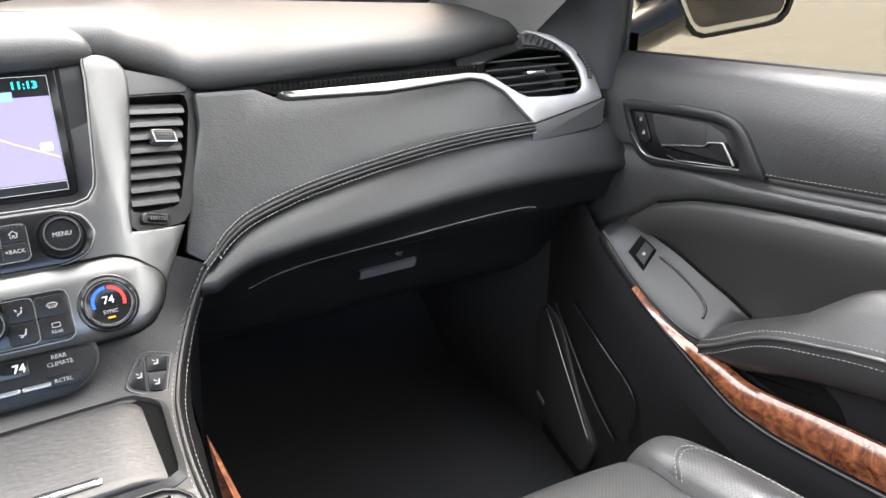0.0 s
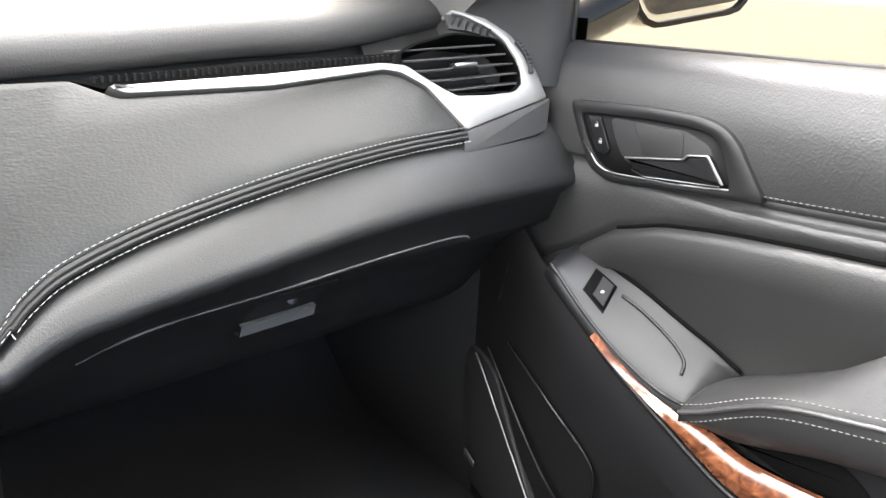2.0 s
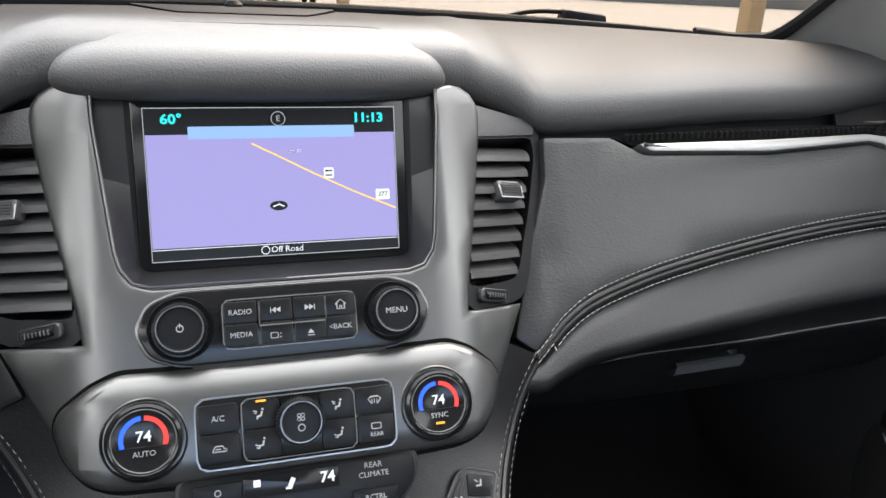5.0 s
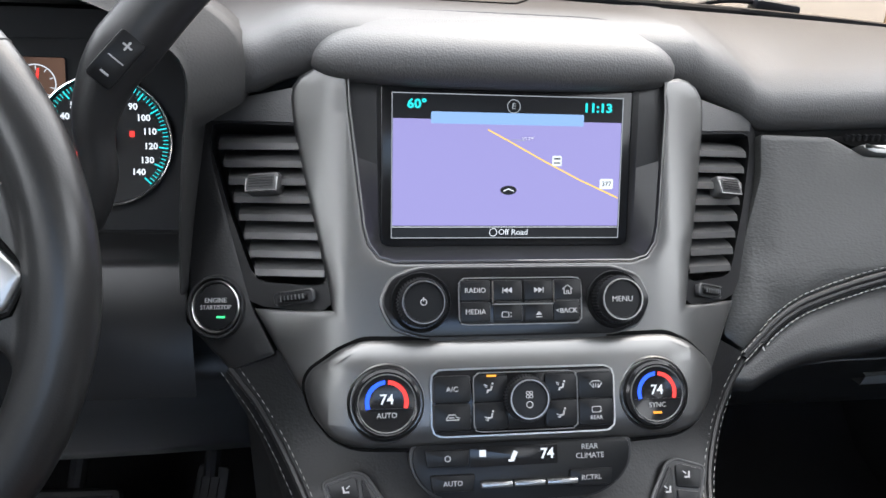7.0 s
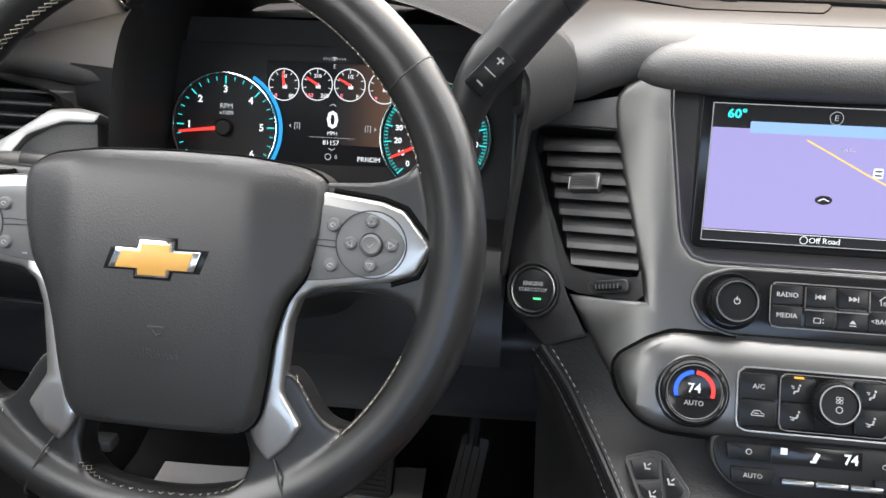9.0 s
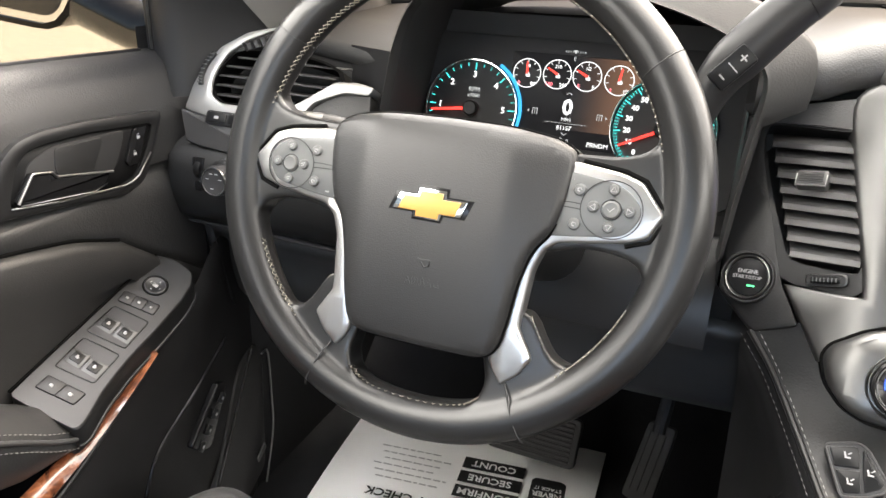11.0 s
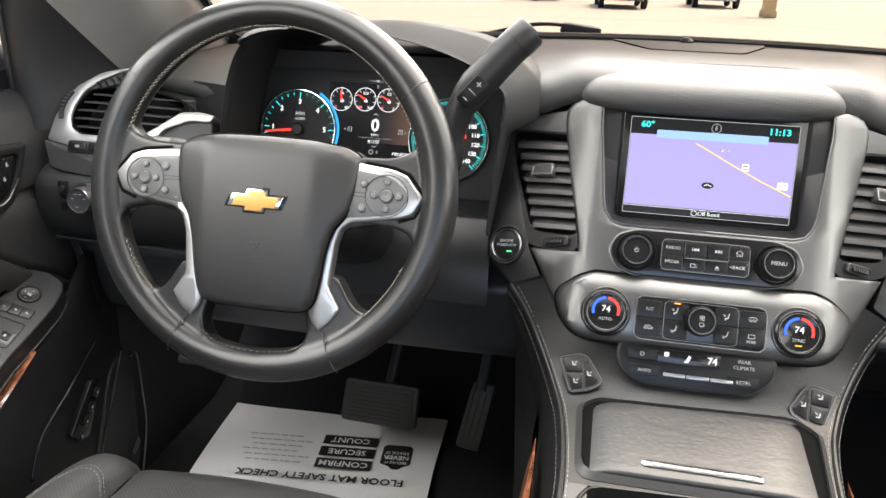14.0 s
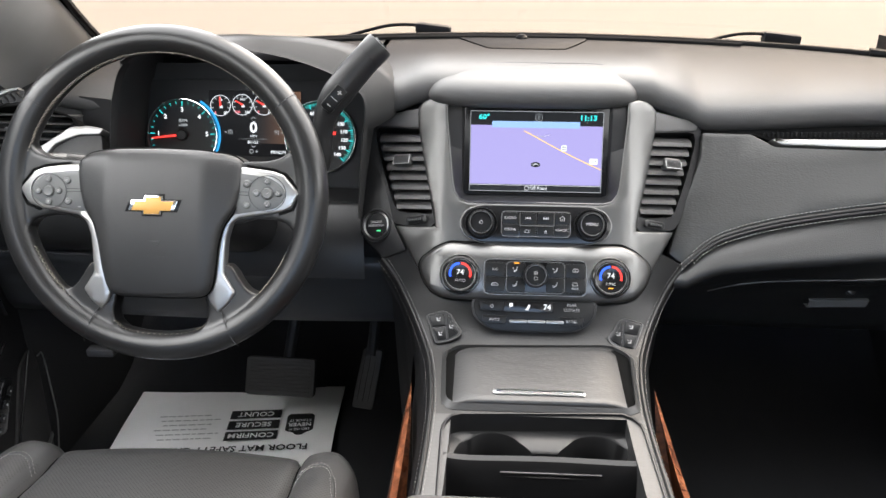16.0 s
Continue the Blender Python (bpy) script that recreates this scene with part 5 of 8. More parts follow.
def plate(poly, top, under):
    """A closed plate of this outline between two heights."""
    b = bmesh.new()
    p = [Vector(q).to_2d() for q in poly]
    if sum(u.cross(v) for u, v in zip(p, p[1:] + p[:1])) < 0:
        p.reverse()
    lo, hi = [b.verts.new((q.x, q.y, under(q.x, q.y))) for q in p], [b.verts.new((q.x, q.y, top(q.x, q.y))) for q in p]
    for i in range(len(p)):
        j = (i + 1) % len(p)
        b.faces.new((lo[i], lo[j], hi[j], hi[i]))
    b.faces.new(hi)
    b.faces.new(lo[::-1])
    return b


solids = [rim_solid()]
for s in (-1, 1):
    f = lambda poly: [(s * x, y) for x, y in poly]
    root = [(0.060, 0.037), (0.100, 0.0385), (0.128, 0.0400), (0.143, 0.0450), (0.152, 0.0560), (0.160, 0.0740), (0.170, 0.060), (0.172, 0.0), (0.168, -0.056), (0.158, -0.056), (0.154, -0.040), (0.148, -0.0310), (0.132, -0.0265), (0.110, -0.0260), (0.090, -0.032), (0.060, -0.034)]
    solids.append(plate(rounded(f(root), 0.006, 4), lambda u, v: 0.0075 + 0.03 * max(0, abs(u) - 0.13), lambda u, v: -0.014))
    leg = [(0.058, -0.082), (0.0785, -0.0770), (0.0865, -0.0850), (0.0930, -0.0965), (0.1020, -0.1080), (0.1160, -0.1125), (0.1280, -0.1080), (0.142, -0.118), (0.108, -0.158), (0.040, -0.172), (0.030, -0.163), (0.0440, -0.1560), (0.0535, -0.1470), (0.0560, -0.1340), (0.050, -0.112)]
    solids.append(plate(rounded(f(leg), 0.005, 4), lambda u, v: 0.0070 + 0.10 * max(0, -0.125 - v), lambda u, v: -0.016))
part("rim", melted(join(*solids), 0.0021, 7), RIM, wheel, "leather-wrapped rim and spoke roots", sharp=2)
for ang in (36.0, 144.5):
    a = radians(ang)
    loop = [Vector(((R0 + (RT - 0.0002) * math.cos(b)) * math.cos(a + 0.012 * math.cos(b)), (R0 + (RT - 0.0002) * math.cos(b)) * math.sin(a + 0.012 * math.cos(b)), (RT - 0.0002) * math.sin(b))) for b in [2 * math.pi * j / 24 for j in range(24)]]
    part("rim_seam", tube(loop, 0.0007, 5, True), DARK, wheel)
for s in (-1, 1):
    cut = smooth_path([(s * 0.0715, -0.1315, 0.0090), (s * 0.0750, -0.1380, 0.0122), (s * 0.0790, -0.1470, 0.0150), (s * 0.0835, -0.1570, 0.0160), (s * 0.0880, -0.1665, 0.0130), (s * 0.0910, -0.1720, 0.0060)], 18)
    part("rim_seam", tube(cut, 0.0008, 5), DARK, wheel)


def lacing(pts, toward, step=0.0045, wide=0.0034):
    """A crossed thread along a curve, with short back stitches on both sides of the seam."""
    p = smooth_path(pts, 90)
    length = sum((b - a).length for a, b in zip(p, p[1:]))
    q = smooth_path(pts, max(8, int(length / step)))
    zig = [v + Vector((0, 0, wide if i % 2 else -wide)) - Vector((v.x, v.y, 0)).normalized() * toward for i, v in enumerate(q)]
    zag = [v + Vector((0, 0, -wide if i % 2 else wide)) - Vector((v.x, v.y, 0)).normalized() * toward for i, v in enumerate(q)]
    return join(tube(zig, 0.00046, 4), tube(zag, 0.00046, 4))


def rim_inside(a0, a1, h=0.0065):
    r = R0 - RT * 0.93
    return [(r * math.cos(radians(a)), r * math.sin(radians(a)), h) for a in [a0 + (a1 - a0) * k / 8 for k in range(9)]]


for a0, a1 in ((17, 90), (90, 163), (203, 228), (312, 337)):
    part("lacing", lacing(rim_inside(a0, a1), 0.0005), TAN, wheel, "tan crossed lacing")
part("lacing", lacing([(x, y, 0.0062) for x, y in ((-0.0540, -0.1470), (-0.0440, -0.1545), (-0.026, -0.1595), (0, -0.1612), (0.026, -0.1595), (0.0440, -0.1545), (0.0540, -0.1470))], 0.0004), TAN, wheel, "tan crossed lacing")
for s in (-1, 1):
    part("lacing", lacing([(s * x, y, 0.0040) for x, y in ((0.0815, -0.0800), (0.0885, -0.0905), (0.0960, -0.1030), (0.1060, -0.1105), (0.1170, -0.1115))], -0.0006, 0.0034, 0.0022), TAN, wheel, "tan crossed lacing")

# silver spoke bezels with grey key pads
for s in (-1, 1):
    f = lambda poly: [(s * x, y) for x, y in poly]
    bez = [(0.0850, 0.0330), (0.1000, 0.0325), (0.1310, 0.0290), (0.1445, 0.0245), (0.1615, 0.0042), (0.1525, -0.0128), (0.1380, -0.0180), (0.0930, -0.0250), (0.0840, -0.0325), (0.0788, -0.0480), (0.0765, -0.0770), (0.0758, -0.0900), (0.0885, -0.1100), (0.0800, -0.1235), (0.0680, -0.1340), (0.0600, -0.1240), (0.0560, -0.1150), (0.0610, -0.1000), (0.0640, -0.0800), (0.0665, -0.0500), (0.0720, -0.0340), (0.0830, -0.0200)]
    part("spoke_bezel", slab(rounded(f(bez), 0.0030, 4), lambda u, v, h: Vector((u, v, h + 0.0128 - 0.045 * max(0, abs(u) - 0.115) - 0.06 * max(0, -0.100 - v))), 0.014, 0.0026, 0.012), TRIM_SILVER, wheel, "satin silver spoke bezel", sharp=0.9)
    gapline = [(0.1020, 0.0340), (0.1315, 0.0305), (0.1458, 0.0257), (0.1635, 0.0042), (0.1540, -0.0143), (0.1385, -0.0197)]
    part("bezel_gap", tube([Vector((s * x, y, 0.0086 - 0.01 * max(0, x - 0.115))) for x, y in gapline], 0.0016, 6), VOID, wheel)
    pad = [(0.0830, 0.0262), (0.0985, 0.0255), (0.1320, 0.0215), (0.1490, 0.0055), (0.1390, -0.0135), (0.0985, -0.0195), (0.0830, -0.0212)]
    kp = part("key_pad", slab(rounded(f(pad), [0.002, 0.004, 0.012, 0.014, 0.010, 0.004, 0.002], 6), lambda u, v, h: Vector((u, v, h + 0.0138 - 0.045 * max(0, abs(u) - 0.115))), 0.006, 0.0016, 0.02), KEYGREY, wheel, "grey rubber key pad")
    kh = lambda u: 0.0138 - 0.045 * max(0, abs(u) - 0.115)
    cx, cy = (s * 0.1262, 0.0015 if s < 0 else 0.0035)
    ring_pts = [Vector((cx + 0.0208 * math.cos(t), cy + 0.0198 * math.sin(t), kh(cx + 0.0208 * math.cos(t)) + 0.0001)) for t in [2 * math.pi * k / 48 for k in range(49)]]
    part("key_groove", tube(ring_pts, 0.0005, 4), DARK, kp)
    part("key_groove", tube([Vector((s * x, y, kh(x) + 0.0001)) for x, y in ((0.1055, 0.0045), (0.0990, 0.0048), (0.0880, 0.0042), (0.0875, 0.0015), (0.0985, 0.0012), (0.1058, 0.0008))], 0.0005, 4), DARK, kp)
    for k, (dx, dy) in enumerate(((0, 0), (0, 0.0138), (0, -0.0120), (0.0122, 0.0004), (-0.0122, 0.0004))):
        r = 0.0060 if k == 0 else 0.0038
        at_ = pose(cx + dx, cy + dy, kh(cx + dx) - 0.0002)
        part("key", lathe([(r * 1.12, -0.001), (r, 0.0014), (r * 0.82, 0.0022), (0, 0.0024 if k else 0.0013)], at_, 24), KEYGREY, kp)
        if k == 0:
            part("key_groove", lathe([(r * 1.22, 0.0002), (r * 1.16, 0.0007), (r * 1.10, 0.0002)], at_, 24), DARK, kp)
        elif s > 0:
            tri_ = [at_ @ pose(0, 0, 0.0024, 0, 0, {1: 0, 2: 180, 3: -90, 4: 90}[k]) @ Vector(q) for q in ((-0.0020, -0.0014, 0), (0.0020, -0.0014, 0), (0, 0.0020, 0), (-0.0020, -0.0014, 0))]
            part("key_mark", tube(tri_, 0.0003, 4), PRINT, kp)
        else:
            part("key_mark", join(box(0.0034, 0.0006, 0.0003, at_ @ pose(0, 0.0008, 0.0024, 0, 0, 20)), box(0.0026, 0.0006, 0.0003, at_ @ pose(0, -0.0008, 0.0024, 0, 0, 20))), PRINT, kp)
    if s > 0:
        part("key_mark", tube([Vector((cx + x, cy + y, kh(cx) + 0.0014)) for x, y in ((-0.0022, 0.0002), (-0.0006, -0.0014), (0.0024, 0.0018))], 0.0003, 4), PRINT, kp)
    for x, y in ((0.1035, 0.0140), (0.1030, -0.0098)):
        at_ = pose(s * x, y, kh(x) - 0.0002)
        part("key", lathe([(0.0046, -0.001), (0.0040, 0.0014), (0.0032, 0.0022), (0, 0.0024)], at_, 20), KEYGREY, kp)
        part("key_mark", tube([at_ @ Vector((0.0015 * math.cos(t), 0.0012 * math.sin(t), 0.0024)) for t in (0, 1, 2, 3, 4, 5)], 0.0003, 4), PRINT, kp)
    if s < 0:
        part("key_mark", box(0.0032, 0.0010, 0.0003, pose(-0.0905, -0.0160, 0.0139)), PRINT, kp)

# airbag cover: flat middle, sloping flanks, rolled top edge
halfpad = [(0, 0.0515), (0.045, 0.0505), (0.080, 0.0462), (0.0925, 0.0400), (0.0960, 0.0310), (0.0925, 0.0050), (0.0860, -0.0180), (0.0745, -0.0330), (0.0685, -0.0560), (0.0650, -0.0840), (0.0610, -0.1040), (0.0550, -0.1130), (0.0440, -0.1160), (0, -0.1168)]
padl = [(0.003 + x, y) for x, y in halfpad] + [(0.003 - x, y) for x, y in reversed(halfpad) if x > 1e-6]


def cushion(u, v, h):
    u0 = u - 0.003
    q = 1 - min(1, ((v + 0.035) / 0.092) ** 2)
    edge = 0.056 - 0.05 * max(0, -0.02 - v)
    flank = max(0, abs(u0) - edge)
    top = max(0, v - 0.030) / 0.02
    return Vector((u, v, h + 0.0175 + 0.0125 * max(0, q) ** 0.6 - 0.30 * flank - 0.004 * top * top))


part("airbag_cover", slab(rounded(padl, 0.008, 4), cushion, 0.034, 0.0055, 0.006), HUB, wheel, "grained airbag cover", sharp=2)
part("cover_gap", tube([Vector((q.x, q.y, cushion(q.x, q.y, 0).z - 0.0075)) for q in resample(rounded(padl, 0.008, 4), 120)], 0.0016, 5, True), VOID, wheel)
EY = -0.0120
emb_z = cushion(0, EY, 0).z
gold = [(-0.0235, -0.0060), (-0.0095, -0.0060), (-0.0095, -0.0098), (0.0077, -0.0098), (0.0086, -0.0060), (0.0205, -0.0060), (0.0243, 0.0044), (0.0100, 0.0044), (0.0100, 0.0088), (-0.0072, 0.0088), (-0.0081, 0.0044), (-0.0195, 0.0044)]
big = [(x * 1.20, (y + 0.0005) * 1.18) for x, y in gold]
part("emblem_well", slab([(x * 1.13, y * 1.16) for x, y in big], on(pose(0.002, EY, emb_z + 0.0004)), 0.006, 0.0005), GLOSS, wheel)
part("emblem_rim", slab(big, on(pose(0.002, EY, emb_z + 0.0018)), 0.004, 0.001), CHROME, wheel, "bright emblem edge")
part("emblem", slab(gold, on(pose(0.002, EY, emb_z + 0.0026)), 0.003, 0.0008), GOLD, wheel, "plain gold emblem")
part("letters", letters("AIRBAG", 0.0080, pose(0.004, -0.0685, cushion(0, -0.0685, 0).z + 0.0001)), PANEL, wheel, "moulded letters")
part("moulded_mark", tube([Vector((0.004 + x, y - 0.005, cushion(0, -0.055, 0).z + 0.0002)) for x, y in ((-0.005, -0.047), (0.005, -0.047), (0.004, -0.051), (0.0005, -0.052), (-0.002, -0.049))], 0.0006, 5), PANEL, wheel)
part("hub_back", lathe([(0.066, 0.004), (0.070, -0.02), (0.060, -0.05), (0.048, -0.075), (0.048, -0.12)], pose(0.003, -0.035, 0), 40), PLASTIC, wheel)

# ---- column, levers ----
col = thing("steering_column", "black plastic steering column shroud", "steering column")
rows = []
for t, w, hh in ((0.0, 0.052, 0.040), (0.05, 0.058, 0.045), (0.12, 0.062, 0.050), (0.2, 0.064, 0.055), (0.28, 0.064, 0.058)):
    c = Vector((-0.4205, -0.115, 0.548)) + Vector((0, 0.93, -0.36)) * t
    rows.append([c + Vector((w * math.copysign(abs(math.cos(a)) ** 0.7, math.cos(a)), 0.3 * hh * math.sin(a), hh * math.copysign(abs(math.sin(a)) ** 0.8, math.sin(a)))) for a in [2 * math.pi * k / 28 for k in range(28)]])
part("shroud", sheet(rows, True, True), PLASTIC, col, sharp=0.9)
part("boot", lathe([(0.028, 0), (0.024, 0.02), (0.018, 0.03), (0.0, 0.03)], look((-0.34, -0.057, 0.547), (-0.40, -0.06, 0.54)), 24), DARK, col)
lever = thing("gear_lever", "black column gear lever with a plus and minus rocker", "gear lever")
path = [(-0.355, -0.058, 0.545), (-0.315, -0.056, 0.551), (-0.284, -0.052, 0.573), (-0.270, -0.050, 0.604), (-0.270, -0.048, 0.637), (-0.259, -0.044, 0.668), (-0.240, -0.038, 0.693), (-0.220, -0.031, 0.716), (-0.203, -0.026, 0.733)]
part("stem", tube(smooth_path(path, 30), [0.011 + 0.0080 * min(1, max(0, (k - 13) / 7)) - 0.0012 * max(0, (k - 20) / 9) for k in range(30)], 24), PLASTIC, lever)
tipd = (Vector(path[-1]) - Vector(path[-2])).normalized()
capm = Matrix.Translation(path[-1]) @ tipd.to_track_quat("Z", "Y").to_matrix().to_4x4()
part("end_cap", lathe([(0.0176, -0.012), (0.0183, -0.011), (0.0183, 0.006), (0.0170, 0.009), (0.0, 0.010)], capm, 28), PLASTIC, lever, "end cap with a worn button")
part("cap_button", lathe([(0.009, 0.0095), (0.009, 0.0112), (0.0, 0.0115)], capm, 20), KEYGREY, lever)
mid = Vector((-0.2535, -0.0420, 0.676))
ax = Vector((0.66, 0.18, 0.73)).normalized()
outw = Vector((0.15, -0.95, 0.10))
outw = (outw - ax * outw.dot(ax)).normalized()
rk = Matrix((ax.cross(outw) * -1, ax, outw)).transposed().to_4x4()
rk = Matrix.Translation(mid + outw * 0.0192) @ rk
rock = part("rocker", slab(rect(0, 0, 0.017, 0.034, 0.003), on(rk), 0.008, 0.0015), BUTTON, lever, "plus and minus rocker")
part("rocker_marks", join(box(0.0012, 0.006, 0.0003, rk @ pose(0, 0.010, 0.0002)), box(0.006, 0.0012, 0.0003, rk @ pose(0, 0.010, 0.0002)), box(0.0008, 0.010, 0.0003, rk @ pose(0.0, 0.0, 0.0002, 0, 0, 90)), box(0.0055, 0.0012, 0.0003, rk @ pose(0, -0.010, 0.0002))), PRINT, rock)
turn = thing("turn_signal_lever", "satin turn signal lever behind the wheel", "turn signal lever")
part("stem", tube(smooth_path([(-0.47, -0.07, 0.575), (-0.52, -0.085, 0.592), (-0.56, -0.10, 0.603), (-0.60, -0.115, 0.607)], 14), [0.009, 0.009, 0.0085, 0.0085, 0.008, 0.008, 0.0085, 0.009, 0.010, 0.0105, 0.011, 0.011, 0.010, 0.007], 16), PLASTIC, turn)
part("sleeve", tube(smooth_path([(-0.575, -0.106, 0.6045), (-0.602, -0.116, 0.607), (-0.618, -0.122, 0.608)], 8), 0.0118, 16), SILVER, turn)

# headlight controls
for nm, x, z, r in (("headlight_knob", -0.767, 0.5005, 0.0175),):
    hk = thing(nm, "round headlight knob with a chrome rim", "headlight switch")
    m = Matrix.Translation((x, -0.006, z)) @ pose(0, 0, 0, 84, 0, 0)
    part("base", lathe([(r + 0.004, -0.006), (r + 0.004, 0.002), (r + 0.001, 0.004)], m), PLASTIC, hk)
    part("knob", lathe([(r, 0), (r, 0.016), (r * 0.9, 0.019), (r * 0.8, 0.0185), (0, 0.0185)], m), DARK, hk)
    part("chrome_rim", lathe([(r * 0.935, 0.0178), (r * 0.91, 0.0196), (r * 0.87, 0.0196), (r * 0.85, 0.0184)], m), STEEL, hk)
    part("knob_marks", join(*[box(0.004, 0.001, 0.0003, m @ pose(0.009 * math.cos(a), 0.009 * math.sin(a), 0.0187)) for a in (0.3, 1.2, 2.0, 2.9, 4.4)]), PRINT, hk)
    sw = thing("dimmer_wheel", "small ribbed dimmer wheel beside the headlight knob", "switch")
    part("well", box(0.016, 0.006, 0.040, pose(x - 0.035, -0.004, z), 0.002), GLOSS, sw)
    part("wheel", lathe([(0.012, -0.004), (0.013, 0), (0.012, 0.004)], pose(x - 0.035, 0.001, z + 0.006, 0, 90, 0), 24), BUTTON, sw)
bs = thing("dash_button_strip", "two small black dash buttons below the vent", "switch")
m = Matrix.Translation(dash(-0.771, 0.5605, 0.0085)) @ pose(0, 0, 0, 61, 0, 0)
part("housing", slab(rect(0, 0, 0.060, 0.016, 0.004), on(m), 0.005, 0.001), PLASTIC, bs)
for dx in (-0.0145, 0.0145):
    q = part("button", slab(rect(dx, 0, 0.026, 0.012, 0.003), on(m @ pose(0, 0, 0.0012)), 0.003, 0.001), BUTTON, bs)
    part("button_mark", box(0.006, 0.003, 0.0003, m @ pose(dx, 0, 0.0013)), PRINT, q)

# ---- centre console ----
console = thing("center_console", "black centre console with stitched leather sides and burl wood trim", "console")
# centre line and edge: y, z, half width, edge y, edge z
SPINE = [(-0.057, 0.512, 0.199, -0.038, 0.458), (-0.088, 0.437, 0.180, -0.052, 0.437), (-0.102, 0.418, 0.1655, -0.068, 0.418), (-0.113, 0.403, 0.153, -0.088, 0.402), (-0.124, 0.390, 0.1425, -0.110, 0.390), (-0.138, 0.382, 0.1340, -0.134, 0.382), (-0.155, 0.378, 0.1280, -0.155, 0.378), (-0.19, 0.3725, 0.1225, -0.19, 0.3725), (-0.225, 0.367, 0.1195, -0.225, 0.367), (-0.256, 0.3625, 0.1185, -0.256, 0.3625), (-0.30, 0.356, 0.1195, -0.30, 0.356), (-0.36, 0.347, 0.1225, -0.36, 0.347), (-0.45, 0.3335, 0.128, -0.45, 0.3335), (-0.62, 0.31, 0.135, -0.62, 0.31)]


def spine(k, f):
    yc, zc, w, ye, ze = SPINE[k]
    return Vector((CX + w * f, yc + (ye - yc) * abs(f) ** 2.5, zc + (ze - zc) * abs(f) ** 2.5))


cols = [k / 14 for k in range(-14, 15)]
part("top", sheet([[spine(k, f) for f in cols] for k in range(10)]), CONSOLE, console, "grained console top", sharp=2)
for s in (-1, 1):
    part("rail", sheet([[spine(k, s * 0.83) - Vector((0, 0, 0.06)), spine(k, s * 0.83), spine(k, s * 0.88), spine(k, s * 0.94), spine(k, s)] for k in range(9, 14)]), LID, console, "console side rail")
    rows = []
    for k in range(14):
        e = spine(k, s)
        o = Vector((s, 0, 0))
        sink = max(0.0, 1 - k / 7)
        g = min(1.0, k / 6) ** 2
        rows.append([e, e + o * 0.006 + Vector((0, 0.004 * sink, -0.004)), e + o * (0.009 + 0.003 * g) + Vector((0, 0.014 * sink, -0.016)), e + o * (0.007 + 0.013 * g) + Vector((0, 0.04 * sink, -0.045)), Vector((e.x + s * (0.002 + 0.024 * g), e.y + 0.08 * sink, e.z - 0.09)), Vector((e.x + s * (-0.008 + 0.038 * g), e.y + 0.10 * sink, 0.12)), Vector((e.x + s * (-0.010 + 0.040 * g), e.y + 0.10 * sink, -0.07))])
    # flank colour carries the shade below the console edge
    part("side", sheet(rows), DOORLOW, console, "black console flank, darkened for shade", sharp=2)
    sp = smooth_path([spine(k, s * 0.985) for k in range(14)], 160)
    part("stitching", stitches(sp, (0, -0.4, 0.9), 0.0040, 0.0022, 0.00042, 0.0005), SEAT_THREAD, console, "pale stitching")
    sp = smooth_path([spine(k, s) + Vector((s * 0.009, 0.006 * max(0, 1 - k / 7), -0.008)) for k in range(14)], 160)
    part("stitching", stitches(sp, (s * 0.8, -0.2, 0.6), 0.0040, 0.0022, 0.00042, 0.0005), SEAT_THREAD, console)
    pipe = [spine(k, s) + Vector((s * 0.0035, 0.002, -0.0005)) for k in range(14)]
    part("piping", tube(smooth_path(pipe, 60), 0.0028, 8), CONSOLE, console)
    wr = []
    for y in [-0.150 - 0.03 * k for k in range(16)]:
        t = min(1, (-0.150 - y) / 0.14)
        ztop = 0.335 - 0.02 * t
        x = CX + s * (0.1495 + 0.006 * t)
        g = t ** 0.6
        wr.append([Vector((x + s * 0.004 * (1 - g) - s * 0.004 * g, y, ztop)), Vector((x + s * 0.004, y, ztop - 0.004 * g)), Vector((x + s * (0.004 + 0.008 * g), y, ztop - 0.03 * t - 0.006 * g)), Vector((x + s * (0.004 + 0.010 * g), y, ztop - 0.09 * t - 0.008 * g)), Vector((x + s * 0.004 * (1 - 2 * g), y, ztop - 0.10 * t - 0.010 * g))])
    part("wood_trim", sheet(wr), WOOD, console, "glossy burl wood strip")

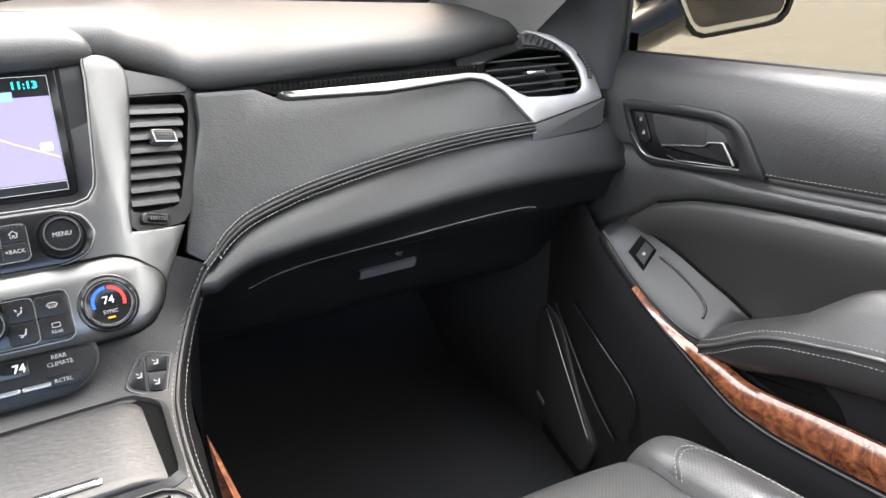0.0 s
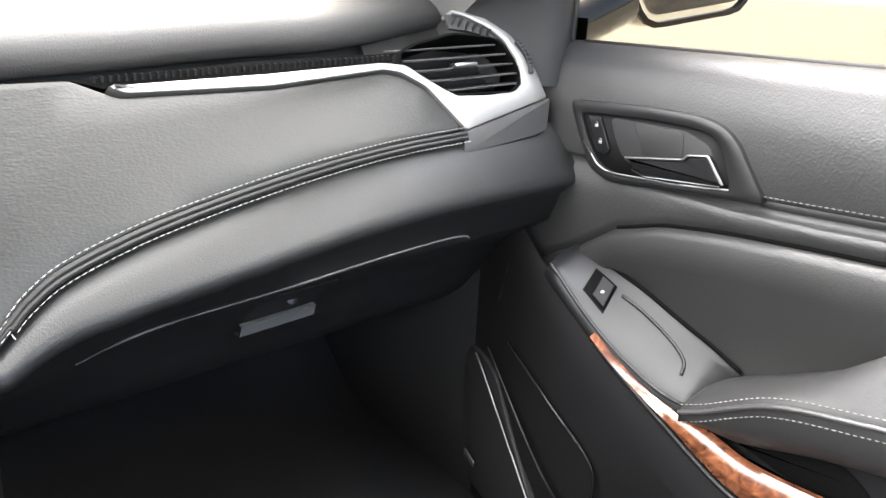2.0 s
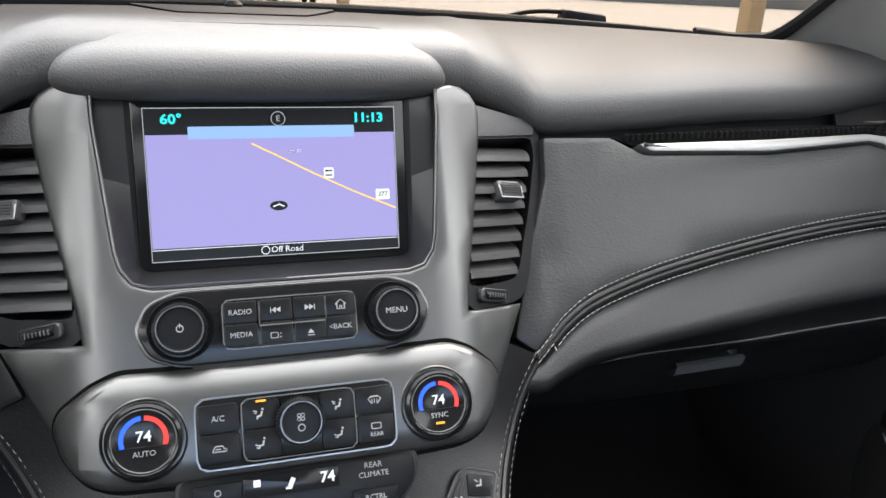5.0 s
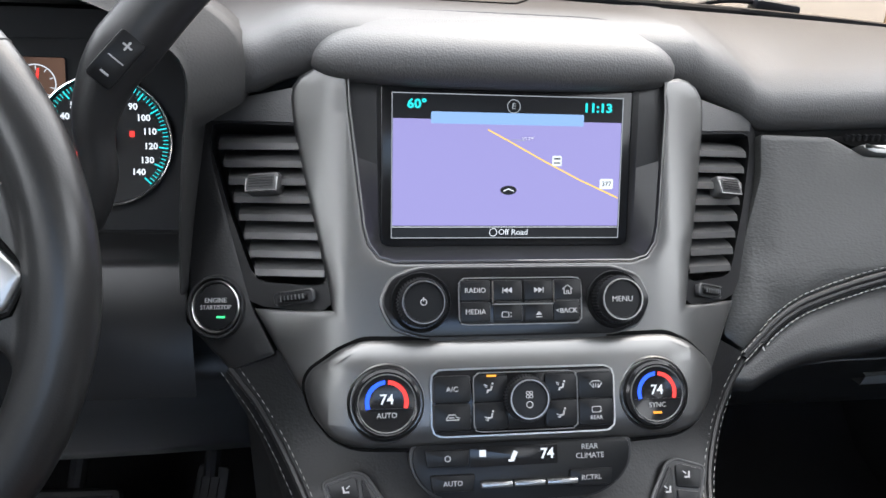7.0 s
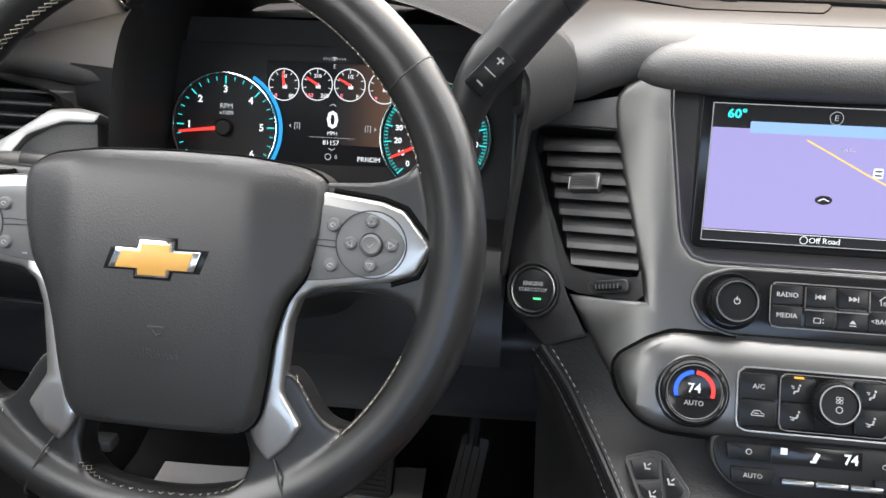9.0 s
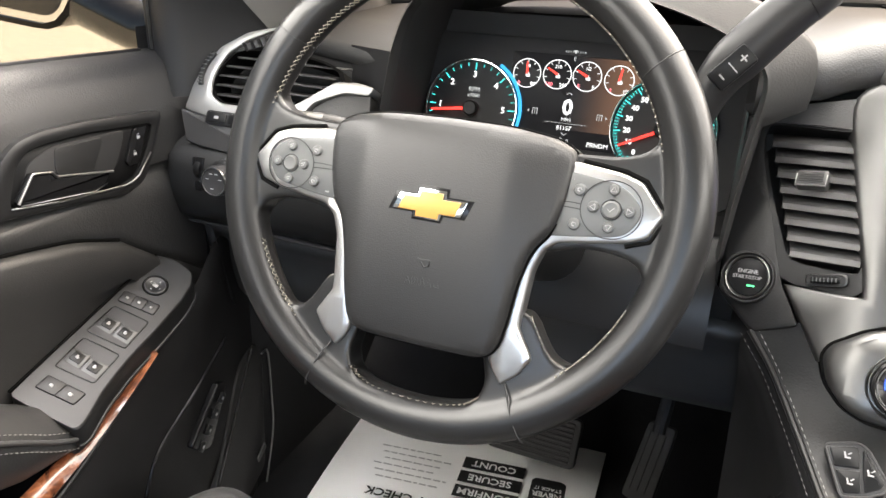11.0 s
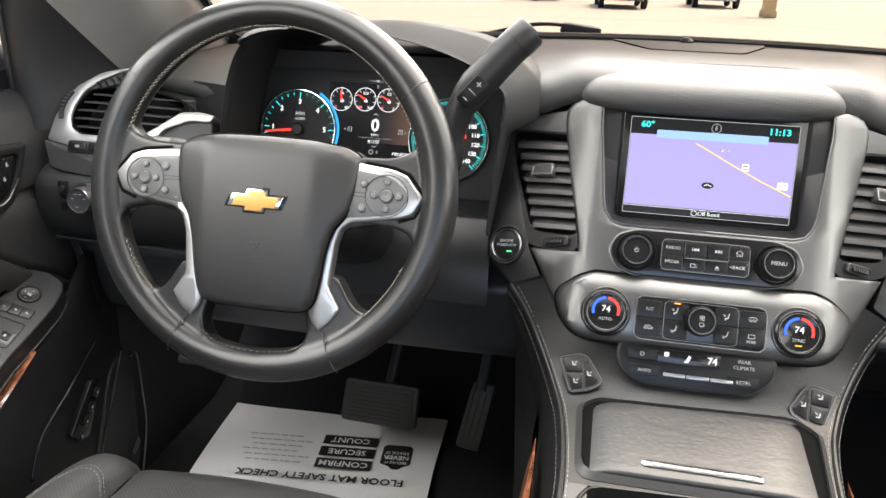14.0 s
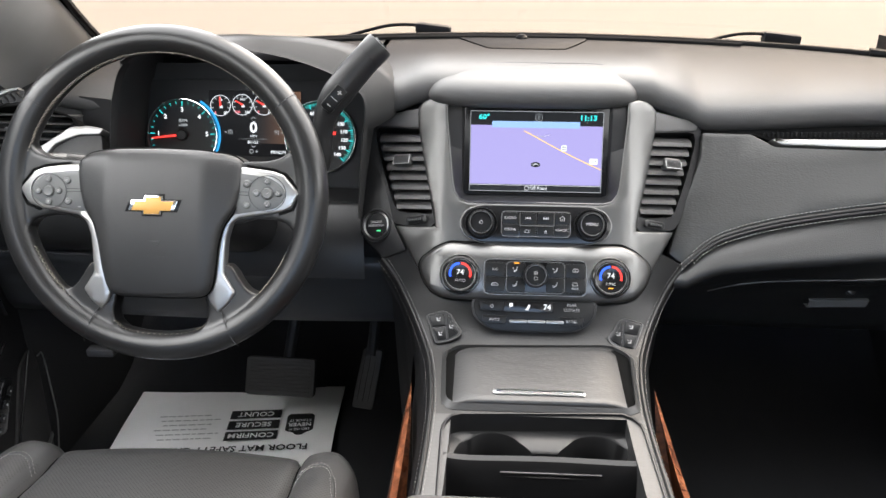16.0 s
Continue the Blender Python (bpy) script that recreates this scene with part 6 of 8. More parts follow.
# seat heater keys
for s in (-1, 1):
    sk = thing("seat_heater_keys", "three dark grey seat heater keys in a rounded frame", "switch", "seat heater keys")
    c = Vector((-0.109, -0.116, 0.397) if s < 0 else (0.116, -0.115, 0.393))
    nrm = Vector((0, -0.66, 0.75))
    mm = Matrix.Translation(c + nrm * 0.0035) @ Matrix(((1, 0, 0), (0, 0.75, -0.66), (0, 0.66, 0.75))).to_4x4()
    if s > 0:
        mm = mm @ Matrix.Diagonal((-1, 1, 1, 1))
    fr = rounded([(-0.0260, 0.0140), (-0.0050, 0.0205), (0.0030, 0.0180), (0.0190, -0.0060), (0.0165, -0.0120), (0.0050, -0.0185), (-0.0120, -0.0225)], 0.004, 4)
    part("frame", slab(fr, on(mm), 0.010, 0.001), DARK, sk)
    part("frame_edge", tube([mm @ Vector((q.x * 1.02, q.y * 1.02, -0.0004)) for q in fr] + [mm @ Vector((fr[0].x * 1.02, fr[0].y * 1.02, -0.0004))], 0.0010, 6), SLAT, sk)
    for poly in ([(-0.0228, 0.0125), (-0.0060, 0.0172), (-0.0030, 0.0160), (-0.0012, 0.0012), (-0.0185, -0.0010)], [(-0.0175, -0.0035), (-0.0008, -0.0010), (0.0008, -0.0168), (-0.0105, -0.0195)], [(0.0000, 0.0155), (0.0025, 0.0148), (0.0162, -0.0058), (0.0142, -0.0100), (0.0035, -0.0160), (0.0012, -0.0010)]):
        k = part("key", slab(rounded(poly, 0.0016), on(mm @ pose(0, 0, 0.0016)), 0.004, 0.0008), BUTTON, sk)
        cxm, cym = sum(p[0] for p in poly) / len(poly), sum(p[1] for p in poly) / len(poly)
        part("key_mark", join(box(0.0042, 0.0012, 0.0003, mm @ pose(cxm, cym - 0.002, 0.0018)), box(0.0012, 0.0042, 0.0003, mm @ pose(cxm - 0.0018, cym, 0.0018, 0, 0, 15)), box(0.0030, 0.0008, 0.0003, mm @ pose(cxm + 0.0014, cym + 0.0014, 0.0018, 0, 0, 40))), PRINT, k)


def con(u, v, h):
    """On the console's flat top, by x and y."""
    return Vector((u, v, 0.378 + 0.15 * (v + 0.152) + h))


gap = rounded([(-0.107, -0.1530), (-0.0925, -0.1400), (0.0995, -0.1320), (0.1195, -0.1500), (0.1130, -0.2400), (0.100, -0.2450), (-0.0950, -0.2450), (-0.1040, -0.2350)], 0.006)
gap_out = resample(gap, 72)
part("bin_lip", ring([Vector((0.006 + (q.x - 0.006) * 1.05, -0.192 + (q.y + 0.192) * 1.09)) for q in gap_out], gap_out, con, 0.0008, 0.0062, 0.005, 0.004), LID, console, "rolled lip round the bin lid")
part("lid_gap", slab([(q.x, q.y) for q in gap_out], lambda u, v, h: con(u, v, h + 0.0016), 0.006, 0.0, 0.02), VOID, console)
lid = [(-0.1035, -0.1580), (-0.0895, -0.1450), (0.0970, -0.1372), (0.1150, -0.1540), (0.1095, -0.2400), (-0.1005, -0.2420)]


def lid_top(u, v, h):
    facet = 0.006 * max(0, abs(u - 0.004) - 0.080) / 0.02
    return con(u, v, h + 0.0075 - facet)


bin_lid = part("bin_lid", slab(rounded(lid, 0.006), lid_top, 0.010, 0.0025, 0.012), LID, console, "leather-grained bin lid", sharp=0.9)
barm = Matrix.Translation(con(0.004, -0.2265, 0.0090)) @ pose(0, 0, 0, 8.5)
part("pull_bar", ring(resample(rect(0, 0, 0.108, 0.0085, 0.003), 40), resample(rect(0, 0, 0.1045, 0.0050, 0.002), 40), on(barm), 0, 0.001, 0.003, 0.003), STEEL, bin_lid, "bright pull bar rim")
part("pull_slot", box(0.104, 0.0050, 0.002, barm @ pose(0, 0, -0.0012)), CHROME, bin_lid, "bright pull bar")

# cup tray
well = [(-0.104, -0.2760), (-0.0935, -0.2590), (0.100, -0.2500), (0.1150, -0.2640), (0.1245, -0.43), (-0.1035, -0.43)]
wl = resample(rounded(well, 0.010), 64)
rows = [[con(0.008 + (q.x - 0.008) * 1.030, -0.345 + (q.y + 0.345) * 1.035, 0.0005) for q in wl], [con(0.008 + (q.x - 0.008) * 1.014, -0.345 + (q.y + 0.345) * 1.016, 0.0030) for q in wl], [con(q.x, q.y, 0.0030) for q in wl], [con(q.x, q.y, -0.002) for q in wl], [con(q.x, q.y, -0.026) for q in wl]]
part("tray_wall", sheet(rows, True), PLASTIC, console, "black cup tray", sharp=0.9)


def cup_edge(a):
    """Two round cups joined by a slot, as seen from the middle."""
    c, s_ = math.cos(a), math.sin(a)
    best = 0.017 / max(abs(s_), 0.12)
    dx = 0.0575 * abs(c)
    disc = 0.0435 ** 2 - (0.0575 * s_) ** 2
    if disc > 0:
        best = max(min(best, 0.04), dx + math.sqrt(disc))
    return Vector((0.0085 + best * c, max(-0.3190, -0.3035 + best * s_)))


turns = [2 * math.pi * k / 144 for k in range(144)]
holes = [cup_edge(a) for a in turns]
outer = []
for a in turns:
    c, s_ = math.cos(a), math.sin(a)
    r = min((0.1175 if c > 0 else 0.114) / max(abs(c), 1e-6), (0.052 if s_ > 0 else 0.10) / max(abs(s_), 1e-6))
    outer.append(Vector((0.0085 + r * c, max(-0.3225, -0.3035 + r * s_))))
rows = [[con(q.x, q.y, -0.0205) for q in outer], [con(q.x, q.y, -0.0205) for q in [h_ + (o - h_) * 0.08 for h_, o in zip(holes, outer)]], [con(q.x, q.y, -0.0225) for q in holes], [con(q.x, q.y, -0.085) for q in [Vector((0.0085, -0.3035)) + (h_ - Vector((0.0085, -0.3035))) * 0.96 for h_ in holes]]]
part("cup_holder", sheet(rows, True), PLASTIC, console, "satin black insert with two round cup holders", sharp=0.7)
part("cup_floor", sheet([[con(x, y, -0.084) for x in (-0.11, 0.13)] for y in (-0.25, -0.36)]), DARK, console)
for x in (-0.022, 0.038):
    part("cup_spring", box(0.004, 0.010, 0.030, Matrix.Translation(con(x, -0.292, -0.045)), 0.0015, 2), PLASTIC, console)
door_rows = []
for z, y in ((0.325, -0.309), (0.345, -0.3105), (0.3490, -0.3145), (0.3465, -0.3200), (0.3350, -0.3265), (0.3150, -0.331), (0.28, -0.336)):
    door_rows.append([(0.0115 + 0.1135 * f, y + 0.006 * (1 - f * f), z + (0.006 * abs(f) ** 6 if z > 0.32 else 0)) for f in [k / 8 for k in range(-8, 9)]])
cd = part("tray_lid", sheet(door_rows), GLOSS, console, "folded glossy tray lid")
part("lid_line", box(0.108, 0.002, 0.0018, pose(0.0125, -0.3215, 0.3365, 0, 0, 0), 0.0006, 1), CHROME, cd, "thin bright line")
part("armrest_lid", box(0.285, 0.36, 0.06, pose(0.005, -0.605, 0.372), 0.02, 4), PAD, console, "grey padded armrest lid")
part("storage_box", box(0.265, 0.34, 0.36, pose(0.005, -0.61, 0.16), 0.01, 2), PLASTIC, console)

# ---- doors (built for the passenger side, mirrored for the driver's) ----
def wedge(y):
    """The belt line rises a little to the rear."""
    return 0.045 * (-y)


def passenger_pod(P):
    """A narrow pod with one window switch."""
    inb = [(-0.042, 0.392), (-0.060, 0.380), (-0.085, 0.361), (-0.115, 0.341), (-0.150, 0.323), (-0.193, 0.307), (-0.225, 0.303), (-0.240, 0.308)]
    oth = [(-0.037, 0.408), (-0.052, 0.405), (-0.075, 0.399), (-0.105, 0.391), (-0.140, 0.382), (-0.185, 0.366), (-0.228, 0.352), (-0.262, 0.338)]
    rows = []
    for (y0, z0), (y1, z1) in zip(inb, oth):
        a, b = Vector((0.748, y0, z0)), Vector((0.803, y1, z1))
        rows.append([a + Vector((0.006, 0.004, -0.020)), a + Vector((-0.001, 0.002, -0.010)), a + Vector((0.0, 0, -0.003)), a + Vector((0.004, -0.001, 0.004)), a.lerp(b, 0.2) + Vector((0, 0, 0.003)), a.lerp(b, 0.5) + Vector((0, 0, 0.002)), a.lerp(b, 0.85), b])
    P("switch_pod", sheet(rows, caps=True), POD, "satin black switch pod")
    P("pod_edge", tube(smooth_path([r[3] + Vector((-0.0006, 0, -0.0012)) for r in rows], 40), 0.0022, 8), POD, "rounded inboard edge of the pod")
    P("pod_joint", tube(smooth_path([r[7] + Vector((-0.0020, 0, 0.0012)) for r in rows[1:]], 40), 0.0020, 6), VOID, "dark joint between pod and insert")

    def pod_up(k):
        along = Vector((0.748, *inb[k + 1])) - Vector((0.748, *inb[k]))
        across = Vector((0.803, *oth[k])) - Vector((0.748, *inb[k]))
        u = across.cross(along).normalized()
        return u if u.z > 0 else -u

    def pod(t, f, h=0.0):
        """On the pod: along it (0 to 1) and across (0 inboard, 1 outboard)."""
        g = t * (len(inb) - 1)
        k = min(int(g), len(inb) - 2)
        g = g - k
        a = Vector((0.748, *inb[k])).lerp(Vector((0.748, *inb[k + 1])), g)
        b = Vector((0.803, *oth[k])).lerp(Vector((0.803, *oth[k + 1])), g)
        return a.lerp(b, f) + pod_up(k) * (h + 0.0025)

    def podkey(name, t0, t1, f0, f1, h, mat, lab="", owner=None):
        top = [[pod(t, f, h) for f in (f0, (f0 + f1) / 2, f1)] for t in (t0, (t0 + t1) / 2, t1)]
        n = pod_up(min(int((t0 + t1) / 2 * (len(inb) - 1)), len(inb) - 2))
        loop = [top[0][0], top[0][1], top[0][2], top[1][2], top[2][2], top[2][1], top[2][0], top[1][0]]
        mid = sum(loop, Vector()) / 8
        b = sheet([[p - n * 0.006 for p in loop], [p - n * 0.0008 for p in loop], [p.lerp(mid, 0.06) for p in loop]], True, True)
        return P(name, b, mat, lab, owner, 0.5)

    w = podkey("switch_well", 0.29, 0.44, 0.30, 0.78, 0.0008, VOID, "dark switch well")
    podkey("window_switch", 0.345, 0.425, 0.34, 0.72, 0.005, BUTTON, "window switch", w)
    P("switch_mark", box(0.004, 0.004, 0.002, Matrix.Translation(pod(0.385, 0.5, 0.0052)) @ pose(0, 0, 0, 0, -40, 0)), PRINT, "", w)
    P("pod_crease", tube(smooth_path([pod(t, f, 0.0) for t, f in ((0.48, 0.72), (0.6, 0.74), (0.72, 0.70), (0.80, 0.58), (0.82, 0.40))], 24), 0.0018, 6), PANEL, "moulded crease")


def driver_pod(P):
    """A flat sloping plate with mirror control, four window switches in two sunk wells, and lock keys."""
    ahead, across, up = Vector((0, 0.9578, 0.2873)), Vector((0.9019, -0.1241, 0.4137)), Vector((-0.4319, -0.2592, 0.8639))
    m = Matrix.Translation((0.7794, -0.0708, 0.3829)) @ Matrix((across, ahead, up)).transposed().to_4x4()
    put = lambda v, u, h=0.0: m @ Vector((v, u, h))
    rim = rounded([(0.0255, 0.037), (0.004, 0.0435), (-0.0195, 0.0400), (-0.0285, 0.026), (-0.0335, 0.0), (-0.0355, -0.045), (-0.0360, -0.095), (-0.0400, -0.135), (-0.0485, -0.172), (-0.047, -0.183), (0.024, -0.187), (0.0255, -0.10)], 0.006, 3)
    wells = [rounded([(0.0165, -0.0480), (-0.0250, -0.0440), (-0.0268, -0.0850), (0.0175, -0.0897)], 0.0035, 3), rounded([(0.0143, -0.0975), (-0.0275, -0.0940), (-0.0290, -0.1345), (0.0137, -0.1395)], 0.0035, 3)]
    # plate, open at the wells
    bm = bmesh.new()
    edges = []
    for loop in [rim] + wells:
        vs = [bm.verts.new(put(p[0], p[1])) for p in loop]
        edges += [bm.edges.new((vs[k], vs[(k + 1) % len(vs)])) for k in range(len(vs))]
    bmesh.ops.triangle_fill(bm, use_beauty=True, edges=edges, normal=up)
    bmesh.ops.recalc_face_normals(bm, faces=bm.faces)
    P("pod_plate", bm, POD, "satin black sloping switch plate", sharp=0.5)
    skirt = [[put(p[0], p[1]), put(p[0] * 1.012 - 0.0008, p[1] * 1.003, -0.0007), put(p[0] * 1.03 - 0.0014, p[1] * 1.006 + 0.0004, -0.0022), put(p[0] * 1.03 - 0.0014, p[1] * 1.006 + 0.0006, -0.012)] for p in rim]
    skirt = [r + [r[3] + Vector((-0.0025, 0.001, -0.012)), r[3] + Vector((0.010, 0.0, -0.030))] for r in skirt]
    P("pod_side", sheet([[r[k] for r in skirt] for k in range(6)], True), POD, "black side of the pod", sharp=0.9)
    P("pod_edge", tube(smooth_path([r[4] for r in skirt[4:-9]], 60), 0.0019, 8), POD, "rounded lower edge of the pod")
    P("pod_joint", tube([put(0.0262, u, 0.0008) for u in (0.036, -0.05, -0.12, -0.185)], 0.0016, 6), VOID, "dark joint between pod and insert")
    for w in wells:
        c = sum((Vector((p[0], p[1])) for p in w), Vector((0, 0))) / len(w)
        lo = min(p[1] for p in w)
        deep = [put(c.x + (p[0] - c.x) * 0.97, c.y + (p[1] - c.y) * 0.97, -0.004 - 0.16 * (p[1] - lo)) for p in w]
        well = P("switch_well", sheet([[put(p[0], p[1]) for p in w], deep, [p.lerp(sum(deep, Vector()) / len(deep), 0.9) for p in deep]], True, True), PLASTIC, "black sunken switch well", sharp=0.5)
        P("well_edge", tube([put(p[0], p[1], 0.0002) for p in w + w[:1]], 0.0007, 6), GLOSS, "", well)
        for v0, v1 in ((0.0150, -0.0040), (-0.0052, -0.0255)):
            dv, du = (c.x + 0.0045), lo + 0.0016
            poly = rounded([(v0 + dv, du + 0.0245), (v1 + dv, du + 0.0265), (v1 + dv, du + 0.0045), (v0 + dv, du)], 0.002, 3)
            sw = P("window_switch", slab(poly, lambda a, b, h: put(a, b, h - 0.0012 + 0.16 * (b - du) - 6.0 * (b - du - 0.012) ** 2), 0.009, 0.0010, 0.006), SWITCH, "dark grey window switch", well, 0.6)
            q = put((v0 + v1) / 2 + dv, du + 0.0175, 0.0016)
            P("switch_pad", slab(rect((v0 + v1) / 2 + dv, du + 0.0175, 0.0125, 0.0115, 0.0015), lambda a, b, h: put(a, b, h + 0.0020), 0.002, 0.0006), BUTTON, "", well)
            P("switch_mark", join(box(0.0036, 0.0026, 0.0003, m @ pose((v0 + v1) / 2 + dv, du + 0.0170, 0.0021)), box(0.0022, 0.0014, 0.0003, m @ pose((v0 + v1) / 2 + dv + 0.0005, du + 0.0190, 0.0021))), PRINT, "", well)

    def plate_key(name, poly, label, mark):
        c = sum((Vector(p) for p in poly), Vector((0, 0))) / 4
        P("key_gap", slab(rounded([(c + (Vector(p) - c) * 1.0 + (Vector(p) - c).normalized() * 0.0009)[:] for p in poly], 0.0024, 3), on(m @ pose(0, 0, 0.0003)), 0.002, 0), VOID)
        k = P(name, slab(rounded(poly, 0.0018, 3), on(m @ pose(0, 0, 0.0011)), 0.002, 0.0005), POD, label)
        P("key_mark", box(*mark, 0.0003, m @ pose(c.x, c.y, 0.0012, 0, 0, 8)), PRINT, "", k)

    row = lambda a, b, f: tuple(x + (y - x) * f for x, y in zip(a, b))
    for k in range(3):
        f0, f1 = k / 3 + 0.006, (k + 1) / 3 - 0.006
        a, b, c, d = (0.0205, -0.0255), (-0.0212, -0.0196), (-0.0228, -0.0338), (0.0183, -0.0402)
        plate_key("mirror_key", [row(a, b, f0), row(a, b, f1), row(d, c, f1), row(d, c, f0)], "small mirror key", (0.0030, 0.0026))
    for f0, f1 in ((0.005, 0.495), (0.505, 0.995)):
        a, b, c, d = (0.0108, -0.1508), (-0.0305, -0.1477), (-0.0295, -0.1632), (0.0118, -0.1673)
        plate_key("lock_key", [row(a, b, f0), row(a, b, f1), row(d, c, f1), row(d, c, f0)], "square lock key", (0.0040, 0.0032))
    mk = P("mirror_knob", lathe([(0.0128, -0.002), (0.0128, 0.0010), (0.0119, 0.0017), (0.0098, 0.0016), (0.0090, 0.0008), (0, 0.0008)], m, 40), POD, "round flat mirror control")
    P("mirror_ring", lathe([(0.0143, -0.0005), (0.0143, 0.0006), (0.0130, 0.0006), (0.0130, -0.0005)], m, 40), VOID, "", mk)
    P("mirror_mark", join(box(0.0060, 0.0042, 0.0003, m @ pose(0, 0, 0.0009)), *[box(0.0016, 0.0010, 0.0003, m @ pose(0.0068 * math.cos(a), 0.0068 * math.sin(a), 0.0009, 0, 0, math.degrees(a) + 90)) for a in (0.2, 1.77, 3.34, 4.91)]), PRINT, "", mk)


def front_door(flip):
    fx = (lambda b: mirror_x(b, MID)) if flip else (lambda b: b)
    d = thing("front_door", "black front door trim with chrome handle and burl wood " + ("beside the driver's seat" if flip else "beside the passenger seat"), "car door", "front doors")
    P = lambda n, b, m, lab="", owner=None, sharp=2: part(n, fx(b), m, owner or d, lab, sharp)
    at = lambda dep: (lambda u, v, h: Vector((0.80 - dep - h, u, v)))
    ys = [0.045, 0.03, 0.0, -0.04, -0.09, -0.15, -0.22, -0.30, -0.39, -0.5, -0.65, -0.85, -1.1]

    def belt(y):
        return 0.5165 + 0.09 * (-0.25 - y) if y < -0.25 else 0.5165 + 0.02 * (-0.25 - y)

    def roll(y):
        k = [(-1.1, 0.53), (-0.65, 0.512), (-0.42, 0.498), (-0.344, 0.492), (-0.231, 0.479), (-0.15, 0.466), (-0.089, 0.446), (-0.06, 0.428), (-0.045, 0.410), (0.05, 0.36)]
        return blend(k, y)[0]

    rows = []
    for y in ys:
        t = 0.627 + wedge(y) * 0.8
        b = belt(y)
        rows.append([(0.850, y, t + 0.004), (0.838, y, t + 0.002), (0.822, y, t - 0.006), (0.810, y, t - 0.020), (0.804, y, t - 0.05), (0.802, y, (t + b) / 2), (0.801, y, b + 0.01), (0.803, y, b)])
    P("upper_trim", sheet(rows), DOORPAD, "soft grained upper door trim")
    rows = []
    for y in ys:
        b, r = belt(y), roll(y)
        rows.append([(0.803, y, b), (0.808, y, b - 0.004), (0.808, y, b - 0.013), (0.8025, y, b - 0.018), (0.8000, y, b * 0.6 + r * 0.4 - 0.004), (0.7995, y, r + 0.008), (0.8005, y, r + 0.002), (0.8060, y, r - 0.005)])
    P("bolster", sheet(rows), DOORPAD, "rolled bolster below the belt seam")
    rows = []
    for y in ys:
        r = roll(y)
        rows.append([(0.806, y, r - 0.005), (0.798, y, r - 0.008), (0.793, y, r - 0.016), (0.797, y, r - 0.05), (0.806, y, 0.39), (0.808, y, 0.33), (0.80, y, 0.29), (0.79, y, 0.26)])
    P("insert", sheet(rows), SUEDE, "black leather door insert")
    # near-black tube drawn as the shadow line under the bolster
    P("insert_shadow_line", tube(smooth_path([Vector((0.8045, y, roll(y) - 0.0045)) for y in ys[4:]], 80), 0.0022, 6), VOID, "painted shadow line above the insert")
    sp = [(0.8005, y, belt(y) + 0.0035) for y in [-0.245 - 0.02 * k for k in range(40)]]
    P("stitching", stitches(sp, (-1, 0, 0.1), 0.0042, 0.0014, 0.0008, 0.0007), SEAT_THREAD, "pale twin stitching")
    # darker strip laid in the groove to paint its shade
    P("belt_groove", sheet([[Vector((0.8060, y, belt(y) - 0.0010)), Vector((0.8052, y, belt(y) - 0.0020)), Vector((0.8052, y, belt(y) - 0.0070)), Vector((0.8062, y, belt(y) - 0.0085))] for y in [-0.245 - 0.02 * k for k in range(43)]]), SAIL, "groove below the belt seam, darkened for shade")
    # handle: raised surround, dark recess, lever with a bright edge
    plate = resample(rounded([(-0.012, 0.572), (-0.1175, 0.5805), (-0.174, 0.5815), (-0.2000, 0.5765), (-0.2160, 0.5650), (-0.2540, 0.5140), (-0.1912, 0.5065), (-0.127, 0.4995), (-0.0770, 0.4925), (-0.0500, 0.5010), (-0.0300, 0.5333)], 0.008), 90)
    inset = resample(rounded([(-0.0286, 0.5616), (-0.1187, 0.5692), (-0.1701, 0.5700), (-0.1917, 0.5670), (-0.2040, 0.5560), (-0.2196, 0.5192), (-0.1596, 0.5099), (-0.0841, 0.5037), (-0.0620, 0.5095), (-0.0429, 0.5345)], 0.008), 90)
    k0 = min(range(90), key=lambda i: (inset[i] - plate[0]).length)
    inset = inset[k0:] + inset[:k0]
    P("handle_plate", sheet([[at(-0.006)(p.x, p.y, 0) for p in plate], [at(0.005)(p.x, p.y, 0) for p in plate], [at(0.0070)(*p.lerp(q, 0.30), 0) for p, q in zip(plate, inset)], [at(0.0070)(*p.lerp(q, 0.72), 0) for p, q in zip(plate, inset)], [at(0.006)(p.x, p.y, 0) for p in inset], [at(0.0)(p.x, p.y, 0) for p in inset]], True), PLASTIC, "moulded handle surround", sharp=0.9)
    P("handle_inset", slab([(p.x, p.y) for p in inset], at(0.0025), 0.003, 0), DOORLOW, "black inner panel")
    lowedge = [Vector((0.7915, y, z)) for y, z in ((-0.040, 0.5310), (-0.0610, 0.5100), (-0.0720, 0.5055), (-0.0850, 0.5045), (-0.1596, 0.5107), (-0.2180, 0.5195))]
    P("chrome_edge", tube(lowedge, 0.0010, 6), STEEL, "bright lower edge of the handle frame")
    P("handle_pocket", slab(rounded([(-0.069, 0.5619), (-0.1605, 0.5645), (-0.190, 0.555), (-0.205, 0.526), (-0.110, 0.514), (-0.0902, 0.5226), (-0.0788, 0.5395)], 0.008), at(0.0040), 0.003, 0.0005), DARK, "dark handle recess")
    P("pocket_back", slab(rounded([(-0.1000, 0.5610), (-0.1593, 0.5632), (-0.1624, 0.542), (-0.158, 0.530), (-0.1160, 0.5300)], 0.005), at(0.0052), 0.003, 0.0006), SAIL)
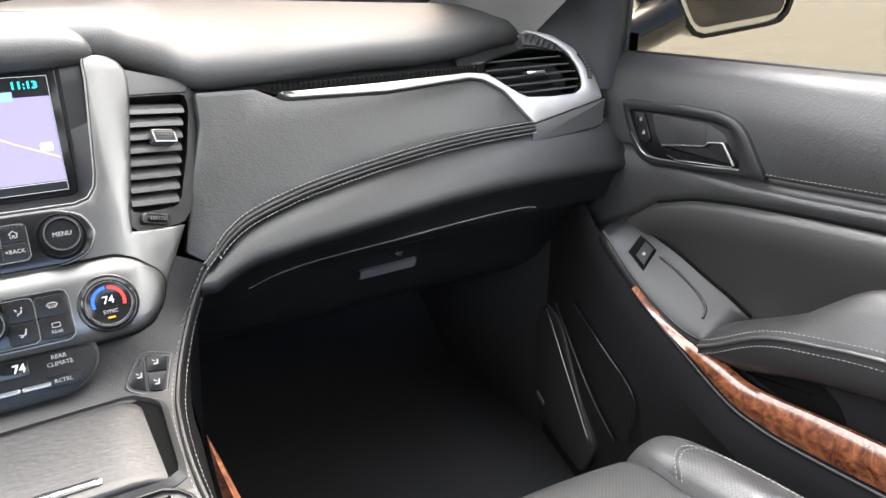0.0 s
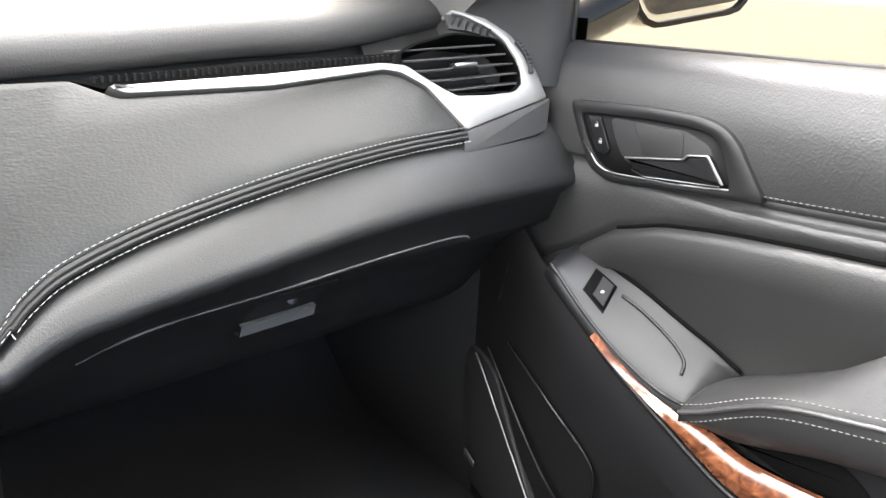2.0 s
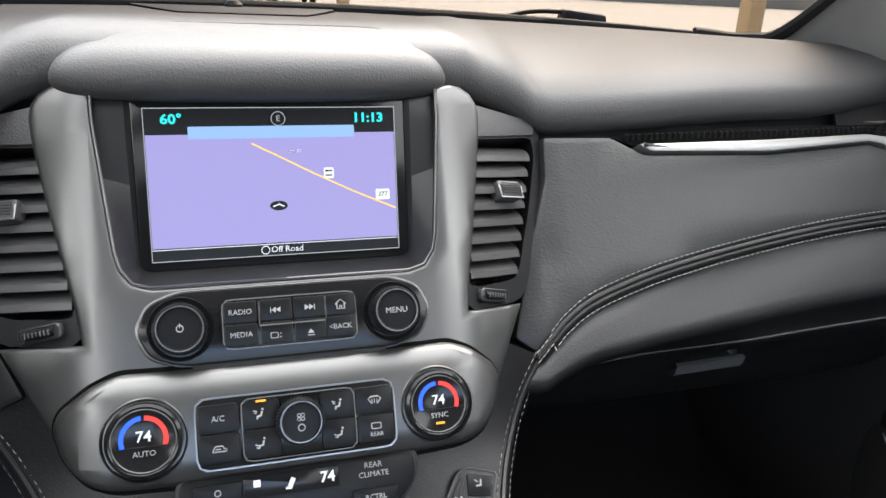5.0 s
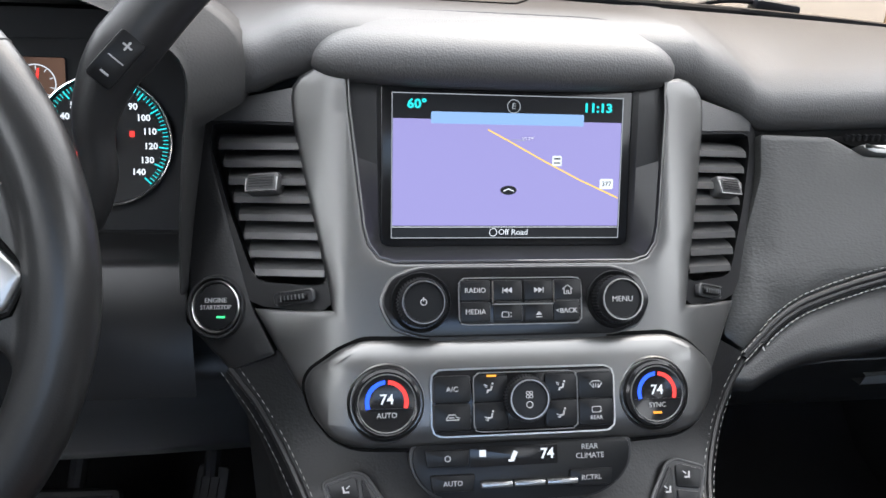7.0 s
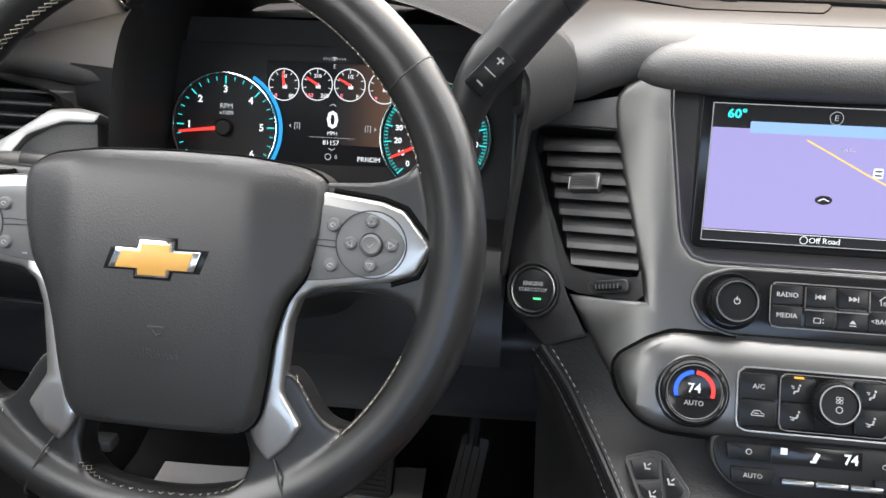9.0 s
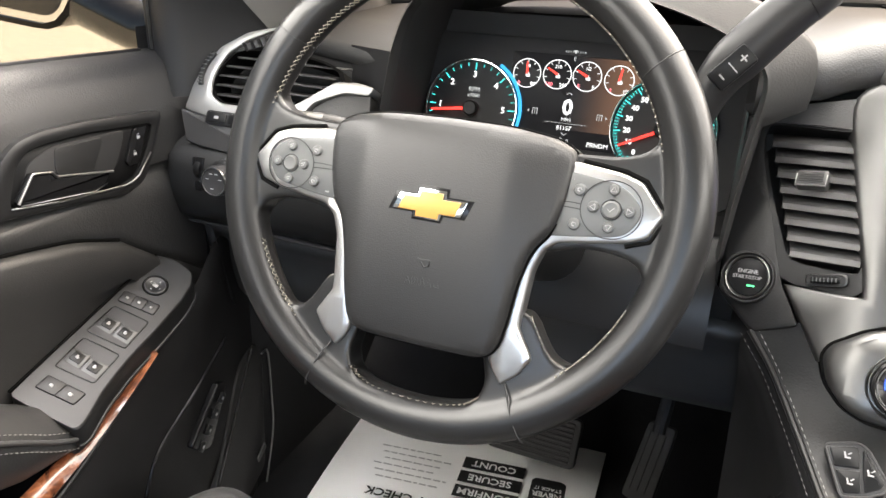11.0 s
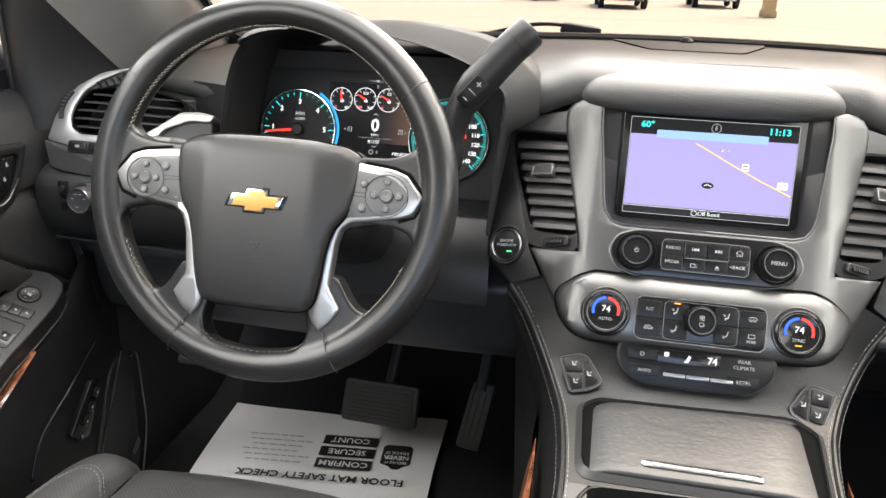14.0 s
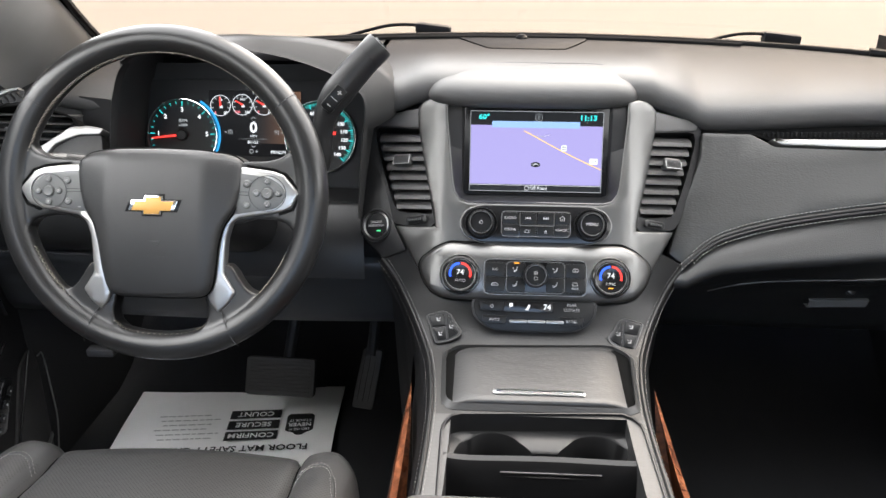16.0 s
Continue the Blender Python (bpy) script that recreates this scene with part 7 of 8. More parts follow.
    lev = [(-0.1020, 0.5262), (-0.1690, 0.5385), (-0.1735, 0.5440), (-0.1945, 0.5475), (-0.2135, 0.5246), (-0.2109, 0.5215), (-0.1267, 0.5111), (-0.110, 0.5150)]
    lp = P("lever", slab(rounded(lev, 0.0025), at(0.013), 0.007, 0.003), GLOSS, "black pull lever")
    P("lever_edge", tube([Vector((0.7865, *q)) for q in rounded([(-0.100, 0.5255), (-0.1020, 0.5262), (-0.1690, 0.5385), (-0.1735, 0.5440), (-0.1945, 0.5475), (-0.2135, 0.5246), (-0.2145, 0.5230)], 0.002)[5:-5]], 0.0014, 8), STEEL, "chrome lever edge", lp)
    P("lever_base", tube([Vector((0.7875, y, z)) for y, z in ((-0.110, 0.5150), (-0.1267, 0.5111), (-0.2109, 0.5215))], 0.0006, 6), STEEL, "", lp)
    lk = P("lock_switch", slab(rounded([(-0.0389, 0.5600), (-0.0571, 0.5608), (-0.0740, 0.5280), (-0.0700, 0.5215), (-0.0558, 0.5220)], 0.003), at(0.0062), 0.004, 0.001), GLOSS, "lock switch with two marks")
    for yy, zz in ((-0.0535, 0.5505), (-0.0610, 0.5335)):
        P("lock_mark", join(box(0.0006, 0.0040, 0.0032, pose(0.7935, yy, zz)), tube([Vector((0.7933, yy - 0.0016, zz + 0.0016)), Vector((0.7933, yy - 0.0014, zz + 0.0036)), Vector((0.7933, yy + 0.0012, zz + 0.0036))], 0.0004, 4)), PRINT, "", lk)

    # switch pod
    if flip:
        driver_pod(P)
    else:
        passenger_pod(P)

    # wood sweep below pod and armrest
    wt_, wb = [(-0.118, 0.3385), (-0.150, 0.3215), (-0.193, 0.3045), (-0.235, 0.297), (-0.270, 0.2885), (-0.305, 0.2805), (-0.345, 0.281), (-0.410, 0.2875), (-0.49, 0.293), (-0.62, 0.30), (-0.8, 0.31)], [(-0.121, 0.334), (-0.165, 0.309), (-0.226, 0.279), (-0.265, 0.260), (-0.300, 0.2465), (-0.335, 0.2415), (-0.365, 0.240), (-0.425, 0.2425), (-0.50, 0.247), (-0.63, 0.254), (-0.81, 0.262)]
    if flip:
        drop = [(-0.8, 0.018), (-0.28, 0.019), (-0.235, 0.020), (-0.19, 0.011), (-0.118, 0.008), (0.1, 0.008)]
        wt_, wb = [(y, z - blend(drop, y)[0]) for y, z in wt_], [(y, z - blend(drop, y)[0] * 0.6) for y, z in wb]
    top, bot = smooth_path([(y, z, 0) for y, z in wt_], 40), smooth_path([(y, z, 0) for y, z in wb], 40)
    rows = []
    for a, b in zip(top, bot):
        rows.append([Vector((0.757, a.x, a.y)), Vector((0.750, a.x, a.y + 0.001)), Vector((0.744, *(a.lerp(b, 0.12)).to_2d())), Vector((0.7395, *(a.lerp(b, 0.45)).to_2d())), Vector((0.7405, *(a.lerp(b, 0.55)).to_2d())), Vector((0.745, *(a.lerp(b, 0.95)).to_2d())), Vector((0.752, b.x, b.y))])
    P("wood_sweep", sheet(rows), WOOD, "glossy burl wood sweep", sharp=0.9)
    P("sweep_edge", tube([Vector((0.7445, b.x, b.y - 0.0035)) for b in bot], 0.003, 6), PLASTIC)
    # armrest
    rows = []
    for y, zt, zm, zb in ((-0.236, 0.318, 0.304, 0.293), (-0.244, 0.327, 0.308, 0.288), (-0.262, 0.337, 0.318, 0.2865), (-0.29, 0.352, 0.337, 0.289), (-0.315, 0.366, 0.352, 0.297), (-0.34, 0.381, 0.362, 0.306), (-0.365, 0.404, 0.369, 0.3145), (-0.39, 0.426, 0.375, 0.321), (-0.41, 0.434, 0.380, 0.326), (-0.45, 0.4400, 0.388, 0.334), (-0.52, 0.446, 0.398, 0.344), (-0.65, 0.452, 0.405, 0.352), (-0.85, 0.455, 0.410, 0.355)):
        if flip:
            zm, zb = zm - 0.008, zb - 0.014
        rows.append([Vector((0.806, y - 0.02, zt + 0.008)), Vector((0.79, y - 0.012, zt + 0.007)), Vector((0.772, y - 0.005, zt + 0.004)), Vector((0.758, y, zm + (zt - zm) * 0.7)), Vector((0.746, y, zm + 0.006)), Vector((0.742, y, zm)), Vector((0.7425, y, zm - 0.012)), Vector((0.746, y, (zm + zb) / 2 - 0.004)), Vector((0.753, y, zb + 0.006)), Vector((0.762, y, zb)), Vector((0.80, y - 0.01, zb))])
    P("armrest", sheet(rows, caps=True), ARMREST, "stitched leather armrest")
    for k, dz in ((4, 0.0005), (6, 0.0)):
        sp = smooth_path([r[k] + Vector((-0.0008, 0, dz)) for r in rows], 120)
        P("stitching", stitches(sp, (-0.8, 0, 0.5), 0.0036, 0.002, 0.0006, 0.0004), THREAD, "pale armrest stitching")
    P("armrest_roll", tube(smooth_path([r[5] + Vector((-0.0008, 0, -0.001)) for r in rows], 60), 0.0026, 6), SEAT)
    # pocket mouth under the armrest, its shade painted as a near-black patch
    P("pull_pocket", slab(rounded([(-0.285, 0.283), (-0.33, 0.298), (-0.37, 0.315), (-0.385, 0.312), (-0.405, 0.300), (-0.418, 0.28), (-0.35, 0.272)], 0.006), at(0.03), 0.01, 0.002), VOID, "pull pocket shown by a near-black patch")
    # added dark sheet that shades the insert below the armrest
    P("pocket_shade", sheet([[Vector((0.772, y, zt)), Vector((0.774, y, zb))] for y, zt, zb in ((-0.300, 0.297, 0.272), (-0.36, 0.318, 0.270), (-0.42, 0.335, 0.274), (-0.52, 0.352, 0.280), (-0.70, 0.362, 0.290), (-0.95, 0.365, 0.300))]), DOORLOW, "added dark sheet for the shade between armrest and wood")
    # lower trim
    rows = []
    for y in [0.16, 0.13, 0.08, 0.03, -0.02, -0.08, -0.14, -0.20, -0.26, -0.32, -0.40, -0.55, -0.8, -1.1]:
        q = min(bot, key=lambda b: abs(b.x - y))
        zt = q.y if y < -0.12 else 0.335 + (y + 0.12) * 0.55
        zt = min(zt, 0.42) - (0.018 if flip and y > -0.12 else 0)
        bulge = 0.012 * min(1, max(0, (0.05 - y) / 0.3))
        xe = 0.752 if y < -0.05 else 0.752 + 0.28 * (y + 0.05)
        rows.append([(xe + 0.002, y, zt), (xe - 0.004, y, zt - 0.012), (xe - bulge, y, zt - 0.06), (xe - bulge * 0.7, y, 0.20), (xe, y, 0.10), (xe + 0.006, y, 0.0), (xe + 0.010, y, -0.06)])
    # colour kept extra dark, as little light gets down here
    P("lower_trim", sheet(rows), DOORLOW, "black lower door trim, darkened for shade")
    # speaker grille with a small plate, and moulded lines
    sg = [(0.145, 0.165), (0.128, 0.205), (0.062, 0.2), (-0.01, 0.115), (-0.075, 0.045), (-0.05, -0.02), (0.13, -0.02)]
    P("speaker_grille", slab(rounded(sg, 0.02), lambda u, v, h: Vector((0.747 - h - 0.0 + (0.28 * (u + 0.05) if u > -0.05 else 0), u, v)), 0.01, 0.003, 0.03), DARK, "black speaker grille")
    gx = lambda y: 0.744 + 0.25 * max(0, y + 0.05)
    ge = ((0.125, 0.187), (0.148, 0.176), (0.152, 0.10), (0.149, 0.036), (0.111, -0.035)) if flip else ((0.10, 0.205), (0.0773, 0.1866), (0.023, 0.1369), (-0.0664, 0.0461))
    P("grille_edge", tube(smooth_path([Vector((gx(y), y, z)) for y, z in ge], 30), 0.0014, 6), STEEL, "thin bright grille edge")
    P("badge", box(0.003, 0.030, 0.010, pose(0.7795, 0.098, 0.032, 12, 0, -14), 0.001, 1), KEYGREY, "small speaker plate")
    for pts in (((0.06, 0.235), (0.049, 0.2264), (-0.059, 0.1444), (-0.12, 0.0901)), ((0.0156, 0.2661), (-0.0773, 0.2274), (-0.1333, 0.1931), (-0.150, 0.165), (-0.148, 0.1084))) if not flip else (((0.0836, 0.2252), (0.049, 0.190), (-0.0088, 0.1337), (-0.06, 0.075)), ((0.0063, 0.2817), (-0.0756, 0.2515), (-0.1392, 0.2141), (-0.1678, 0.168))):
        P("moulded_line", tube(smooth_path([Vector((0.742 + 0.25 * max(0, y + 0.05) - 0.004, y, z)) for y, z in pts], 24), 0.0022, 6), GLOSS)
    if flip:
        mp = P("memory_keys", slab(rounded([(-0.022, 0.2335), (0.000, 0.2215), (-0.048, 0.1560), (-0.066, 0.1600), (-0.086, 0.1790)], 0.006), lambda u, v, h: Vector((0.7415 - h + 0.15 * max(0, u + 0.05), u, v)), 0.008, 0.002), GLOSS, "slim panel of seat memory keys")
        for k in range(4):
            q = P("memory_key", box(0.003, 0.013, 0.010, pose(0.7408, -0.0235 - 0.0145 * k, 0.214 - 0.0150 * k, 44), 0.001, 1), BUTTON, "", mp)
            P("key_mark", box(0.0006, 0.0035, 0.0025, pose(0.7388, -0.0235 - 0.0145 * k, 0.214 - 0.0150 * k, 44)), PRINT, "", mp)
    # glass run and window
    P("window_seal", tube([Vector((0.8465, y, 0.630 + wedge(y) * 0.8)) for y in (0.018, -0.3, -0.7, -1.1)], 0.003, 8), DARK)
    P("window_channel", sheet([[(0.838, 0.040, z), (0.840, 0.031, z), (0.848, 0.034, z), (0.848, 0.055, z)] for z in (0.625, 0.8, 1.0, 1.15)]), DARK)
    P("channel_edge", tube([Vector((0.841, 0.0325, z)) for z in (0.63, 0.85, 1.15)], 0.002, 6), KEYGREY)
    # sail panel
    rows = []
    for z in (0.58, 0.63, 0.66, 0.70, 0.76, 0.83, 0.92):
        g = -1.3 * max(0, z - 0.68)
        rows.append([(0.856, 0.050, z), (0.846, 0.038, z), (0.806, 0.018, z), (0.790, 0.034 + g * 0.2, z), (0.745, 0.080 + g * 0.6, z), (0.700, 0.130 + g, z), (0.680, 0.150 + g, z), (0.685, 0.20 + g, z)])
    P("sail_panel", sheet(rows), SAIL, "matte black mirror sail panel")
    pane_ = sheet([[(0.85, y, 0.61), (0.85, y, 1.16)] for y in (0.07, -1.1)])
    g = P("window_glass", pane_, GLASS, "clear side glass")
    # near-black cover and jamb stand in for the shaded hinge gap
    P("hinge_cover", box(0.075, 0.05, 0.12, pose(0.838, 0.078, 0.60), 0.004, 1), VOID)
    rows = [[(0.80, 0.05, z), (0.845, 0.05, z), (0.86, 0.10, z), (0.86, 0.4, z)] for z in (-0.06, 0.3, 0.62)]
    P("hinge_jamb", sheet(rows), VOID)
    P("outer_skin", sheet([[(0.90, y, z) for y in (0.45, -1.1)] for z in (-0.3, 0.60)]), PAINT)
    return d


front_door(False)
front_door(True)

# ---- floor and footwells ----
floor = tagged(part("floor", sheet([[(x, y, z) for x in (-0.95, -0.5, -0.15, 0.15, 0.5, 0.95)] for y, z in ((-2.6, -0.062), (0.40, -0.062), (0.47, -0.04), (0.62, 0.10), (0.72, 0.30), (0.72, 0.50))]), CARPET), "black carpeted floor and toe board", "floor", kind="structure")
tunnel = tagged(part("tunnel", sheet([[(CX + s * 0.165, y, -0.07), (CX + s * 0.160, y, 0.30), (CX + s * 0.150, y + 0.02, 0.40)] for s, y in ((-1, -0.10), (-1, 0.7))]), CARPET), "black carpeted tunnel wall", "wall", kind="structure")
tagged(part("tunnel_wall", sheet([[(CX + s * 0.165, y, -0.07), (CX + s * 0.160, y, 0.30), (CX + s * 0.150, y + 0.02, 0.40)] for s, y in ((1, -0.10), (1, 0.7))]), CARPET), "black carpeted tunnel wall", "wall", kind="structure")
for s, nm in ((-1, "kick_panel_left"), (1, "kick_panel_right")):
    tagged(part(nm, sheet([[(s * 0.81 + 2 * MID * (s < 0), y, -0.07), (s * 0.80 + 2 * MID * (s < 0), y, 0.2), (s * 0.80 + 2 * MID * (s < 0), y, 0.5)] for y in (0.10, 0.4, 0.72)]), CARPET), "black kick panel beside the footwell", "wall", kind="structure")

MATP = Matrix.Translation((-0.47, 0.24, -0.0545)) @ pose(0, 0, 0, 0, 0, 7)
sheet_ = thing("floor_mat_paper", "white printed paper sheet lying on the driver's floor", "paper")
edge = [(-0.300, 0.178), (-0.20, 0.168), (-0.075, 0.157), (0.02, 0.168), (0.135, 0.182), (0.123, 0.02), (0.112, -0.21), (-0.305, -0.205), (-0.302, 0.0)]
part("sheet", slab(edge, lambda u, v, h: MATP @ Vector((u, v, h + 0.004 + 0.004 * math.sin(u * 16) * math.cos(v * 13) + 0.02 * max(0, -0.2 - u))), 0.0012, 0, 0.03), PAPER, sheet_)
tm = lambda u, v: MATP @ pose(u, v, 0.0098, 0, 0, 180)
for k, w in enumerate(("COUNT", "SECURE", "CONFIRM")):
    v = 0.070 - 0.0355 * k
    b = part("black_bar", box(0.102, 0.027, 0.0008, MATP @ pose(-0.041, v, 0.009)), INK, sheet_)
    part("letters", letters(w, 0.0205, tm(-0.041, v), bold=0.0003), PAPER, b)
part("headline", letters("FLOOR MAT SAFETY CHECK", 0.0235, tm(-0.075, -0.042), bold=0.0004), INK, sheet_)
seal = part("black_badge", slab(rounded([(0.024, 0.060), (0.030, 0.066), (0.072, 0.066), (0.079, 0.060), (0.079, 0.012), (0.066, 0.004), (0.058, -0.004), (0.046, -0.004), (0.040, 0.004), (0.024, 0.010)], 0.003), lambda u, v, h: MATP @ Vector((u, v, h + 0.0094)), 0.0008, 0), INK, sheet_)
part("letters", join(letters("NEVER", 0.0155, tm(0.0515, 0.029), bold=0.0003), letters("STACK IT", 0.0105, tm(0.0515, 0.043)), letters("SECURE IT", 0.0090, tm(0.0515, 0.014))), PAPER, seal)
for k in range(6):
    # lines of small print, each of uneven words
    u, end = -0.235 + 0.007 * (k % 3), -0.135 + 0.012 * ((k * 2) % 3)
    bars = []
    while u < end:
        w = random.uniform(0.006, 0.016)
        bars.append(box(w, 0.0026, 0.0003, MATP @ pose(u + w / 2, 0.072 - 0.0155 * k, 0.0092)))
        u += w + 0.0035
    part("text_line", join(*bars), GREYINK, sheet_)
part("small_print", letters("and more.", 0.0150, tm(-0.130, -0.094)), INK, sheet_)

brake = thing("brake_pedal", "wide ribbed black rubber brake pedal", "pedal")
m = pose(-0.447, 0.252, 0.080, 62, 0, -2)
part("pad", slab(rect(0, 0, 0.136, 0.074, 0.010), on(m), 0.014, 0.004), RUBBER, brake)
for k in range(9):
    part("rib", box(0.118, 0.0042, 0.004, m @ pose(0, -0.028 + 0.0070 * k, 0.001), 0.0012, 1), RUBBER, brake)
part("arm", tube([(-0.44, 0.285, 0.085), (-0.43, 0.35, 0.18), (-0.42, 0.43, 0.30)], 0.011, 10), DARK, brake)
gas = thing("gas_pedal", "tall narrow black gas pedal", "pedal")
m = pose(-0.279, 0.255, 0.080, 66, 0, -12)
part("pad", slab(rounded([(-0.026, -0.058), (0.018, -0.058), (0.026, 0.058), (-0.014, 0.058)], 0.008), on(m), 0.012, 0.003), RUBBER, gas)
for k in range(3):
    part("rib", box(0.0016, 0.088, 0.003, m @ pose(-0.012 + 0.011 * k, 0, -0.0002, 0, 0, -5), 0.0006, 1), RUBBER, gas)
part("arm", tube([(-0.272, 0.275, 0.12), (-0.26, 0.34, 0.25), (-0.255, 0.38, 0.35)], 0.01, 10), DARK, gas)
ped = thing("hood_release", "small dark hood release handle under the dash", "handle")
part("handle", box(0.045, 0.02, 0.014, pose(-0.67, 0.05, 0.246), 0.004, 2), DARK, ped)


# ---- seats ----
def perforated(name, colour, rough, pitch):
    """Leather with rows of fine punched holes."""
    m = material(name, colour, rough, grain=0.25, size=520, bump=0.0003, kind="leather", wear=0.04)
    n, ln = m.node_tree.nodes, m.node_tree.links
    b = n["Principled BSDF"]
    at, dots, less, mix = n.new("ShaderNodeTexCoord"), n.new("ShaderNodeTexVoronoi"), n.new("ShaderNodeMath"), n.new("ShaderNodeMixRGB")
    dots.voronoi_dimensions, dots.inputs["Scale"].default_value, dots.inputs["Randomness"].default_value = "2D", 1 / pitch, 0.0
    less.operation, less.inputs[1].default_value = "LESS_THAN", 0.24
    turn_ = n.new("ShaderNodeMapping")
    turn_.inputs["Rotation"].default_value = (0, 0, radians(45))
    ln.new(at.outputs["Object"], turn_.inputs["Vector"])
    ln.new(turn_.outputs[0], dots.inputs["Vector"])
    ln.new(dots.outputs["Distance"], less.inputs[0])
    old = b.inputs["Base Color"].links[0].from_socket
    ln.new(less.outputs[0], mix.inputs[0])
    ln.new(old, mix.inputs[1])
    mix.inputs[2].default_value = (0.003, 0.003, 0.003, 1)
    ln.new(mix.outputs[0], b.inputs["Base Color"])
    return m


PERF = perforated("perforated_leather", (0.042, 0.042, 0.0425), 0.38, 0.0034)


def seat_cushion(cx, y0, z0, label, group):
    s = thing("front_seat", label, "seat", group)
    half_w, deep, seam = 0.246, 0.62, 0.637

    def surf(u, v, lift=0.0):
        """u across -1..1, v metres rearwards from the front edge; negative v goes down the front."""
        a = abs(u)
        lobe = max(0.0, (a - seam) / (1 - seam))
        front = 0.010 * (1 - min(1, a / seam) ** 2) if a < seam else 0.006 * math.sin(math.pi * min(1, lobe * 1.15)) - 0.070 * max(0, lobe - 0.45) ** 2 / 0.30
        crease = -0.010 * math.exp(-((a - seam) / 0.022) ** 2)
        top = 0.004 * (1 - (a / seam) ** 2) if a < seam else 0.017 * math.sin(math.pi * min(1, lobe * 1.05) ** 0.8) * min(1, 0.55 + max(0, v) * 5)
        side = -0.16 * max(0, lobe - 0.80) ** 1.6 / 0.0762
        r = 0.045
        if v >= r:
            y, z = y0 + front - v, z0 + top + crease + side + 0.010 * min(1, (v - r) / 0.12)
        else:
            t = max(-0.06, v) / r
            ang = min(1.0, max(0.0, 1 - t)) * math.pi / 2
            y, z = y0 + front - r + r * math.sin(ang), z0 - r + r * math.cos(ang) + (top + crease) * math.cos(ang) ** 0.5 + side
            y += crease * math.sin(ang)
        if v < 0:
            z += v * 3.0
        pucker = 0.0022 * math.exp(-((a - seam) / 0.10) ** 2) * math.sin(60 * v + 9 * u) * min(1, max(0, v) * 10)
        return Vector((cx + half_w * u, y, z + pucker + lift))

    vs_ = [-0.05, -0.03, -0.012, 0.0, 0.006, 0.012, 0.018, 0.024, 0.030, 0.036, 0.045, 0.055, 0.07, 0.09, 0.12, 0.16, 0.21, 0.28, 0.36, 0.46, deep]
    part("centre_panel", sheet([[surf(u, v) for u in [seam * k / 20 for k in range(-20, 21)]] for v in vs_]), PERF, s, "perforated black leather centre panel", sharp=2)
    for t in (-1, 1):
        us = [seam + (1 - seam) * k / 16 for k in range(17)]
        rows = [[surf(t * u, v) for u in us] + [surf(t, v) + Vector((t * 0.004, 0, -0.05))] for v in vs_]
        part("bolster", sheet(rows), SEAT, s, "smooth black leather bolster", sharp=2)
        arc = [(0.655, 0.078), (0.70, 0.066), (0.76, 0.062), (0.82, 0.070), (0.865, 0.092), (0.895, 0.13), (0.905, 0.20), (0.905, 0.34), (0.905, 0.55)]
        curve = smooth_path([(u, v, 0) for u, v in arc], 60)
        ins = []
        for q in curve:
            ins.append([surf(t * (0.655 + (q.x - 0.655) * k / 6), q.y + (0.002 if k < 6 else 0), 0.0006) for k in range(7)])
        part("bolster_insert", sheet(ins), PERF, s, "perforated bolster insert", sharp=2)
        for off in (-0.0035, 0.0035):
            p = [surf(t * (q.x - (off * 0.8 / half_w if q.x > 0.85 else 0)), q.y + (off if q.x < 0.88 else 0), 0.0008) for q in curve]
            part("stitching", stitches(p, (0, 0.2, 1), 0.0034, 0.0018, 0.0006, 0.0004), SEAT_THREAD, s, "grey seat stitching")
        part("bolster_seam", tube([surf(t * q.x, q.y, 0.0004) for q in curve], 0.0013, 5), DARK, s)
        part("seam", tube(smooth_path([surf(t * seam, v, 0.0012) for v in vs_[2:]], 60), 0.0016, 6), VOID, s)
        part("edge_piping", tube(smooth_path([surf(t * 0.955, v, 0.0006) for v in vs_[1:]], 60), 0.0016, 6), SEAT, s)
    part("seat_base", box(half_w * 1.8, 0.5, 0.20, pose(cx, y0 - 0.36, z0 - 0.21), 0.02, 2), DARK, s)
    part("seat_rail", box(half_w * 1.6, 0.42, 0.05, pose(cx, y0 - 0.36, z0 - 0.29), 0.01, 2), DARK, s)
    return s


seat_cushion(-0.445, -0.180, 0.252, "black perforated leather driver's seat cushion with stitched bolsters", "front seats")
seat_cushion(0.413, -0.285, 0.252, "black perforated leather passenger seat cushion with stitched bolsters", "front seats")

# ---- windshield, pillars, roof ----
base = [(x, *glass_base(x)) for x in [-0.80 + 1.6 * k / 24 for k in range(25)]]
rows = [[(x, y + 0.012 - 0.80 * t, z + 0.002 + 0.49 * t) for x, y, z in base] for t in (0, 0.25, 0.5, 0.75, 1)]
rows = [[(x * (1 - 0.14 * t), y, z) for x, y, z in r] for t, r in zip((0, 0.25, 0.5, 0.75, 1), rows)]
ws = tagged(part("windshield", sheet(rows), SHIELD), "clear curved windshield above the dashboard", "windshield", kind="structure")
tagged(part("windshield_seal", tube([(x, y + 0.006, z + 0.003) for x, y, z in base], 0.005, 8), DARK), "black rubber strip at the windshield's foot", "trim", kind="structure")
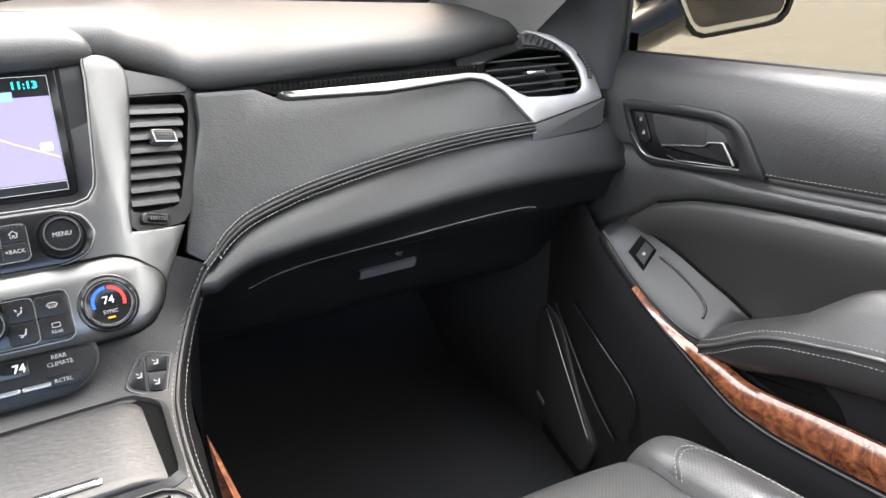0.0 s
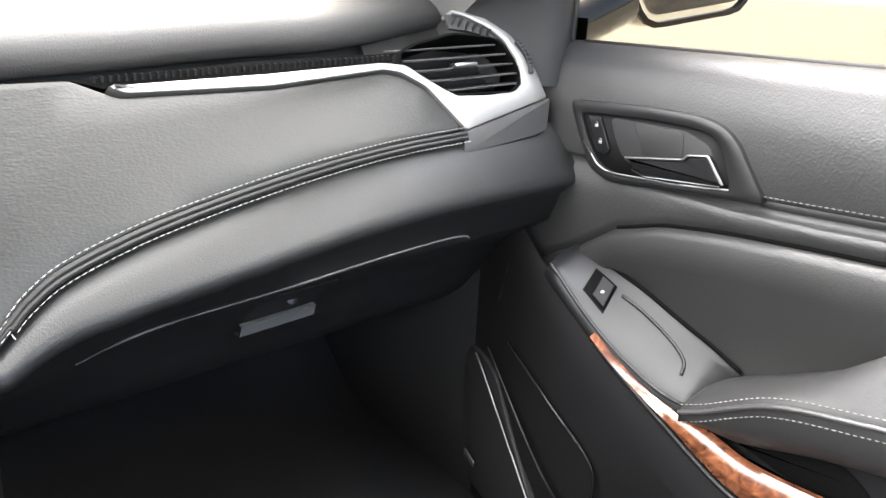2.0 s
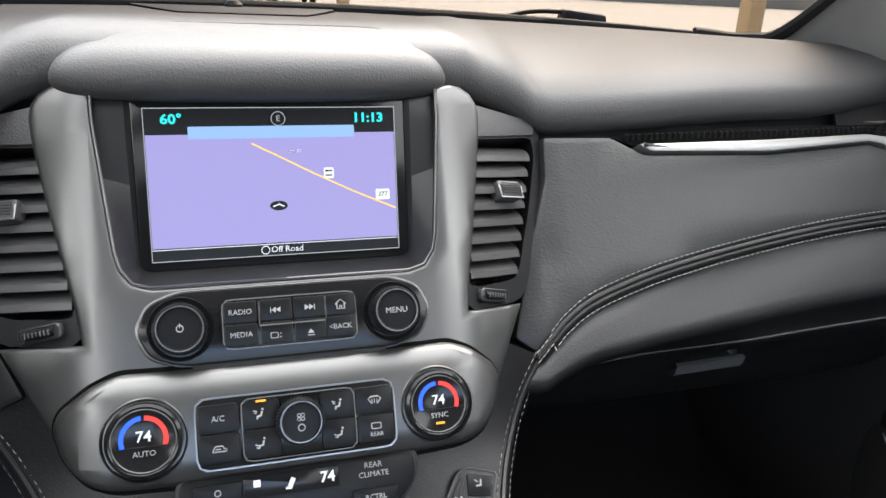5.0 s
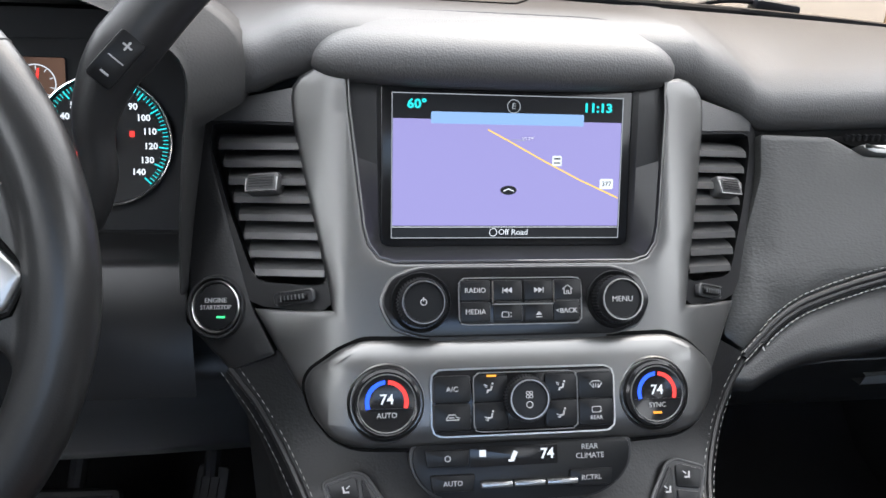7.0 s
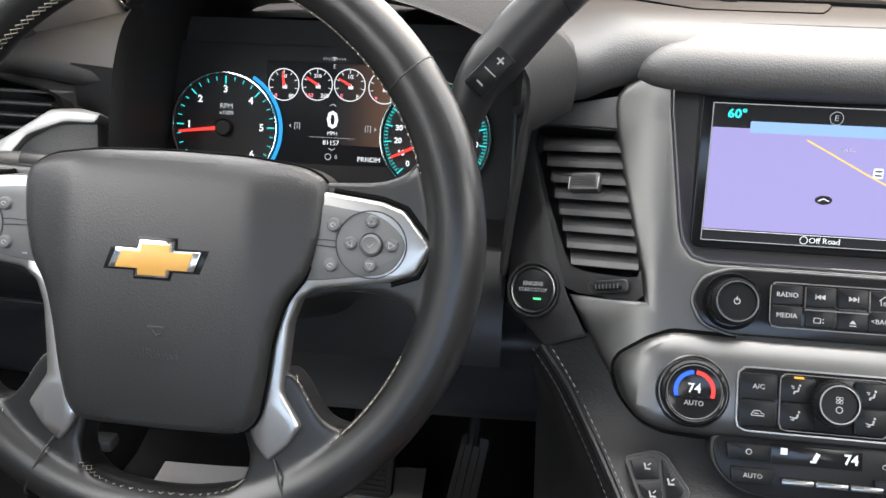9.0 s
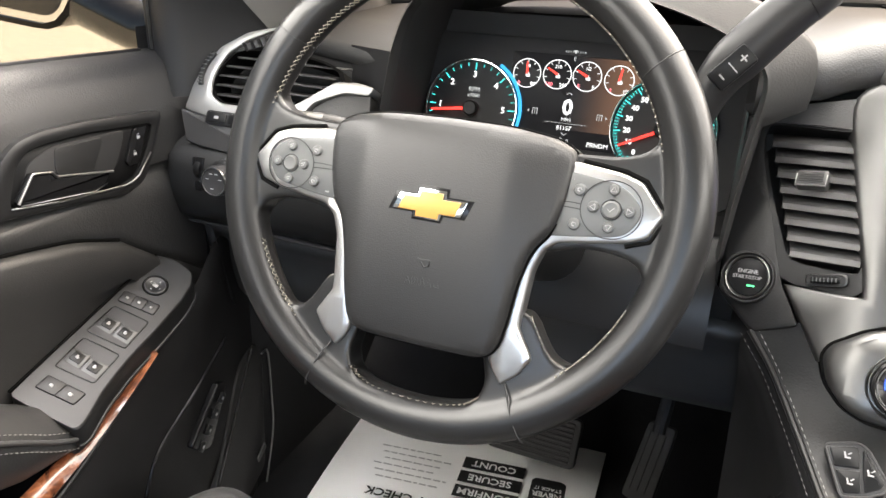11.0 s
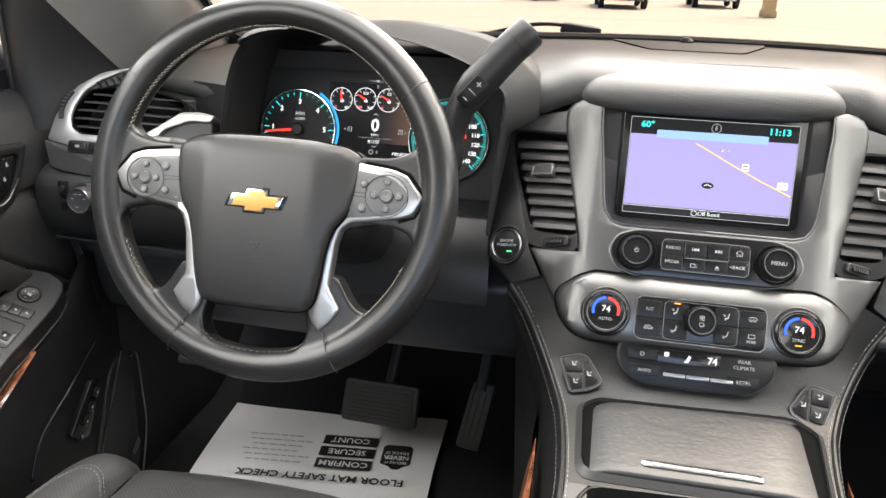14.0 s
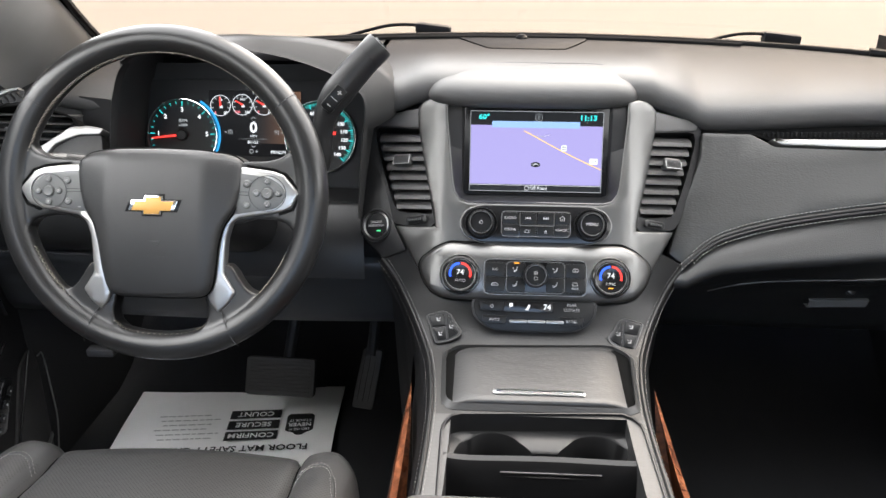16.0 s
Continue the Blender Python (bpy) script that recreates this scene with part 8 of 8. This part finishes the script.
for s, nm in ((-1, "pillar_left"), (1, "pillar_right")):
    rows = []
    for t in [-0.1] + [k / 10 for k in range(11)]:
        g, z = -0.80 * t, 0.66 + 0.52 * t
        off = 2 * MID if s < 0 else 0
        X = lambda v: s * (v - 0.10 * t) + off
        rows.append([(X(0.720), 0.10 + g, z - 0.01), (X(0.692), 0.150 + g, z - 0.003), (X(0.676), 0.168 + g, z), (X(0.662), 0.205 + g, z + 0.003), (X(0.652), 0.255 + g, z + 0.005), (X(0.655), 0.300 + g, z + 0.007), (X(0.70), 0.345 + g, z + 0.010)])
    frit = smooth_path([Vector(r[5]) + Vector((0, 0.006, 0.004)) for r in rows[1:]], 30)
    low_ = Vector((s * 0.56 + off, glass_base(s * 0.56)[0] + 0.004, glass_base(s * 0.56)[1] + 0.004))
    tagged(part("windshield_edge_left" if s < 0 else "windshield_edge_right", tube(smooth_path([low_, low_.lerp(frit[1], 0.6) + Vector((s * 0.012, 0.010, -0.004)), frit[2], frit[10], frit[20], frit[29]], 30), 0.0085, 8), DARK), "black edge of the windshield", "trim", kind="structure")
    tagged(part(nm, sheet(rows), PILLAR, sharp=2), "grey windshield pillar trim", "pillar", kind="structure")
tagged(part("ceiling", sheet([[(x, y, 1.20 - 0.06 * (abs(x) / 0.7) ** 3) for x in (-0.86, -0.7, -0.4, 0, 0.4, 0.7, 0.86)] for y in (-0.41, -0.8, -1.6, -2.6)]), LINER), "light grey cloth headliner", "ceiling", kind="structure")
for s, nm in ((-1, "wall_left"), (1, "wall_right")):
    x = s * 0.87 + (2 * MID if s < 0 else 0)
    tagged(part(nm, join(box(0.05, 1.5, 0.66, pose(x, -1.85, 0.27)), box(0.05, 1.5, 0.07, pose(x, -1.85, 1.165)), box(0.05, 0.14, 0.53, pose(x, -1.17, 0.865)), box(0.05, 0.14, 0.53, pose(x, -2.53, 0.865))), LINER), "plain grey rear side trim round a window", "wall", kind="structure")
    g = tagged(part("rear_window_left" if s < 0 else "rear_window_right", sheet([[(x, y, 0.60), (x, y, 1.13)] for y in (-1.24, -2.46)]), GLASS), "clear rear side glass", "window", kind="structure")
tagged(part("wall_rear", join(box(1.8, 0.05, 0.66, pose(0, -2.6, 0.27)), box(1.8, 0.05, 0.07, pose(0, -2.6, 1.165)), box(0.14, 0.05, 0.53, pose(-0.83, -2.6, 0.865)), box(0.14, 0.05, 0.53, pose(0.83, -2.6, 0.865))), LINER), "plain grey rear wall round the back window", "wall", kind="structure")
# bulkhead and body sides ahead of the doors
tagged(part("bulkhead", sheet([[(x, y + dy, z + dz) for x, y, z in base] for dy, dz in ((0.155, -0.08), (0.20, -0.14), (0.36, -0.30))] + [[(x, 0.74, 0.28) for x, y, z in base]]), DARK), "black bulkhead behind the dashboard", "wall", kind="structure")
for s, nm in ((-1, "body_side_left"), (1, "body_side_right")):
    x = s * 0.87 + (2 * MID if s < 0 else 0)
    tagged(part(nm, sheet([[(x - s * 0.02, y, z) for z in (-0.3, 0.3, 0.655)] for y in (0.02, 0.4, 0.9)]), DARK), "dark body side ahead of the door", "wall", kind="structure")

# cowl and wipers
tagged(part("cowl", sheet([[(x, y + dy, z + dz) for x, y, z in base] for dy, dz in ((0.012, -0.002), (0.05, -0.012), (0.12, -0.030), (0.16, -0.10))]), COWL), "black cowl panel below the windshield", "cowl", kind="structure")
for x0 in (-0.200, 0.42):
    wp = thing("wiper_arm", "grey windshield wiper arm parked at the cowl", "wiper", "wipers")
    yb, zb = glass_base(x0)
    arm_ = smooth_path([(x0 + 0.05, yb + 0.08, zb + 0.008), (x0, yb + 0.078, zb + 0.014), (x0 - 0.045, yb + 0.075, zb + 0.013), (x0 - 0.09, yb + 0.072, zb + 0.003), (x0 - 0.13, yb + 0.07, zb - 0.008), (x0 - 0.16, yb + 0.068, zb - 0.02)], 30)
    part("arm", tube(arm_, [0.003] * 30, 8), COWL, wp)
    part("pivot", box(0.066, 0.025, 0.020, pose(x0 + 0.035, yb + 0.078, zb + 0.006, 0, 6, 0), 0.006, 2), KEYGREY, wp)
    part("blade", tube([(x0 + dx, glass_base(x0 + dx)[0] + 0.05, glass_base(x0 + dx)[1] - 0.020) for dx in (-0.10, -0.22, -0.34, -0.46)], 0.005, 6), DARK, wp)

# ---- outside ----
GZ = -0.70
ground = tagged(part("ground", sheet([[(x, y, GZ) for x in (-900, -60, -15, -4, 0, 4, 15, 60, 900)] for y in (-900, -60, -15, -4, 0, 4, 15, 60, 900)]), CONCRETE), "pale beige sunlit concrete parking lot", "ground", kind="structure")

# ground patch added to darken the view through the passenger window
tagged(part("pavement", slab([(2.5, -29.0), (42.5, -29.0), (42.5, 44.8), (2.5, 2.0)], lambda u, v, h: Vector((u, v, GZ + 0.006 + h)), 0.02, 0), OLDLOT), "added patch of darker grey paving beside the car", "pavement", kind="structure")


def side_mirror(flip):
    fx = (lambda b: mirror_x(b, MID)) if flip else (lambda b: b)
    s = thing("side_mirror", "dark side mirror with a large glass on the door", "side mirror", "side mirrors")
    c = Vector((1.06, 0.045, 0.735))
    out = rounded([(-0.115, 0.095), (0.115, 0.100), (0.130, 0.02), (0.120, -0.075), (-0.065, -0.100), (-0.118, -0.02)], 0.03, 5)
    rot = pose(c.x, c.y, c.z, 90, 0, -12)
    part("housing", fx(slab(out, on(rot @ pose(0, 0, 0.012)), 0.11, 0.02)), PAINT, s, "dark painted housing")
    o, i = resample(out, 40), None
    i = [q * 0.93 for q in o]
    part("glass_rim", fx(ring(o, i, on(rot @ pose(0, 0, 0.013)), 0.0, 0.002, 0.006, 0.004)), PLASTIC, s)
    part("mirror_glass", fx(slab([(q.x, q.y) for q in i], on(rot @ pose(0, 0, 0.0105)), 0.003, 0)), MIRROR, s, "silvered mirror glass")
    part("arm", fx(tube([c + Vector((-0.10, 0.02, -0.06)), c + Vector((-0.17, 0.03, -0.09)), c + Vector((-0.24, 0.04, -0.10))], [0.035, 0.032, 0.035], 14)), PAINT, s)


MIRROR = material("mirror_silver", (0.86, 0.87, 0.86), 0.03, metal=1.0, vary=0.01)
side_mirror(False)
side_mirror(True)


def parked_car(x, y, turn_, mat, label):
    v = thing("parked_car", label, "car", "parked cars", at=pose(x, y, GZ, 0, 0, turn_))
    body = []
    for z, hw, hl in ((0.32, 0.88, 2.30), (0.55, 0.95, 2.42), (0.85, 0.96, 2.42), (1.02, 0.93, 2.36), (1.10, 0.86, 2.2)):
        body.append([(hw * math.copysign(abs(math.cos(a)) ** 0.35, math.cos(a)), hl * math.copysign(abs(math.sin(a)) ** 0.45, math.sin(a)), z) for a in [2 * math.pi * k / 40 for k in range(40)]])
    part("body", sheet(body, True, True), mat, v)
    cab = []
    for z, hw, l0, l1 in ((1.08, 0.84, -2.0, 1.0), (1.35, 0.76, -1.85, 0.7), (1.62, 0.68, -1.7, 0.35), (1.72, 0.55, -1.5, 0.1)):
        cab.append([(hw * math.copysign(abs(math.cos(a)) ** 0.4, math.cos(a)), (l0 + l1) / 2 + (l1 - l0) / 2 * math.copysign(abs(math.sin(a)) ** 0.5, math.sin(a)), z) for a in [2 * math.pi * k / 40 for k in range(40)]])
    part("cabin", sheet(cab, True, True), GLOSS, v, "dark glazed cabin")
    part("roof", box(1.1, 1.6, 0.06, pose(0, -0.7, 1.73), 0.025, 2), mat, v)
    for sx in (-1, 1):
        for sy in (-1.45, 1.45):
            w = part("wheel", lathe([(0.20, -0.11), (0.34, -0.11), (0.37, -0.08), (0.37, 0.08), (0.34, 0.11), (0.20, 0.11)], pose(sx * 0.86, sy, 0.37, 0, 90, 0), 32), TYRE, v)
            part("rim", lathe([(0.21, 0.09), (0.20, 0.10), (0.06, 0.115), (0, 0.115)], pose(sx * 0.86, sy, 0.37, 0, 90 * sx, 0), 20), STEEL, w)
    return v


parked_car(0.1, 33.5, 4, PAINT, "dark parked car across the lot")
parked_car(4.2, 37.0, 0, PAINT_W, "pale parked car across the lot")
parked_car(-4.6, 38, 60, PAINT_W, "pale parked car across the lot")
parked_car(17.5, 1.5, 15, PAINT, "dark parked car beyond the side window")
for x, y in ((5.3, 29.2), (12.6, 15.2), (15.6, 16.0)):
    p = thing("post", "tan square post on the lot", "post", "tan posts")
    part("shaft", box(0.42, 0.42, 4.0, pose(x, y, GZ + 2.0), 0.02, 2), POST, p)
    part("foot", box(0.52, 0.52, 0.25, pose(x, y, GZ + 0.125), 0.02, 2), POST, p)
tagged(part("backdrop", sheet([[(x, 75 - 0.004 * x * x, z) for x in range(-120, 121, 20)] for z in (GZ, 5.0)]), STUCCO), "pale distant wall beyond the lot", "backdrop", kind="structure")
